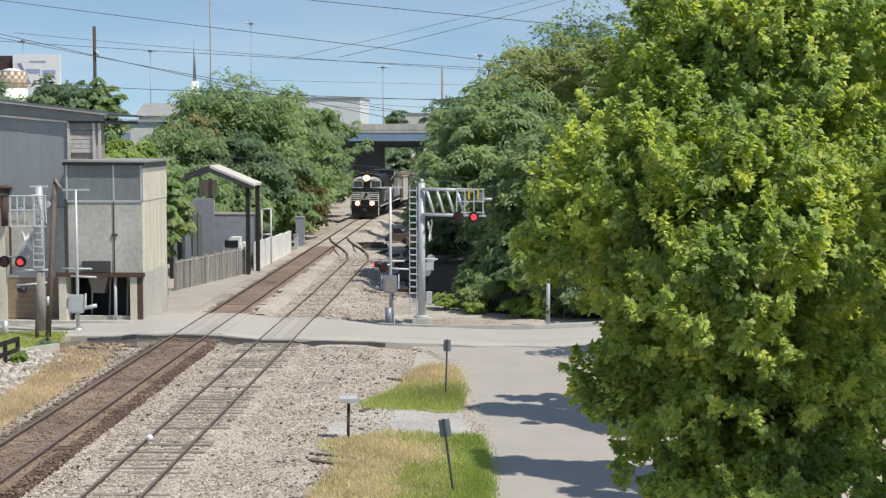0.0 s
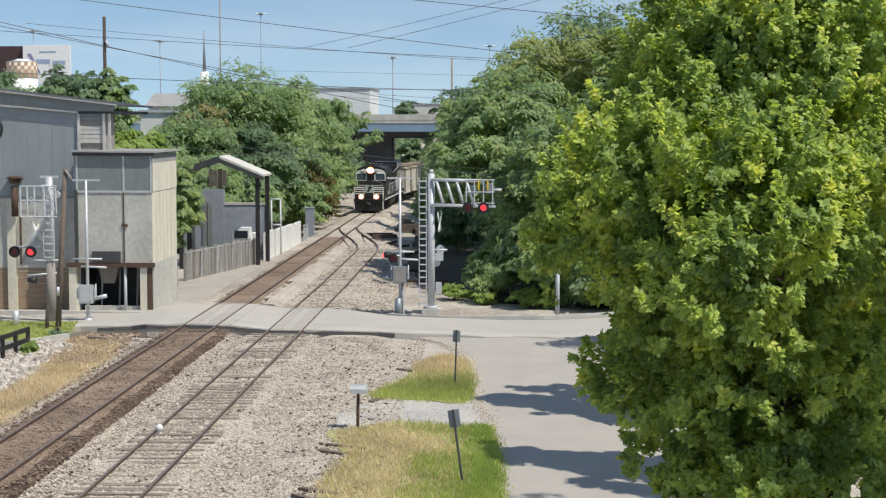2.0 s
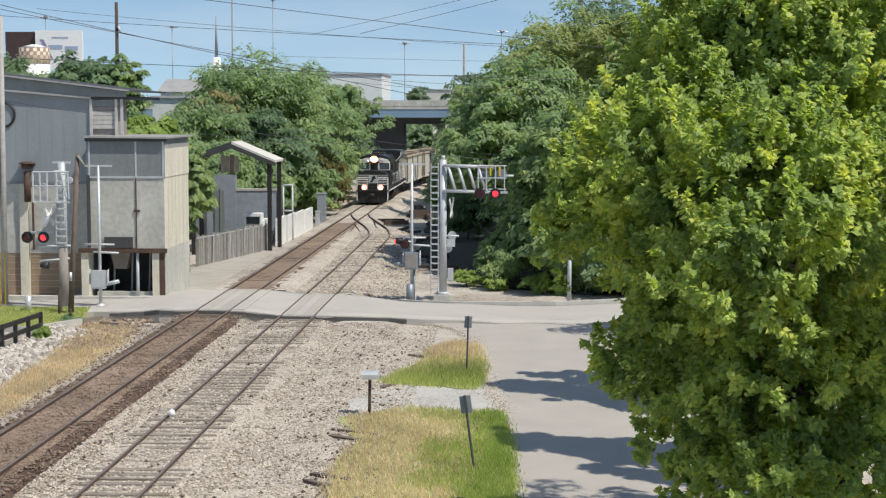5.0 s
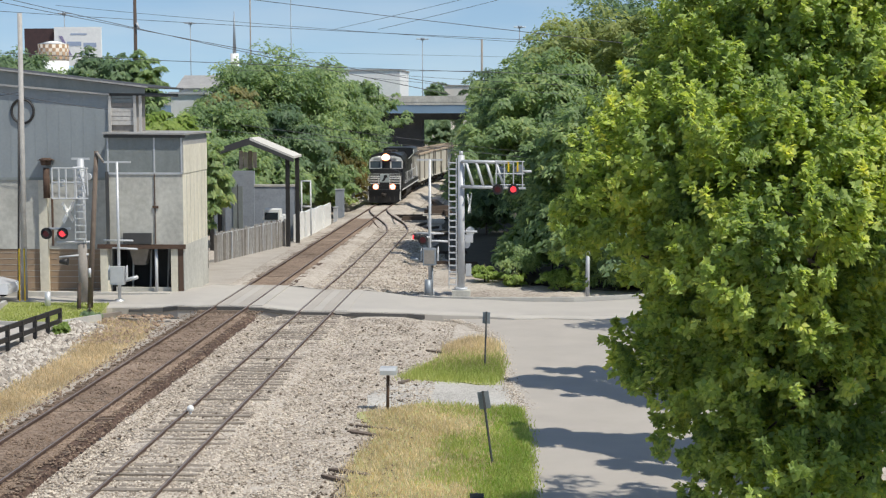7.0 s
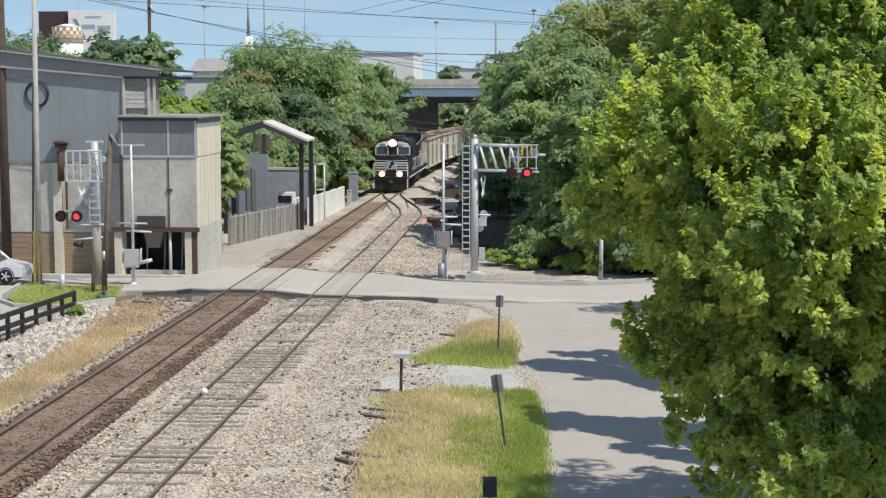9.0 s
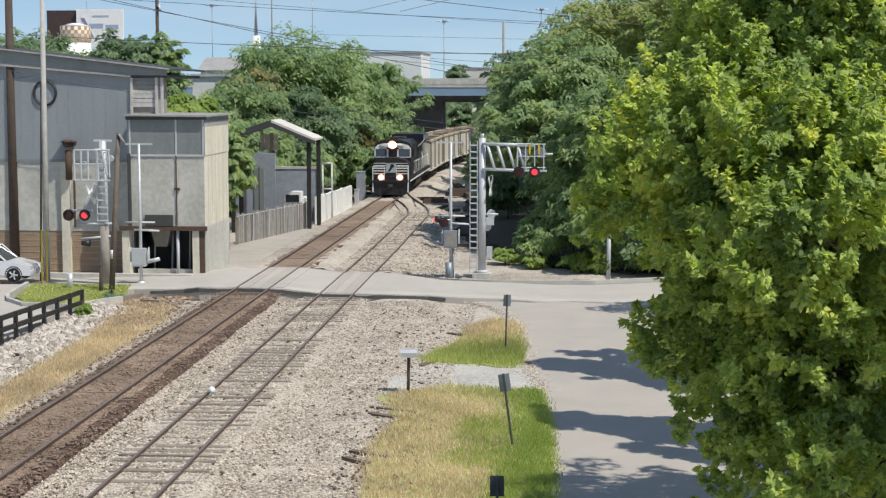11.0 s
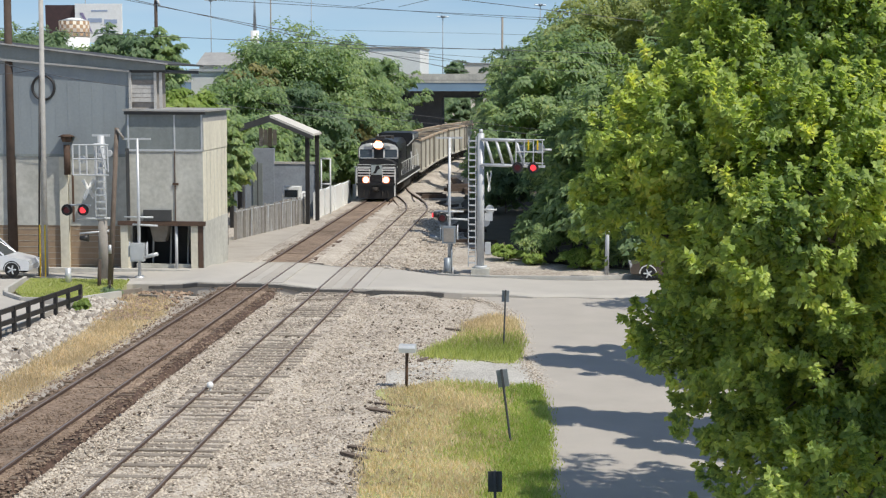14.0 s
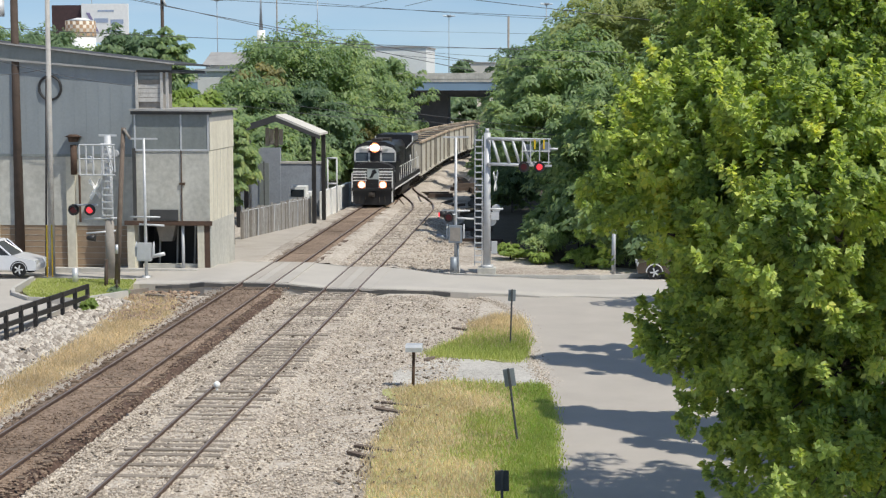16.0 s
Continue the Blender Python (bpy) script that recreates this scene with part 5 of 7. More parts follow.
# ---- crossing signals ----
def flasher(parent, x, y, z, lit, r=0.27):
    """A hooded red lamp on its round black backboard, facing the camera."""
    bm = B()
    rod(bm, (x, y, z), (x, y + 0.03, z), r, n=24)
    rod(bm, (x, y - 0.02, z), (x, y + 0.25, z), r * 0.6, n=16)
    b = part("lamp_board", bm, M_BLACKRAIL, parent, "round black backboard")
    bm = B()
    rod(bm, (x, y - 0.05, z), (x, y - 0.021, z), 0.15, n=20)
    part("lens", bm, M_REDLENS if lit else M_DIMLENS, b, "lit red lens" if lit else "dim red lens")
    bm = B()
    n = 10
    for i in range(n):
        a, c = math.pi * i / n, math.pi * (i + 1) / n
        vs = [bm.verts.new((x + 0.17 * math.cos(k), yy, z + 0.17 * math.sin(k))) for yy, k in ((y - 0.26, a), (y - 0.26, c), (y - 0.02, c), (y - 0.02, a))]
        bm.faces.new(vs)
    ob = part("visor", bm, M_BLACKRAIL, b)
    ob.modifiers.new("t", "SOLIDIFY").thickness = 0.01


def crossbuck(parent, x, y, z, turn):
    m = Matrix.Translation((x, y, z)) @ Matrix.Rotation(turn, 4, "Z")
    for s in (-1, 1):
        bm = B()
        box(bm, -0.6, 0.6, -0.015, 0.015, -0.11, 0.11, m @ Matrix.Rotation(s * 0.8, 4, "Y") @ Matrix.Translation((0, s * 0.02, 0)))
        part("crossbuck_blade", bm, M_WHITE, parent, "white crossbuck blade")


def ladder(parent, x, y, z0, z1, w=0.36):
    for s in (-1, 1):
        bm = B()
        rod(bm, (x + s * w / 2, y, z0), (x + s * w / 2, y, z1), 0.025, n=6)
        part("ladder_rail", bm, M_ALU, parent)
    z = z0 + 0.2
    while z < z1:
        bm = B()
        box(bm, x - w / 2, x + w / 2, y - 0.035, y + 0.035, z - 0.035, z + 0.035)
        part("rung", bm, M_ALU, parent)
        z += 0.32


def cantilever_right():
    t = thing("cantilever_signal", "silver cantilever crossing signal with a truss arm and red lamps", "crossing signal", group="crossing signals")
    x, y = -3.55, 77.2
    bm = B()
    box(bm, x - 0.45, x + 0.45, y - 0.45, y + 0.45, -0.4, 0.02)
    part("footing", bm, M_CONCRETE, t)
    bm = B()
    rod(bm, (x, y, 0), (x, y, 6.75), 0.19, 0.17, n=16)
    rod(bm, (x, y, 6.75), (x, y, 6.95), 0.1, n=10)
    rod(bm, (x, y, 0), (x, y, 0.15), 0.33, n=16)
    part("mast", bm, M_ALU, t)
    ladder(t, x - 0.42, y - 0.1, 0.1, 6.6)
    for z in (6.45, 5.2):
        for dy in (-0.25, 0.25):
            bm = B()
            rod(bm, (x, y + dy, z), (x + 2.55, y + dy, z - 0.06), 0.075, n=10)
            part("arm_chord", bm, M_ALU, t)
    for i in range(4):
        for dy in (-0.25, 0.25):
            bm = B()
            rod(bm, (x + 0.25 + i * 0.5, y + dy, 6.4), (x + 0.62 + i * 0.5, y + dy, 5.2), 0.06, n=8)
            part("arm_brace", bm, M_ALU, t)
    # walkway cage and lamp clusters at the arm's end
    for xx in (1.75, 2.15, 2.6, 3.05):
        bm = B()
        rod(bm, (x + xx, y - 0.32, 5.2), (x + xx, y - 0.32, 6.45), 0.03, n=6)
        part("cage_post", bm, M_ALU, t)
        if xx > 2.4:
            bm = B()
            box(bm, x + xx - 0.28, x + xx - 0.2, y - 0.36, y - 0.3, 5.95, 6.42)
            part("guard", bm, M_YELLOW, t, "yellow guard strip")
    for z in (5.3, 5.85, 6.45):
        bm = B()
        rod(bm, (x + 1.7, y - 0.32, z), (x + 3.15, y - 0.32, z), 0.03, n=6)
        part("cage_rail", bm, M_ALU, t)
    bm = B()
    box(bm, x + 1.7, x + 3.2, y - 0.3, y + 0.3, 5.08, 5.16)
    part("walkway", bm, M_GALV, t)
    for xx, zz in ((2.0, 5.9), (2.9, 6.0)):
        bm = B()
        rod(bm, (x + xx, y + 0.3, zz), (x + xx, y + 0.62, zz), 0.27, n=16)
        box(bm, x + xx - 0.12, x + xx + 0.12, y - 0.1, y + 0.3, zz - 0.2, zz + 0.2)
        part("rear_lamp", bm, M_SIGNBACK, t)
    bm = B()
    rod(bm, (x + 3.0, y, 5.95), (x + 3.5, y, 5.95), 0.06, n=8)
    part("bell_arm", bm, M_ALU, t)
    flasher(t, x + 1.83, y - 0.42, 5.08, False)
    flasher(t, x + 2.6, y - 0.42, 5.08, True)
    crossbuck(t, x + 0.42, y + 0.15, 4.35, 1.42)
    bm = B()
    box(bm, x + 0.2, x + 0.6, y, y + 0.04, 2.4, 2.8)
    rod(bm, (x, y, 2.95), (x + 0.8, y, 2.95), 0.05, n=8)
    rod(bm, (x + 0.45, y + 0.1, 2.95), (x + 0.45, y + 0.4, 2.95), 0.22, n=14)
    rod(bm, (x + 0.25, y + 0.1, 2.3), (x + 0.25, y + 0.4, 2.3), 0.2, n=14)
    part("side_lamps", bm, M_ALU, t, "silver lamp backs on a short arm")
    bm = B()
    box(bm, x + 0.22, x + 0.5, y + 0.1, y + 0.4, 0.7, 1.3)
    part("junction_box", bm, M_ALU, t, bevel=0.02)
    return t


def gate_mast(x, y, h, flip, box_low, paint=M_GALV):
    t = thing("gate_mast", "silver crossing-gate mast with a mechanism box", "crossing gate", group="crossing gates")
    bm = B()
    rod(bm, (x, y, -0.3), (x, y, h), 0.085, 0.06, n=10)
    rod(bm, (x, y, -0.3), (x, y, 0.12), 0.22, n=12)
    part("mast", bm, M_GALV, t)
    bm = B()
    box(bm, x - 0.65, x + 0.65, y - 0.03, y + 0.03, h - 0.05, h + 0.03)
    part("top_bar", bm, M_ALU, t)
    bm = B()
    box(bm, x - 0.33, x + 0.33, y - 0.45, y - 0.08, box_low, box_low + 0.85)
    b = part("mechanism_box", bm, paint, t, "grey gate mechanism box", bevel=0.04)
    bm = B()
    box(bm, x - 0.25, x + 0.25, y - 0.47, y - 0.45, box_low + 0.08, box_low + 0.75)
    part("box_door", bm, M_ALU if paint is M_GALV else M_GREYWOOD, b)
    for s in (-1, 1):
        bm = B()
        extrude_profile(bm, [(y - 0.3, box_low + 0.2), (y - 0.1, box_low + 0.2), (y - 0.1, box_low + 0.9), (y - 0.3, box_low + 0.6)], x + s * 0.42 - 0.03, x + s * 0.42 + 0.03, "x")
        part("side_arm", bm, M_ALU, t)
    bm = B()
    rod(bm, (x + flip * 0.35, y - 0.2, box_low + 0.2), (x + flip * 0.95, y - 0.25, box_low + 0.35), 0.09, n=8)
    part("counterweight", bm, paint, t)
    if paint is not M_GALV:
        bm = B()
        rod(bm, (x - 0.08, y - 0.25, -0.3), (x - 0.08, y - 0.25, 0.62), 0.2, 0.17, n=12)
        rod(bm, (x + 0.12, y - 0.15, -0.3), (x + 0.12, y - 0.15, box_low), 0.05, n=8)
        part("base_unit", bm, paint, t, "grimy grey cylinder at the mast foot")
    bm = B()
    rod(bm, (x - 0.7, y, 2.9), (x + 0.7, y, 2.9), 0.045, n=8)
    rod(bm, (x - 0.3, y, 2.55), (x + 0.9, y, 2.5), 0.05, n=8)
    part("lamp_arm", bm, M_ALU, t)
    return t


def cantilever_left():
    t = thing("cantilever_signal", "silver cantilever crossing signal seen end-on with red lamps", "crossing signal", group="crossing signals")
    x, y = -21.15, 71.8
    bm = B()
    rod(bm, (x, y, 0), (x, y, 2.75), 0.22, n=18)
    part("cabinet_mast", bm, M_GREYWOOD, t, "thick grey lower mast")
    bm = B()
    rod(bm, (x, y, 2.75), (x, y, 6.75), 0.17, n=12)
    box(bm, x - 0.42, x + 0.42, y - 0.05, y + 0.05, 6.7, 6.8)
    part("mast", bm, M_ALU, t)
    ladder(t, x, y - 0.25, 2.8, 6.4, 0.5)
    # end-on truss frame
    for xx in (-1.0, -0.68, -0.35, 0.1):
        bm = B()
        rod(bm, (x + xx, y - 1.2, 4.95), (x + xx, y - 1.2, 6.35), 0.045, n=6)
        part("frame_post", bm, M_ALU, t)
    for z in (4.95, 5.7, 6.35):
        bm = B()
        rod(bm, (x - 1.0, y - 1.2, z), (x + 0.68, y - 1.2, z), 0.04, n=6)
        part("frame_rail", bm, M_ALU, t)
    bm = B()
    rod(bm, (x + 0.3, y - 1.2, 6.3), (x + 0.55, y - 1.2, 5.2), 0.05, n=6)
    rod(bm, (x + 0.62, y - 1.2, 6.3), (x + 0.66, y - 1.2, 5.1), 0.04, n=6)
    part("frame_brace", bm, M_ALU, t)
    for z in (6.35, 4.95):
        bm = B()
        rod(bm, (x, y, z), (x, y - 1.2, z), 0.06, n=8)
        part("arm_chord", bm, M_ALU, t)
    bm = B()
    rod(bm, (x - 0.65, y - 1.0, 5.65), (x - 0.65, y - 0.8, 5.65), 0.18, n=14)
    part("rear_lamp", bm, M_ALU, t)
    bm = B()
    rod(bm, (x + 0.62, y - 1.0, 5.95), (x + 0.62, y - 0.8, 5.95), 0.16, n=14)
    part("rear_lamp", bm, M_ALU, t)
    flasher(t, x - 1.52, y - 0.6, 3.28, False)
    flasher(t, x - 0.75, y - 0.6, 3.28, True)
    bm = B()
    rod(bm, (x - 1.6, y - 0.5, 3.5), (x - 0.4, y - 0.5, 3.5), 0.05, n=8)
    rod(bm, (x - 1.1, y - 0.45, 2.85), (x + 0.5, y, 2.85), 0.05, n=8)
    rod(bm, (x - 1.0, y - 0.4, 2.15), (x + 0.3, y, 2.25), 0.05, n=8)
    part("lamp_arm", bm, M_ALU, t)
    bm = B()
    rod(bm, (x - 0.95, y - 0.5, 1.95), (x - 0.55, y - 0.5, 1.95), 0.09, 0.17, n=12)
    part("bell", bm, M_BLACKRAIL, t)
    crossbuck(t, x - 0.55, y - 0.3, 4.25, 1.22)
    return t


cantilever_right()
cantilever_left()
gate_mast(-5.07, 76.6, 6.55, -1, 1.35, M_SIGNBACK)
gate_mast(-19.45, 71.9, 6.6, 1, 0.85)

# hooded lamps on the gate mast, seen from the side
t_ = thing("side_flasher", "black hooded crossing lamp glowing red, seen from the side", "crossing signal")
bm = B()
rod(bm, (-5.07, 76.45, 2.72), (-5.5, 76.45, 2.72), 0.04, n=8)
part("bracket", bm, M_GALV, t_)
bm = B()
rod(bm, (-5.55, 76.3, 2.68), (-5.5, 76.3, 2.68), 0.25, n=20)
rod(bm, (-5.85, 76.3, 2.76), (-5.5, 76.3, 2.74), 0.13, 0.16, n=14)
rod(bm, (-5.5, 76.3, 2.68), (-5.3, 76.3, 2.68), 0.15, n=14)
part("hood", bm, M_BLACKRAIL, t_)
bm = B()
rod(bm, (-5.9, 76.26, 2.74), (-5.84, 76.26, 2.74), 0.11, n=14)
part("lens", bm, M_REDLENS, t_, "lit red lens")
flasher(t_, -5.38, 76.1, 2.62, False, 0.24)


# ---- things along the lane ----
def sign_post(x, y, z0, zt, w, h, lean=0.0, m=M_SIGNBACK, label="grey metal road sign seen from behind on a thin post"):
    t = thing("road_sign", label, "road sign", group="road signs")
    tip = Vector((x + lean, y, zt))
    bm = B()
    rod(bm, (x, y, z0 - 0.3), tip, 0.035, n=6)
    part("post", bm, M_SIGNDARK, t)
    mm = Matrix.Translation(tip) @ Matrix.Rotation(math.atan2(lean, zt - z0), 4, "Y")
    bm = B()
    box(bm, -w / 2, w / 2, 0.035, 0.05, -h, 0, mm)
    part("plate", bm, m, t, bevel=0.004)
    bm = B()
    box(bm, -0.03, 0.03, -0.04, 0.035, -h, 0.02, mm)
    part("bracket", bm, M_SIGNDARK, t)


sign_post(-1.72, 55.9, -0.3, 1.75, 0.27, 0.42, 0.07)
sign_post(-1.0, 40.7, -0.3, 1.66, 0.30, 0.47, -0.30)
sign_post(-1.17, 33.2, -0.3, 0.80, 0.31, 0.46, -0.02, M_SIGNDARK, "dark road sign plate seen from behind on a thin post")

t_ = thing("mailbox", "pale grey metal box on a rusty post beside the driveway", "mailbox")
bm = B()
rod(bm, (-4.52, 48.0, -0.5), (-4.5, 48.0, 0.84), 0.05, n=8)
part("post", bm, M_RUST, t_)
bm = B()
extrude_profile(bm, [(47.75, 0.84), (48.25, 0.84), (48.25, 0.98), (48.17, 1.06), (47.83, 1.06), (47.75, 0.98)], -4.74, -4.22, "x")
part("box", bm, M_GALV, t_, bevel=0.01)

t_ = thing("rail_marker", "small white marker knob beside the rail", "marker")
bm = B()
rod(bm, (-10.30, 45.85, -0.15), (-10.30, 45.85, 0.05), 0.04, n=8)
bmesh.ops.create_uvsphere(bm, u_segments=12, v_segments=8, radius=0.11, matrix=Matrix.Translation((-10.30, 45.85, 0.1)))
part("knob", bm, M_WHITE, t_)


def lot_fence():
    t = thing("lot_fence", "low black rail fence along the parking lot", "fence")
    p, q = Vector((-19.35, 62.3, 0)), Vector((-20.9, 46, 0))
    n = 13
    for i in range(n + 1):
        a = p.lerp(q, i / n)
        bm = B()
        box(bm, a.x - 0.07, a.x + 0.07, a.y - 0.07, a.y + 0.07, -0.5, 0.95)
        part("post", bm, M_BLACKRAIL, t)
    d = q - p
    m = Matrix.Translation(p) @ Matrix.Rotation(math.atan2(d.y, d.x), 4, "Z")
    for z in (0.42, 0.86):
        bm = B()
        box(bm, 0, d.length, -0.05, 0.05, z - 0.09, z + 0.09, m)
        part("board", bm, M_BLACKRAIL, t, bevel=0.01)


lot_fence()
for x in (-24.25, -24.0):
    t_ = thing("guy_guard", "tall bright yellow guy-wire guard", "guy guard", group="yellow guards")
    bm = B()
    rod(bm, (x, 71.9, 0), (x + 0.02, 71.9, 2.5), 0.036, n=10)
    part("sleeve", bm, M_YELLOW, t_)
t_ = thing("bollard", "small grey steel bollard on the corner lawn", "bollard")
bm = B()
rod(bm, (-22.1, 69.4, 0), (-22.1, 69.4, 0.75), 0.14, n=12)
part("post", bm, M_GALV, t_)


# ---- cars ----
def car(name, label, x, y, z, turn, paint, L=4.5, H=1.65):
    """A parked car; its nose points to local +x."""
    t = thing(name, label, "car", at=pose(x, y, z, 0, 0, turn))
    W = 0.9
    bm = B()
    extrude_profile(bm, [(-L / 2, 0.35), (L / 2 - 0.05, 0.3), (L / 2, 0.55), (L / 2 - 0.1, 0.78), (L / 2 - 1.15, 1.0), (-L / 2 + 0.15, 1.05), (-L / 2, 0.8)], -W, W, "y")
    b = part("body", bm, paint, t, bevel=0.06)
    bm = B()
    lo = [(L / 2 - 1.2, 0.98), (L / 2 - 2.0, H - 0.06), (-L / 2 + 0.9, H), (-L / 2 + 0.2, 1.02)]
    extrude_profile(bm, lo, -W + 0.1, W - 0.1, "y")
    part("cabin", bm, M_GLASS, b, "dark glazed cabin", bevel=0.04)
    bm = B()
    extrude_profile(bm, [(L / 2 - 2.0, H - 0.05), (-L / 2 + 0.85, H), (-L / 2 + 0.85, H + 0.05), (L / 2 - 2.1, H + 0.04)], -W + 0.12, W - 0.12, "y")
    for s in (-1, 1):
        for xa in (L / 2 - 1.25, -0.05, -L / 2 + 0.35):
            xb = xa - 0.75 if xa > 0.5 else (xa if xa > -1 else xa + 0.5)
            rod(bm, (xa, s * (W - 0.09), 1.0), (xb, s * (W - 0.11), H), 0.04, n=6)
    part("roof", bm, paint, b)
    for xx in (-L / 2 + 0.85, L / 2 - 0.85):
        for s in (-1, 1):
            bm = B()
            rod(bm, (0, s * (W - 0.2), 0), (0, s * (W + 0.02), 0), 0.34, n=22)
            w = part("wheel", bm, M_TYRE, t, "black tyre on a pale alloy rim")
            w.location = (xx, 0, 0.34)
            bm = B()
            for k in range(5):
                a = 2 * math.pi * k / 5
                rod(bm, (0, s * (W + 0.025), 0), (0.22 * math.cos(a), s * (W + 0.025), 0.22 * math.sin(a)), 0.04, n=6)
            rod(bm, (0, s * (W + 0.0), 0), (0, s * (W + 0.03), 0), 0.08, n=10)
            part("rim", bm, M_ALU, w)
            bm = B()
            n = 10
            for k in range(n):
                a, c = math.pi * k / n, math.pi * (k + 1) / n
                rod(bm, (xx + 0.40 * math.cos(a), s * (W - 0.02), 0.34 + 0.40 * math.sin(a)), (xx + 0.40 * math.cos(c), s * (W - 0.02), 0.34 + 0.40 * math.sin(c)), 0.035, n=6)
            part("wheel_arch", bm, M_BLACKRAIL if paint is M_SILVERCAR else M_WHITEV, b)
    for s in (-1, 1):
        bm = B()
        box(bm, L / 2 - 0.22, L / 2 + 0.0, s * 0.68 - 0.18, s * 0.68 + 0.18, 0.62, 0.78)
        part("headlamp", bm, M_ALU, b)
        bm = B()
        box(bm, -L / 2 - 0.01, -L / 2 + 0.1, s * 0.7 - 0.12, s * 0.7 + 0.12, 0.7, 1.0)
        part("tail_lamp", bm, M_DIMLENS, b)
    return t


car("parked_car", "silver crossover parked by the warehouse", -26.9, 72.4, 0.05, 0, M_SILVERCAR)
waiting_car = car("waiting_car", "dark tan off-road car waiting at the crossing", 5.9, 75.9, -0.24, 180, M_TANCAR, L=4.2, H=1.75)

t_ = thing("lamp_post", "short pale post with a red crossing lamp at the lane's mouth", "crossing signal")
bm = B()
rod(bm, (2.75, 77.2, -0.3), (2.75, 77.2, 2.55), 0.1, n=10)
box(bm, 2.75, 3.5, 77.15, 77.25, 2.35, 2.45)
part("post", bm, M_ALU, t_)
flasher(t_, 2.78, 77.05, 2.35, True, 0.2)


# ---- plants ----
def leaf_cloud(rng, centres, radii, counts, size, droop=0.5, flat=0.55, lift=None):
    """Corner points of leaves set in drooping sprays round the centres."""
    c = np.repeat(centres, counts, axis=0)
    r = np.repeat(radii, counts)
    out = np.repeat(lift if lift is not None else np.zeros_like(centres), counts, axis=0)
    n = len(c)
    ang, rad = rng.uniform(0, 2 * np.pi, n), np.sqrt(rng.uniform(0, 1, n))
    p = np.stack([np.cos(ang) * rad, np.sin(ang) * rad, rng.normal(0, 0.28, n) * flat - droop * rad ** 2 + droop * 0.4], 1) * r[:, None]
    pos = c + p
    nrm = np.stack([np.cos(ang) * rad * 0.8, np.sin(ang) * rad * 0.8, np.full(n, 0.75)], 1) + rng.normal(0, 0.42, (n, 3)) + 0.5 * out + np.array([0.45, -0.42, 0.35])
    nrm /= np.linalg.norm(nrm, axis=1)[:, None]
    d = np.stack([np.cos(ang), np.sin(ang), -1.1 * np.ones(n)], 1) + rng.normal(0, 0.5, (n, 3))
    d -= nrm * (d * nrm).sum(1)[:, None]
    d /= np.linalg.norm(d, axis=1)[:, None]
    s = np.cross(nrm, d)
    ln = size * rng.uniform(0.65, 1.35, n)[:, None]
    w = ln * (rng.uniform(0.26, 0.36, n) if size > 0.18 else rng.uniform(0.2, 0.3, n))[:, None]
    return np.stack([pos - d * ln * 0.45 + s * w, pos + d * ln * 0.6, pos - d * ln * 0.45 - s * w], 1)


def sprig_cloud(rng, centres, radii, counts, size, out):
    """Corner points of leaves set round upward-growing twig tips."""
    c, r = np.repeat(centres, counts, axis=0), np.repeat(radii, counts)
    u = out * 0.75 + np.array([0, 0, 0.62]) + rng.normal(0, 0.42, out.shape)
    u /= np.linalg.norm(u, axis=1)[:, None]
    u = np.repeat(u, counts, axis=0)
    n = len(c)
    k = rng.uniform(0, 1, n)
    side = rng.normal(0, 1, (n, 3))
    side -= u * (side * u).sum(1)[:, None]
    side /= np.linalg.norm(side, axis=1)[:, None]
    pos = c + u * (r * (1.5 * k - 0.55))[:, None] + side * (r * (0.62 - 0.42 * k) * rng.uniform(0.25, 1.0, n))[:, None]
    d = side * 0.95 + u * (0.15 + 0.7 * k)[:, None] + rng.normal(0, 0.3, (n, 3)) + np.array([0, 0, -0.28])
    d /= np.linalg.norm(d, axis=1)[:, None]
    nrm = u * 0.45 + np.array([0.35, -0.35, 0.55]) + rng.normal(0, 0.42, (n, 3))
    nrm -= d * (d * nrm).sum(1)[:, None]
    nrm /= np.linalg.norm(nrm, axis=1)[:, None]
    s = np.cross(nrm, d)
    ln = (size * rng.uniform(0.65, 1.35, n))[:, None]
    w = ln * rng.uniform(0.27, 0.38, n)[:, None]
    return np.stack([pos - d * ln * 0.5, pos - d * ln * 0.02 + s * w + nrm * ln * 0.08, pos + d * ln * 0.5 - nrm * ln * 0.14, pos - d * ln * 0.02 - s * w + nrm * ln * 0.08], 1)


def on_lobes(rng, lobes, n, inner=0.7, down=-0.45):
    """Spots on the outer part of rounded lobes, with the way out from each."""
    L = np.array(lobes, float)
    area = L[:, 3] * L[:, 4] + L[:, 4] * L[:, 5] + L[:, 3] * L[:, 5]
    pick = rng.choice(len(L), n, p=area / area.sum())
    d = rng.normal(0, 1, (n, 3))
    d /= np.linalg.norm(d, axis=1)[:, None]
    flip = d[:, 2] < down
    d[flip, 2] *= -1
    k = inner + (1 - inner) * rng.uniform(0, 1, n) ** 0.6
    k *= rng.uniform(0.88, 1.1, n)
    return L[pick, :3] + d * L[pick, 3:] * k[:, None], d


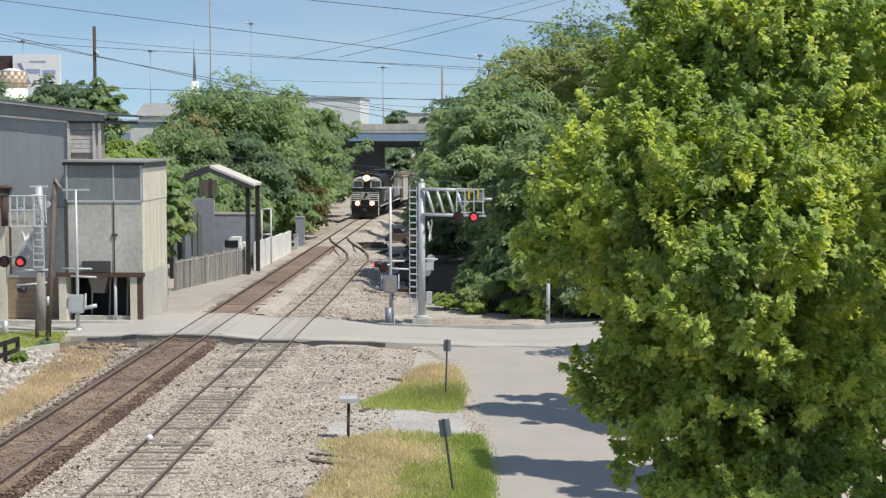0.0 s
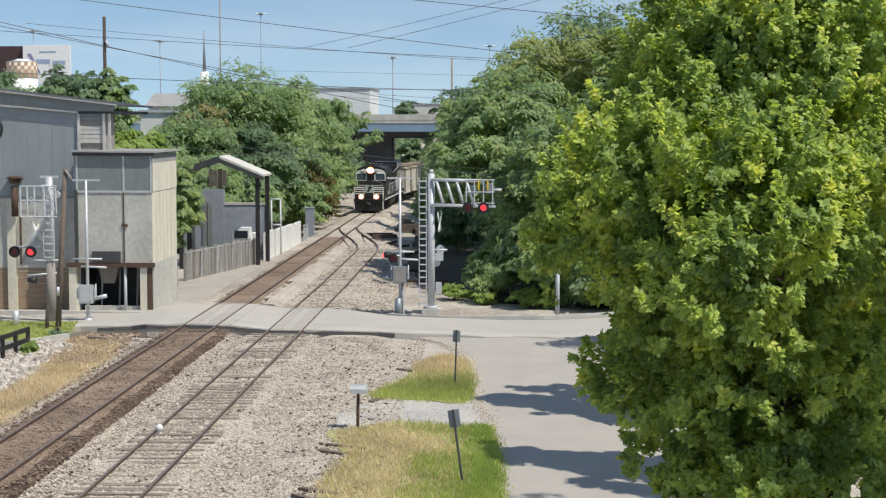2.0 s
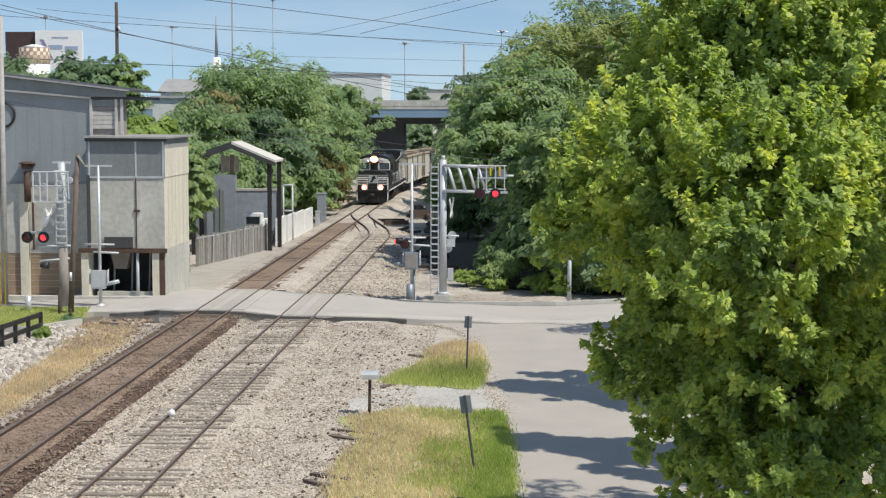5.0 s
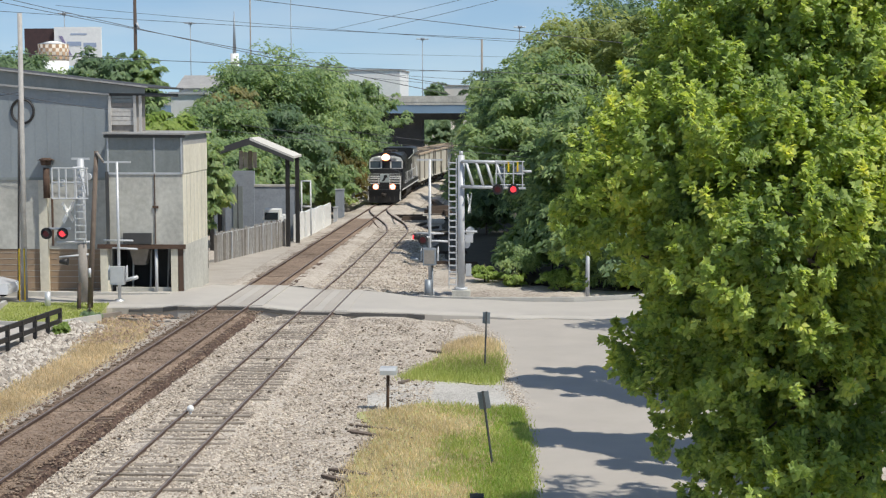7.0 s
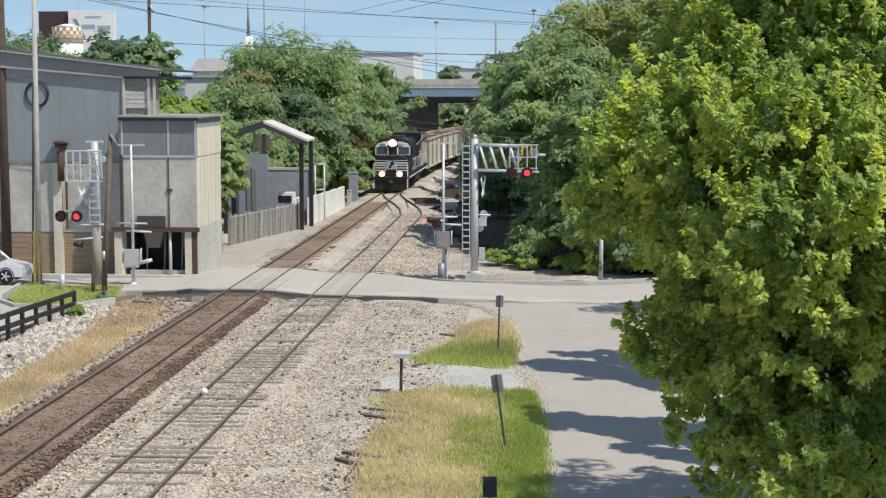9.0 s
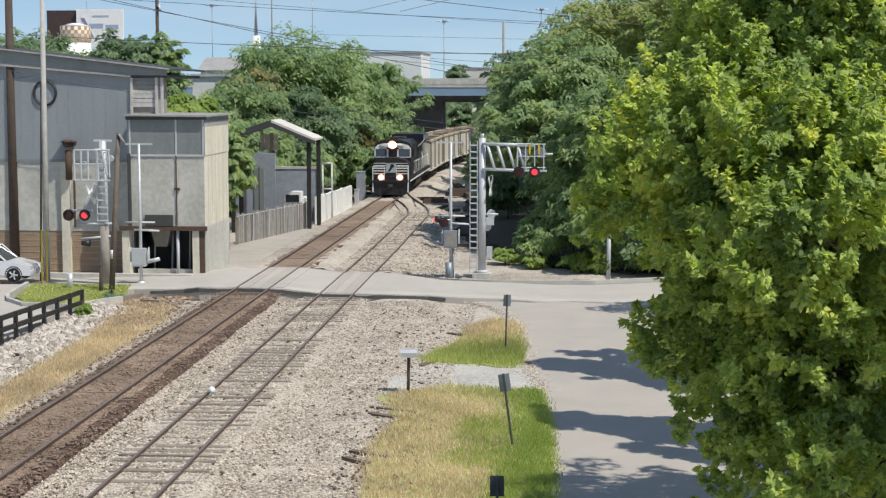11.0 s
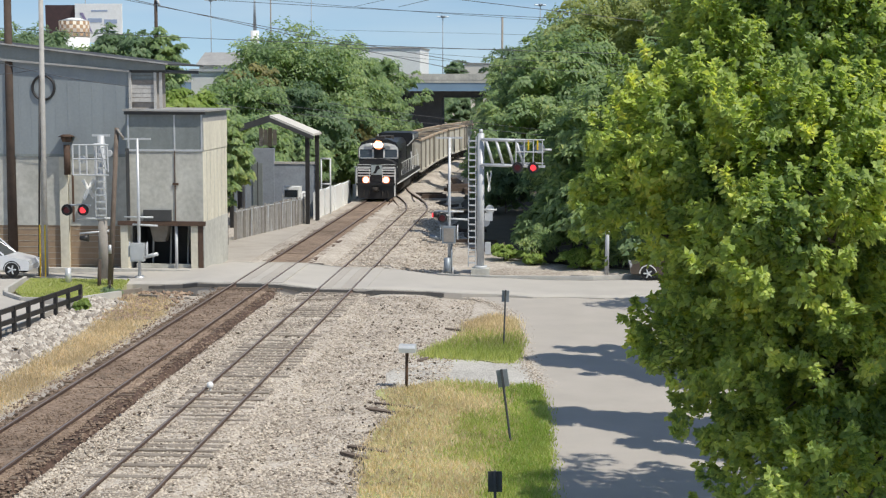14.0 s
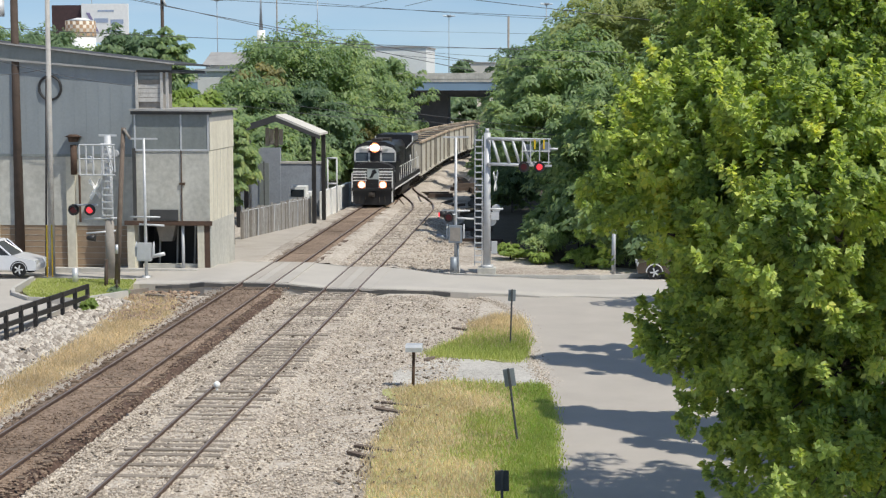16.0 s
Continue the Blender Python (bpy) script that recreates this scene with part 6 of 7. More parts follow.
def tree(name, label, seed, x, y, z0, lobes, leaves, clumps, per, size, spray, trunk=0.25, category="tree", sprigs=False):
    rng = np.random.default_rng(seed)
    t = thing(name, label, category, group="trees" if category == "tree" else "shrubs", at=pose(x, y, z0))
    lob = [(cx - x, cy - y, cz - z0, a, b, c) for cx, cy, cz, a, b, c in lobes]
    pts, out = on_lobes(rng, lob, clumps)
    pts += rng.normal(0, 1, pts.shape) * spray * 0.55
    pts[:, 2] = np.maximum(pts[:, 2], 0.15)
    reach = spray * rng.uniform(0.6, 1.3, clumps)
    if sprigs:
        pts += out * np.abs(rng.normal(0, 0.24, (clumps, 1)))
        v = sprig_cloud(rng, pts, reach, np.full(clumps, per), size, out)
    else:
        v = leaf_cloud(rng, pts, reach, np.full(clumps, per), size, lift=out)
    ob = new("crown", mesh_arrays("crown", v, leaves))
    ob.parent = t
    ob["kind"] = "stuff"
    if trunk:
        bm = B()
        mid = np.mean([l[:3] for l in lob], axis=0)
        top = Vector((mid[0] * 0.6, mid[1] * 0.6, max(mid[2], 1.0)))
        knee = Vector((top.x * 0.25, top.y * 0.25, top.z * 0.55))
        rod(bm, (0, 0, -0.5), knee, trunk, trunk * 0.72, n=10)
        rod(bm, knee, top, trunk * 0.72, trunk * 0.4, n=8)
        part("trunk", bm, M_BARK, t)
        for l in lob:
            bm = B()
            tip = Vector(l[:3])
            a = knee.lerp(top, rng.uniform(0.0, 0.8))
            bend = a.lerp(tip, 0.5) + Vector((0, 0, 0.15 * (tip - a).length))
            rod(bm, a, bend, trunk * 0.36, trunk * 0.24, n=6)
            rod(bm, bend, tip, trunk * 0.24, trunk * 0.08, n=6)
            for _ in range(5):
                e = tip + Vector(rng.normal(0, 0.28, 3) * l[3:])
                rod(bm, bend.lerp(tip, rng.uniform(0.2, 1)), e, trunk * 0.09, trunk * 0.03, n=5)
            part("limb", bm, M_BARK, t)
    return t


def roundish(rng, x, y, z0, h, w, n=6):
    """Lobes of an ordinary crown of height h and width w."""
    lobes = [(x, y, z0 + h * 0.62, w * 0.32, w * 0.32, h * 0.34)]
    for i in range(n):
        a = 2 * math.pi * i / n + rng.uniform(-0.4, 0.4)
        q = rng.uniform(0.22, 0.36)
        lobes.append((x + w * q * math.cos(a), y + w * q * math.sin(a), z0 + h * rng.uniform(0.3, 0.78), w * rng.uniform(0.16, 0.25), w * rng.uniform(0.16, 0.25), h * rng.uniform(0.13, 0.2)))
    return lobes


# the broad tree beside the camera
FORE = [(2.61, 26, 8.05, 1.55, 1.6, 1.4), (3.85, 24.2, 7.65, 1.75, 1.6, 1.6), (3.41, 26, 5.0, 1.5, 1.5, 1.5), (4.43, 25, 4.5, 2.0, 1.8, 2.0), (4.3, 28, 10.1, 1.9, 2.0, 1.8),
        (4.08, 23.2, 3.4, 0.8, 0.8, 0.7), (1.66, 26, 7.2, 0.95, 1.0, 0.8), (5.4, 27, 9.7, 2.0, 2.0, 2.2), (2.15, 26, 5.0, 0.78, 0.8, 0.5), (5.4, 25, 6.9, 1.6, 1.6, 2.0),
        (1.11, 26.5, 7.5, 0.62, 0.7, 0.6), (3.84, 25.5, 3.4, 0.8, 1.0, 0.9), (7.9, 28.0, 5.2, 1.8, 2.0, 2.4), (6.5, 26.5, 4.6, 1.3, 1.1, 2.2), (5.5, 24, 3.0, 1.6, 1.4, 1.3),
        (3.69, 26.5, 4.2, 1.2, 1.0, 1.6), (4.38, 26, 2.6, 1.5, 1.2, 1.4), (3.6, 27, 6.6, 1.7, 1.2, 1.8), (4.2, 26, 6.2, 1.8, 1.2, 1.6), (3.5, 27.5, 9.5, 1.3, 1.4, 1.3),
        (3.8, 27.2, 4.9, 1.5, 1.0, 1.6), (4.8, 27.4, 4.2, 1.5, 1.0, 1.6), (3.36, 26.3, 8.9, 1.3, 1.0, 1.0), (4.6, 26, 8.8, 1.5, 1.2, 1.2), (3.26, 28.5, 8.7, 1.8, 1.2, 1.8),
        (5.7, 26.9, 10.4, 1.5, 1.3, 1.1), (3.31, 24.6, 6.3, 1.25, 0.9, 1.2), (4.3, 23.8, 5.6, 1.2, 0.9, 1.0), (1.51, 26, 6.92, 0.75, 0.8, 0.36), (2.62, 26.3, 6.65, 0.6, 0.8, 0.38),
        (3.36, 22.9, 6.7, 0.9, 0.8, 0.8), (4.0, 22.7, 7.0, 1.0, 0.8, 0.9)]
tree("foreground_tree", "tall broad-leaved tree in bright green summer leaf", 11, 5.6, 27.5, -0.35, FORE, L_FORE, 6500, 56, 0.120, 0.28, trunk=0.32, sprigs=True)

# unseen tree added to shade the lower right of the broad tree
tree("lane_tree", "unseen leafy tree added for shade", 12, 10.6, 20, -0.35, [(8.9, 21.6, 9.2, 2.0, 2.0, 1.6), (10.8, 19.6, 8.4, 2.6, 2.6, 2.4)], L_FORE, 700, 60, 0.2, 0.5, trunk=0.3)
_r = random.Random(4)
# woods beside the far line
WOODS = [  # x, y, height, width, leaf
    (3.0, 93, 9.5, 7.0, L_MID), (3.2, 88, 10.5, 8, L_MID), (6.5, 86, 12, 9, L_MID), (10.5, 90, 14, 10, L_MID), (1.8, 100, 13, 8.5, L_MID), (-0.4, 106, 10.5, 7, L_MID),
    (5.5, 108, 16.5, 10, L_OLIVE), (0.6, 118, 14.5, 8.5, L_MID), (-1.0, 126, 12.5, 8, L_MID), (4.0, 124, 17, 10, L_MID), (-1.4, 140, 13.5, 8.5, L_DARK), (2.6, 142, 17.5, 10, L_MID),
    (-2.3, 156, 13.5, 8.5, L_MID), (2.0, 160, 17, 10, L_DARK), (-2.8, 174, 13.5, 8.5, L_MID), (-3.4, 192, 13.5, 8.5, L_DARK), (-3.8, 210, 13.5, 8.5, L_MID), (13, 104, 20, 12, L_MID), (9, 120, 20, 12, L_DARK),
    (15, 84, 15, 11, L_MID), (11.5, 63, 12, 7, L_MID), (8.3, 48.6, 16, 3.6, L_DARK), (8.0, 51.8, 14.5, 2.4, L_MID), (8.7, 39.7, 16, 3.2, L_MID), (9.8, 36.6, 14, 1.8, L_DARK), (9.0, 32.0, 15.4, 6.2, L_DARK), (19, 96, 20, 13, L_DARK), (4, 224, 16, 12, L_DARK)]
for i, (x, y, h, w, lf) in enumerate(WOODS):
    big = 0.33 if y > 75 else 0.24
    tree("woodland_tree", "dense green tree in the wood beside the line" if lf is L_MID else "dark green tree in the wood beside the line", 100 + i, x, y, -0.4,
         roundish(_r, x, y, -0.4, h, w, 8), lf, 230 if y > 75 else 150, 74, big, w * 0.115, trunk=0.22)
tree("overhanging_tree", "broad tree overhanging the shady edge of the line", 190, 0.8, 96, -0.4, [(-0.8, 95, 6.2, 3.2, 3.6, 2.0), (0.4, 98, 8.6, 3.4, 3.6, 2.6), (1.8, 92, 5.6, 2.8, 3.0, 2.2), (-1.6, 101, 6.6, 2.6, 3, 1.9), (0.6, 90, 4.6, 2.0, 2.2, 1.4)], L_MID, 520, 74, 0.30, 0.8, trunk=0.25)
# trees on the other side, under the bridge's approach
for i, (x, y, h, w, lf) in enumerate([(-24.5, 150, 15.5, 14, L_MID), (-28.0, 152, 13.5, 9, L_MID), (-20.5, 158, 13.5, 9, L_MID), (-20.8, 170, 12, 8.5, L_MID), (-22, 134, 9.5, 9, L_DARK), (-27, 130, 10, 9, L_MID), (-33, 128, 9, 9, L_MID),
                                      (-18.6, 142, 8.0, 6.5, L_MID), (-37, 148, 7.5, 8, L_MID), (-23.5, 186, 12.5, 9, L_DARK), (-26, 206, 13, 10, L_DARK), (-27, 175, 15, 12, L_MID), (-42, 130, 9, 10, L_DARK), (-25.5, 108, 7.5, 6, L_MID), (-22.0, 116, 6.0, 5, L_MID), (-18.9, 88.5, 7.6, 3.2, L_MID), (-46, 135, 14.8, 10, L_DARK), (-40.5, 138, 14.2, 8, L_MID), (-37.0, 135, 14.0, 5, L_DARK), (-51.5, 140, 14.5, 8, L_MID), (-56, 142, 14, 8, L_DARK), (-26, 118, 6, 7, L_MID), (-23, 122, 7, 7, L_MID), (-29.5, 120, 7, 7, L_DARK), (-19.6, 122, 5, 4.2, L_MID), (-58, 190, 13, 12, L_DARK)]):
    tree("trackside_tree", "full green tree beyond the canopy and fence", 200 + i, x, y, -0.4, roundish(_r, x, y, -0.4, h, w, 9), lf, 300, 74, 0.34, w * 0.105, trunk=0.25)


# shrubs that close the woods down to the ground, and far trees through the bridge
for i, (x, y, h, w, lf) in enumerate([(2.5, 82.5, 3.4, 4.5, L_MID), (5.5, 81, 4.0, 5, L_DARK), (1.2, 89, 4.0, 4.0, L_DARK), (9.5, 81.5, 5, 6, L_MID), (-3.4, 114, 3.5, 4, L_DARK), (-4.4, 128, 3.5, 4.5, L_MID), (-5.4, 146, 4, 5, L_MID),
                                      (-6.0, 165, 5, 5, L_DARK), (-6.8, 185, 5, 5, L_MID), (-17.4, 133, 4.5, 4, L_MID), (-17.8, 140, 5.5, 5, L_YEL), (-18.2, 148, 6.5, 6, L_MID), (-18.4, 156, 7, 6, L_MID), (-18.6, 166, 7, 6, L_DARK), (-19.0, 178, 7, 6, L_MID), (-20.5, 128, 5, 5, L_DARK), (-21.5, 200, 7, 6, L_DARK),
                                      (-2.6, 84.6, 0.7, 1.5, L_WEED), (-0.9, 82.6, 0.5, 1.2, L_WEED), (0.0, 87, 3.2, 3.6, L_MID), (-0.6, 83.5, 1.8, 2.4, L_MID), (1.5, 81.2, 0.8, 2.0, L_WEED), (4.2, 81, 1.2, 2.4, L_MID), (-19.15, 61.8, 0.75, 0.6, L_WEED), (-19.3, 66.4, 0.6, 0.9, L_DARK)]):
    tree("shrub", "leafy green shrub at the edge of the wood" if h > 2 else "low patch of pale green weeds", 300 + i, x, y, -0.4, roundish(_r, x, y, -0.4, h * 1.05, w, 6), lf, 130 if h > 2 else 60, 55, 0.34 if h > 2 else 0.16, w * 0.15, trunk=0.06, category="shrub")
for i, (x, y, h, w) in enumerate([(-30, 275, 12, 14), (7, 285, 13, 12), (-22.5, 290, 9, 10), (-21, 300, 7, 8), (-20.5, 330, 14.5, 6), (-9.0, 325, 14, 5), (-40, 330, 18, 9), (8, 280, 16, 16), (-52, 300, 15, 18), (-22, 262, 7, 9), (-28, 256, 7.5, 10), (-15.2, 262, 7, 4.2), (5, 262, 8, 9), (-20.5, 275, 6.5, 5), (-22, 282, 5.5, 6)]):
    tree("distant_tree", "distant hazy green tree on the skyline", 400 + i, x, y, 0, roundish(_r, x, y, 0, h, w, 6), L_DARK, 130, 36, 0.66, w * 0.12, trunk=0.25)
# a second row that closes the gaps behind the warehouse and by the bridge
_r2 = random.Random(21)
for i, (x, y, h, w, lf) in enumerate([(-36, 132, 15, 8, L_DARK), (-43, 133, 14.5, 8, L_DARK), (-33.2, 130, 14.5, 5, L_MID), (-19.5, 178, 12.5, 8, L_MID), (-26.4, 140.0, 11.5, 5.5, L_BROWN), (-22.2, 92.5, 9.6, 4.6, L_WEED)]):
    tree("trackside_tree", "full green tree beyond the canopy and fence" if lf is not L_BROWN else "slim tree with leaves turning brown", 450 + i, x, y, -0.4, roundish(_r2, x, y, -0.4, h, w, 9), lf, 300, 58, 0.42, w * 0.105, trunk=0.25)
tree("distant_tree", "distant hazy green tree on the skyline", 460, -14.0, 341, 0, roundish(_r2, -14.0, 341, 0, 11.5, 8, 6), L_DARK, 130, 36, 0.66, 0.9, trunk=0.25)


# ---- ties, stones, grass and other small things ----
def ties():
    """Weathered ties, each a piece of its track."""
    rng = random.Random(8)
    metas = []
    for k in range(5):
        bm = B()
        box(bm, -1.3, 1.3, -0.115, 0.115, -0.16, 0.0)
        for v in bm.verts:
            v.co += Vector((rng.uniform(-0.07, 0.07), rng.uniform(-0.02, 0.02), rng.uniform(-0.015, 0.01)))
        metas.append(finish(bm, "tie", M_TIE))
    brown = []
    for me in metas:
        me = me.copy()
        me.materials[0] = M_TIEBROWN
        brown.append(me)
    y = 26.0
    n = 0
    while y < 113:
        if not 68.6 < y < 77.8:
            ob = new("tie", metas[rng.randrange(5)])
            ob.parent = side_track
            ob.matrix_world = pose(lead(y) + rng.uniform(-0.06, 0.06), y, track_z(y) - (0.082 if y < 70 else 0.107) + rng.uniform(-0.035, 0.02), 0, 0, rng.uniform(-1.5, 1.5))
        y += 0.535 + rng.uniform(-0.02, 0.02)
    y = 26.0
    while y < 112:
        if not 68.6 < y < 77.8:
            ob = new("tie", brown[rng.randrange(5)])
            ob.parent = main_track
            ob.matrix_world = pose(MAIN_X + rng.uniform(-0.04, 0.04), y, MAIN_Z - 0.112 + rng.uniform(-0.035, 0.012), 0, 0, rng.uniform(-1, 1))
        y += 0.535


ties()


def scatter(name, label, category, material, seed, spots, size, squash=0.6, facets=None):
    """Loose stones or clods as one stuff mesh."""
    rng = np.random.default_rng(seed)
    base = np.array([(1, 0, 0), (-1, 0, 0), (0, 1, 0), (0, -1, 0), (0, 0, 1), (0, 0, -1)], float)
    tri = np.array([(4, 0, 2), (4, 2, 1), (4, 1, 3), (4, 3, 0), (5, 2, 0), (5, 1, 2), (5, 3, 1), (5, 0, 3)])
    n = len(spots)
    v = base[None] * rng.uniform(0.6, 1.3, (n, 6, 1)) + rng.normal(0, 0.18, (n, 6, 3))
    v[..., 2] *= squash
    a = rng.uniform(0, 6.28, n)
    c, s = np.cos(a)[:, None], np.sin(a)[:, None]
    v = np.stack([v[..., 0] * c - v[..., 1] * s, v[..., 0] * s + v[..., 1] * c, v[..., 2]], -1)
    v *= (size * rng.uniform(0.5, 1.6, n))[:, None, None]
    v += np.asarray(spots)[:, None, :]
    me = bpy.data.meshes.new(name)
    me.from_pydata(v.reshape(-1, 3).tolist(), [], (tri[None] + 6 * np.arange(n)[:, None, None]).reshape(-1, 3).tolist())
    me.materials.append(material)
    return tagged(new(name, me), label, category, kind="stuff")


_rng = np.random.default_rng(5)


def spots_in(n, x0, x1, y0, y1, z, bias=1.6):
    """Random places, thicker towards the near end."""
    x = _rng.uniform(x0, x1, n)
    y = y0 + (y1 - y0) * _rng.uniform(0, 1, n) ** bias
    return [(a, b, z(a, b)) for a, b in zip(x, y)]


M_STONES = mat("loose_ballast", (0.63, 0.552, 0.46), (0.24, 0.20, 0.16), rough=0.95, scale=0.6, fine=6, bump=0.2, island=0.8, spread=0.9)
scatter("loose_ballast", "loose pale ballast stones", "gravel", M_STONES, 21, spots_in(30000, -8.4, -3.3, 30, 68, lambda a, b: max(relief(a, b) + 0.01, -0.11 - max(0, (a + 8.22)) * 0.32)) + spots_in(15000, -11.2, -8.2, 30, 68, lambda a, b: -0.105) + spots_in(12000, -12.5, -11.0, 30, 68, lambda a, b: max(-0.075 - max(0, a + 11.95) * 0.33, -0.1 - max(0, -11.22 - a) * 0.32)), 0.036)
edge = [(0.0, 42), (-0.2, 48.7), (-1.0, 56), (-1.2, 60), (-1.5, 64), (-2.4, 67), (-4.2, 70)]
strewn = []
for _ in range(3800):
    b = float(_rng.uniform(48, 69.4))
    strewn.append((float(np.interp(b, [q[1] for q in edge], [q[0] for q in edge]) + _rng.normal(-0.08, 0.2)), b, -0.325))
scatter("loose_ballast", "loose grey ballast stones beyond the crossing", "gravel", M_STONES, 27, spots_in(6500, -12.3, -5.6, 78.5, 118, lambda a, b: max(relief(a, b) + 0.02, track_z(b) - 0.1 - max(0, abs(a - lead(b)) - 1.5) * 0.32), 1.2), 0.05)
scatter("lane_edge_gravel", "small gravel strewn along the edge of the lane", "gravel", M_STONES, 26, strewn, 0.03)
scatter("riprap", "heap of pale broken rock on the bank", "rocks", M_ROCK, 22, spots_in(2600, -19.6, -17.6, 44, 65, lambda a, b: -0.28 + 0.30 * max(0, min(1, (-17.6 - a) / 1.8)), 1.0), 0.14)
scatter("rusty_clods", "dark rusty stones beside the main rails", "gravel", M_MAIN, 23, spots_in(6000, -15.3, -11.9, 30, 68, lambda a, b: MAIN_Z - 0.1), 0.04)


def blades(name, label, seed, outline, n, height, material, z, keep=None, fringe=0.35):
    """Grass as many single blades within an outline, thinning at its edge."""
    rng = np.random.default_rng(seed)
    pts = np.array(outline)
    lo, hi = pts.min(0) - fringe, pts.max(0) + fringe
    spots = []
    while len(spots) < n:
        x, y = rng.uniform(lo[0], hi[0]), rng.uniform(lo[1], hi[1])
        inside = False
        j = len(pts) - 1
        for i in range(len(pts)):
            if (pts[i, 1] > y) != (pts[j, 1] > y) and x < (pts[j, 0] - pts[i, 0]) * (y - pts[i, 1]) / (pts[j, 1] - pts[i, 1]) + pts[i, 0]:
                inside = not inside
            j = i
        if not inside:
            continue
        if keep and not keep(x, y, rng):
            continue
        spots.append((x + rng.normal(0, fringe * 0.4), y + rng.normal(0, fringe * 0.8)))
    p = np.array(spots)
    p = np.column_stack([p, np.full(len(p), z)])
    h = height * rng.uniform(0.4, 1.5, n)[:, None]
    lean = np.column_stack([rng.normal(0, 0.35, (n, 2)), np.ones(n)])
    a = rng.uniform(0, 6.28, n)
    side = np.column_stack([np.cos(a), np.sin(a), np.zeros(n)]) * 0.018
    v = np.stack([p - side, p + side, p + lean * h], 1)
    return tagged(new(name, mesh_arrays(name, v, material)), label, "grass", kind="stuff")


NEAR = [(-5.2, 47.6), (-3.4, 49.0), (-0.4, 48.3), (-0.1, 44), (0.0, 38), (0.05, 27), (-4.6, 27), (-4.3, 34), (-4.9, 40), (-4.5, 44)]
FAR = [(-4.6, 53.6), (-1.2, 52.8), (-1.1, 57), (-1.35, 62), (-2.4, 63.5), (-3.4, 61), (-3.4, 57.5)]


def dryness(x, y):
    return noise.noise((x * 0.5, y * 0.25, 31)) + (-0.6 if x > -0.9 else -0.05 + (-0.9 - x) * 0.34) + (0.6 if y < 38.5 and x < -1.3 else 0)


blades("grass", "short green roadside grass", 31, NEAR, 30000, 0.12, L_GRASS, -0.3, lambda x, y, r: dryness(x, y) < r.uniform(-0.3, 0.6))
blades("straw_grass", "dry straw-coloured roadside grass", 32, NEAR, 24000, 0.11, L_STRAW, -0.3, lambda x, y, r: dryness(x, y) > r.uniform(-0.2, 0.7))
blades("grass", "lush green grass along the edge of the lane", 37, NEAR, 5500, 0.13, L_LUSH, -0.3, lambda x, y, r: x > r.uniform(-1.8, -0.7), fringe=0.15)
blades("grass", "rough green grass beside the lane", 33, FAR, 9000, 0.18, L_GRASS, -0.3, lambda x, y, r: y < 57.5 + r.uniform(-2, 2))
blades("straw_grass", "dry grass tuft beside the lane", 34, FAR, 6000, 0.17, L_STRAW, -0.3, lambda x, y, r: y > 56.0 + r.uniform(-2, 2))
DRY = [(-16.0, 38), (-15.9, 45), (-15.8, 55), (-15.9, 62), (-16.6, 66), (-18.2, 67.4), (-19.0, 66), (-17.6, 58), (-17.4, 50), (-17.2, 42), (-17.6, 34)]
blades("straw_grass", "dry straw-coloured grass on the bank", 35, DRY, 24000, 0.12, L_STRAW, -0.2, fringe=0.5)
LAWN = [(-22.5, 64.2), (-19.8, 64.0), (-18.9, 66.5), (-19.6, 70.6), (-24.3, 70.6), (-23.6, 66.6)]
blades("lawn_grass", "short mown corner lawn", 36, LAWN, 9000, 0.07, L_GRASS, 0.09, fringe=0.05)


def timber(x, y, turn, L, label="old dark timber lying in the gravel", w=0.2, z=-0.3, m=M_TIE):
    t = thing("timber", label, "timber", group="old timbers", at=pose(x, y, z, 0, 0, turn))
    bm = B()
    box(bm, -L / 2, L / 2, -w / 2, w / 2, 0, w * 0.8)
    for v in bm.verts:
        v.co += Vector((random.uniform(-0.08, 0.08), random.uniform(-0.03, 0.03), 0))
    part("beam", bm, m, t, bevel=0.01)


for x, y, a, L in ((-4.6, 45.2, -28, 1.4), (-4.9, 44.4, -35, 1.1), (-4.7, 39.6, -30, 1.2), (-5.0, 38.9, -42, 0.9), (-3.6, 59.5, -35, 1.2), (-4.4, 52.9, 70, 0.7)):
    timber(x, y, a, L, "rotten dark timber half sunk in the gravel", w=0.17, z=-0.40, m=M_OLDPOLE)
timber(-18.9, 67.3, 55, 1.7, z=-0.1)
timber(-17.6, 66.6, -20, 1.0, z=-0.2)
for x, y, a, L in ((-8.9, 122, 80, 4.0), (-8.2, 118.5, 60, 3.5), (-9.0, 119.5, 85, 3.0), (-6.6, 113, 75, 3), (-5.4, 99.5, 4, 2.4), (-4.6, 92.8, -8, 2.6), (-3.4, 88.2, 6, 2.4)):
    timber(x, y, a, L, "dark creosoted ties lying beside the turnout", w=0.24, z=-0.3, m=M_DARKWOOD)

def dirt_heap(x, y, rx, ry, h):
    bm = B()
    n = 16
    g = [[bm.verts.new((x + rx * (2 * i / n - 1), y + ry * (2 * j / n - 1), -0.5 + h * max(0, 1 - (2 * i / n - 1) ** 2 - (2 * j / n - 1) ** 2) * (1 + 0.5 * noise.noise((i * 0.4, j * 0.4, 6))))) for i in range(n + 1)] for j in range(n + 1)]
    for j in range(n):
        for i in range(n):
            bm.faces.new((g[j][i], g[j][i + 1], g[j + 1][i + 1], g[j + 1][i])).smooth = True
    tagged(part("dirt_heap", bm, M_SOIL), "heap of tan dirt and gravel beyond the turnout", "dirt heap")


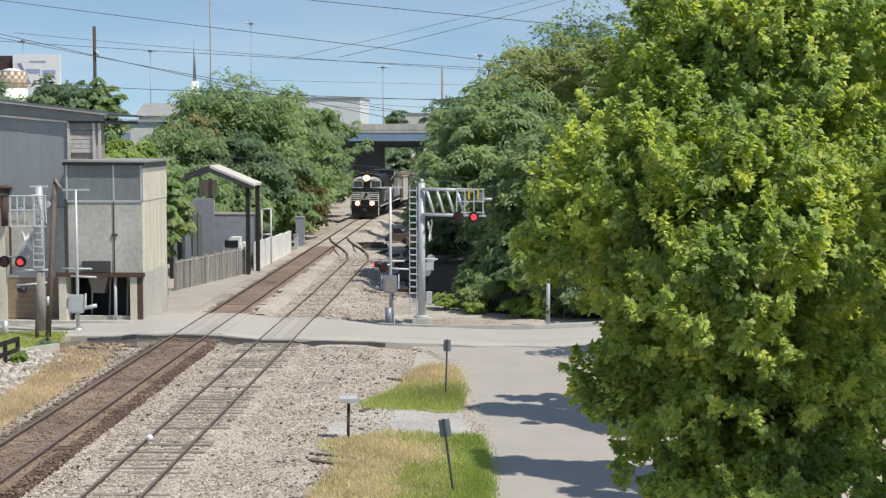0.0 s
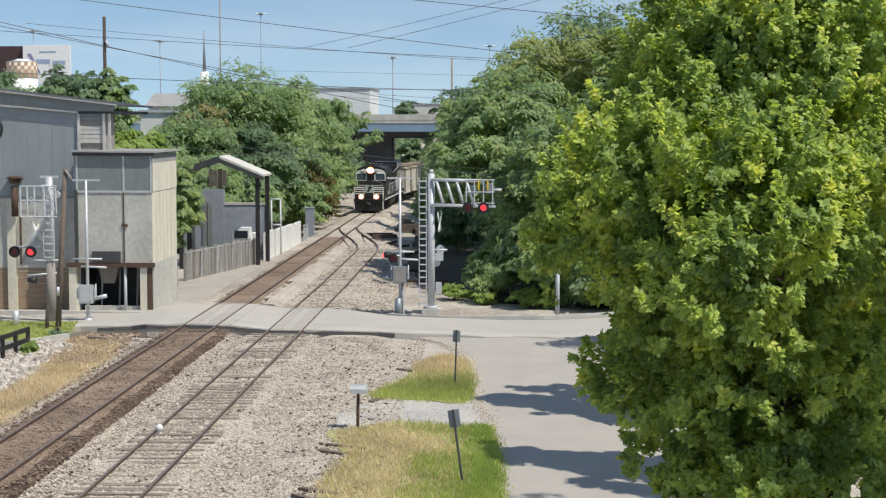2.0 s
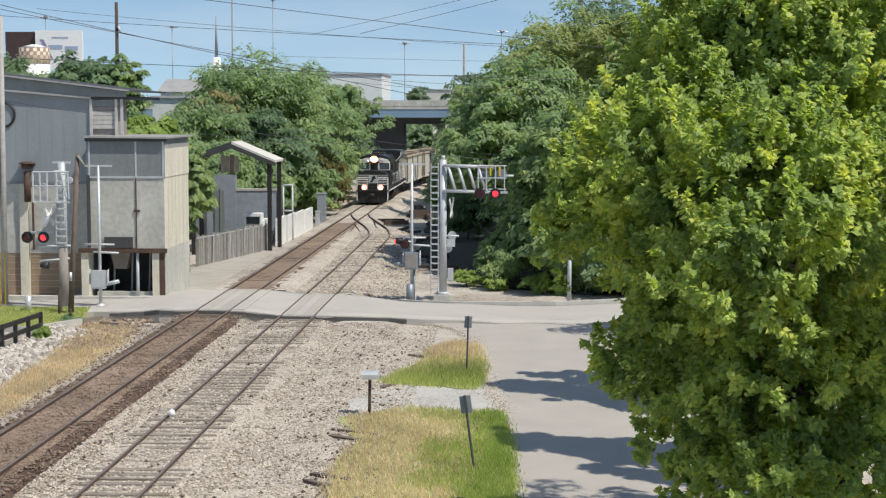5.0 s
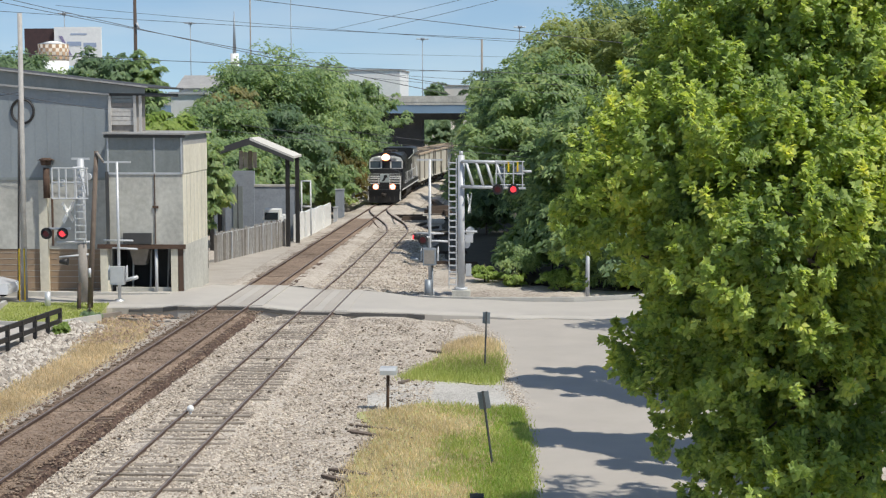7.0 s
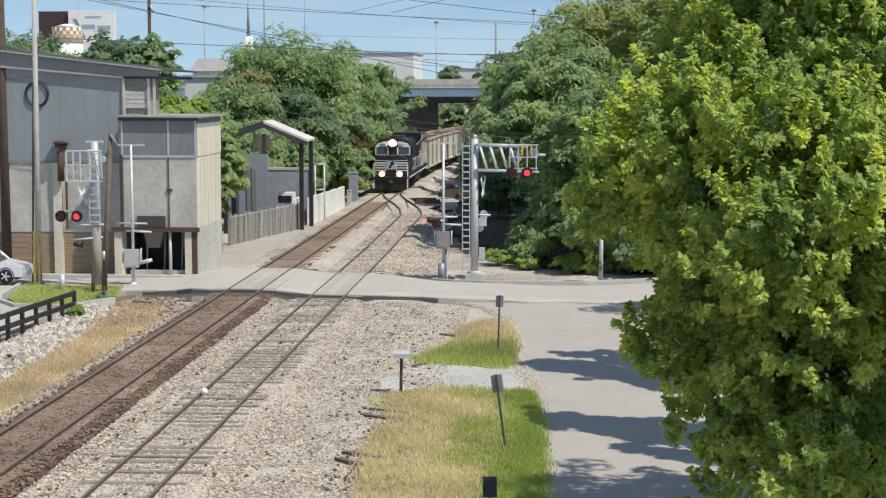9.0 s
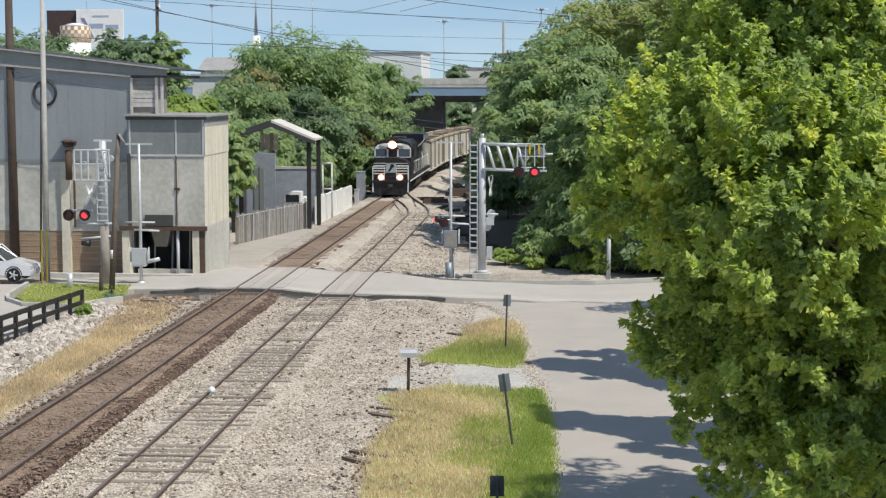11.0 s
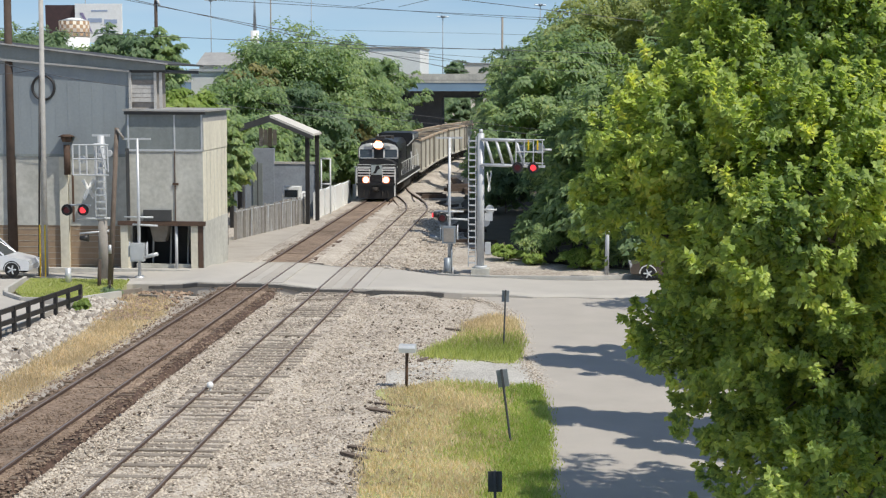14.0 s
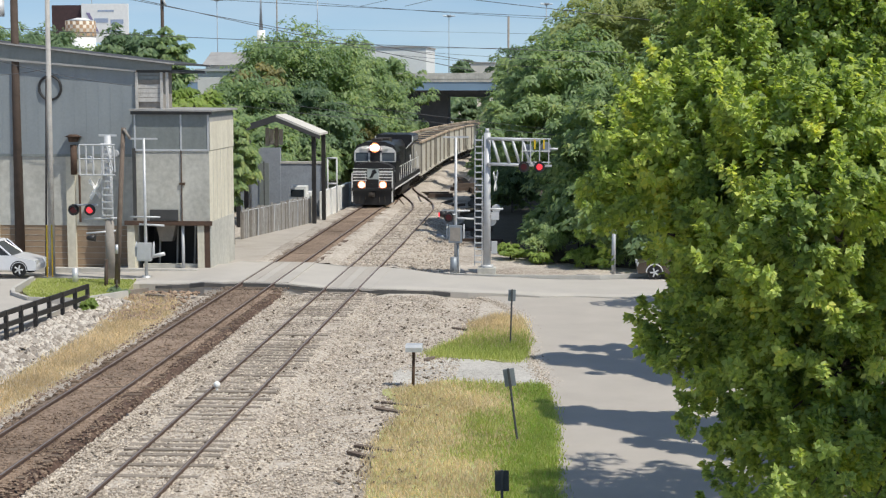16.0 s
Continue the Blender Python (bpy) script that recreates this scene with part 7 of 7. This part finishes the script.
dirt_heap(-6.6, 147, 2.2, 8.5, 1.5)
for k in range(4):
    timber(-9.3 + 0.58 * k, 149.5 - 4.2 * k, -82, 4.3, "long row of dark beams beside the heap", w=0.55, z=-0.4, m=M_DARKWOOD)
for x, y, a, L, z in ((-8.4, 137.35, 28, 2.3, -0.3), (-8.2, 136.85, 30, 2.2, -0.3), (-8.3, 137.1, 29, 2.1, 0.03), (-10.4, 130.5, 8, 2.3, -0.3), (-9.8, 128.6, 14, 2.0, -0.3)):
    timber(x, y, a, L, "dark creosoted ties stacked beside the turnout", w=0.42, z=z, m=M_DARKWOOD)
scatter("dirt_crumbs", "dark dirt and bark crumbs in the gravel", "debris", mat("dark_crumbs", (0.16, 0.12, 0.09), (0.07, 0.055, 0.04), rough=0.95, island=0.6), 24,
        spots_in(420, -8.0, -3.6, 30, 66, lambda a, b: relief(a, b) + 0.03, 1.0) + spots_in(160, -5.4, -3.4, 36, 47, lambda a, b: relief(a, b) + 0.04) + spots_in(300, -12.2, -8, 30, 66, lambda a, b: -0.09), 0.05)
scatter("bank_dirt", "brown clods on the bank by the crossing", "debris", mat("brown_clods", (0.36, 0.26, 0.18), (0.2, 0.14, 0.1), rough=0.95, island=0.6), 25,
        spots_in(500, -19.0, -16.0, 60, 68.4, lambda a, b: -0.15, 1.0), 0.1)


CAR_WAY = ((0, 60.0), (8, 22.0), (9.2, 14.0), (10.3, 5.6), (11.3, 1.05), (11.7, 0.42), (12.1, 0.08), (12.5, 0.0), (16, 0.0))


def motions():
    walk(loco, train_rows(0.0, 4.0, 18.2))
    for i, c in enumerate(cars):
        walk(c, train_rows(22.6 + i * 16.5, 2.3, 13.9))
    # wheels roll with the train: one turn of the tread for its girth
    for vehicle in [loco] + cars:
        for frame_part in vehicle.children:
            for w in frame_part.children:
                if w.name.startswith("wheelset"):
                    p = w.location.copy()
                    walk(w, [(k * 0.2, Matrix.Translation(p) @ Matrix.Rotation(3.235 * k * 0.2 / p.z, 4, "X")) for k in range(81)])
    # the car rolls up from the right and stops, its wheels turning with it
    walk(waiting_car, [(t, pose(5.9 + d, 75.9 + d * 0.3, -0.24, 0, 0, 180)) for t, d in CAR_WAY])
    for w in waiting_car.children:
        if w.name.startswith("wheel"):
            p = w.location.copy()
            rows, t = [], 0.0
            while t <= 16.01:
                d = float(np.interp(t, [a for a, _ in CAR_WAY], [b for _, b in CAR_WAY]))
                rows.append((t, Matrix.Translation(p) @ Matrix.Rotation(-d / 0.34, 4, "Y")))
                t += 0.1
            walk(w, rows)


motions()
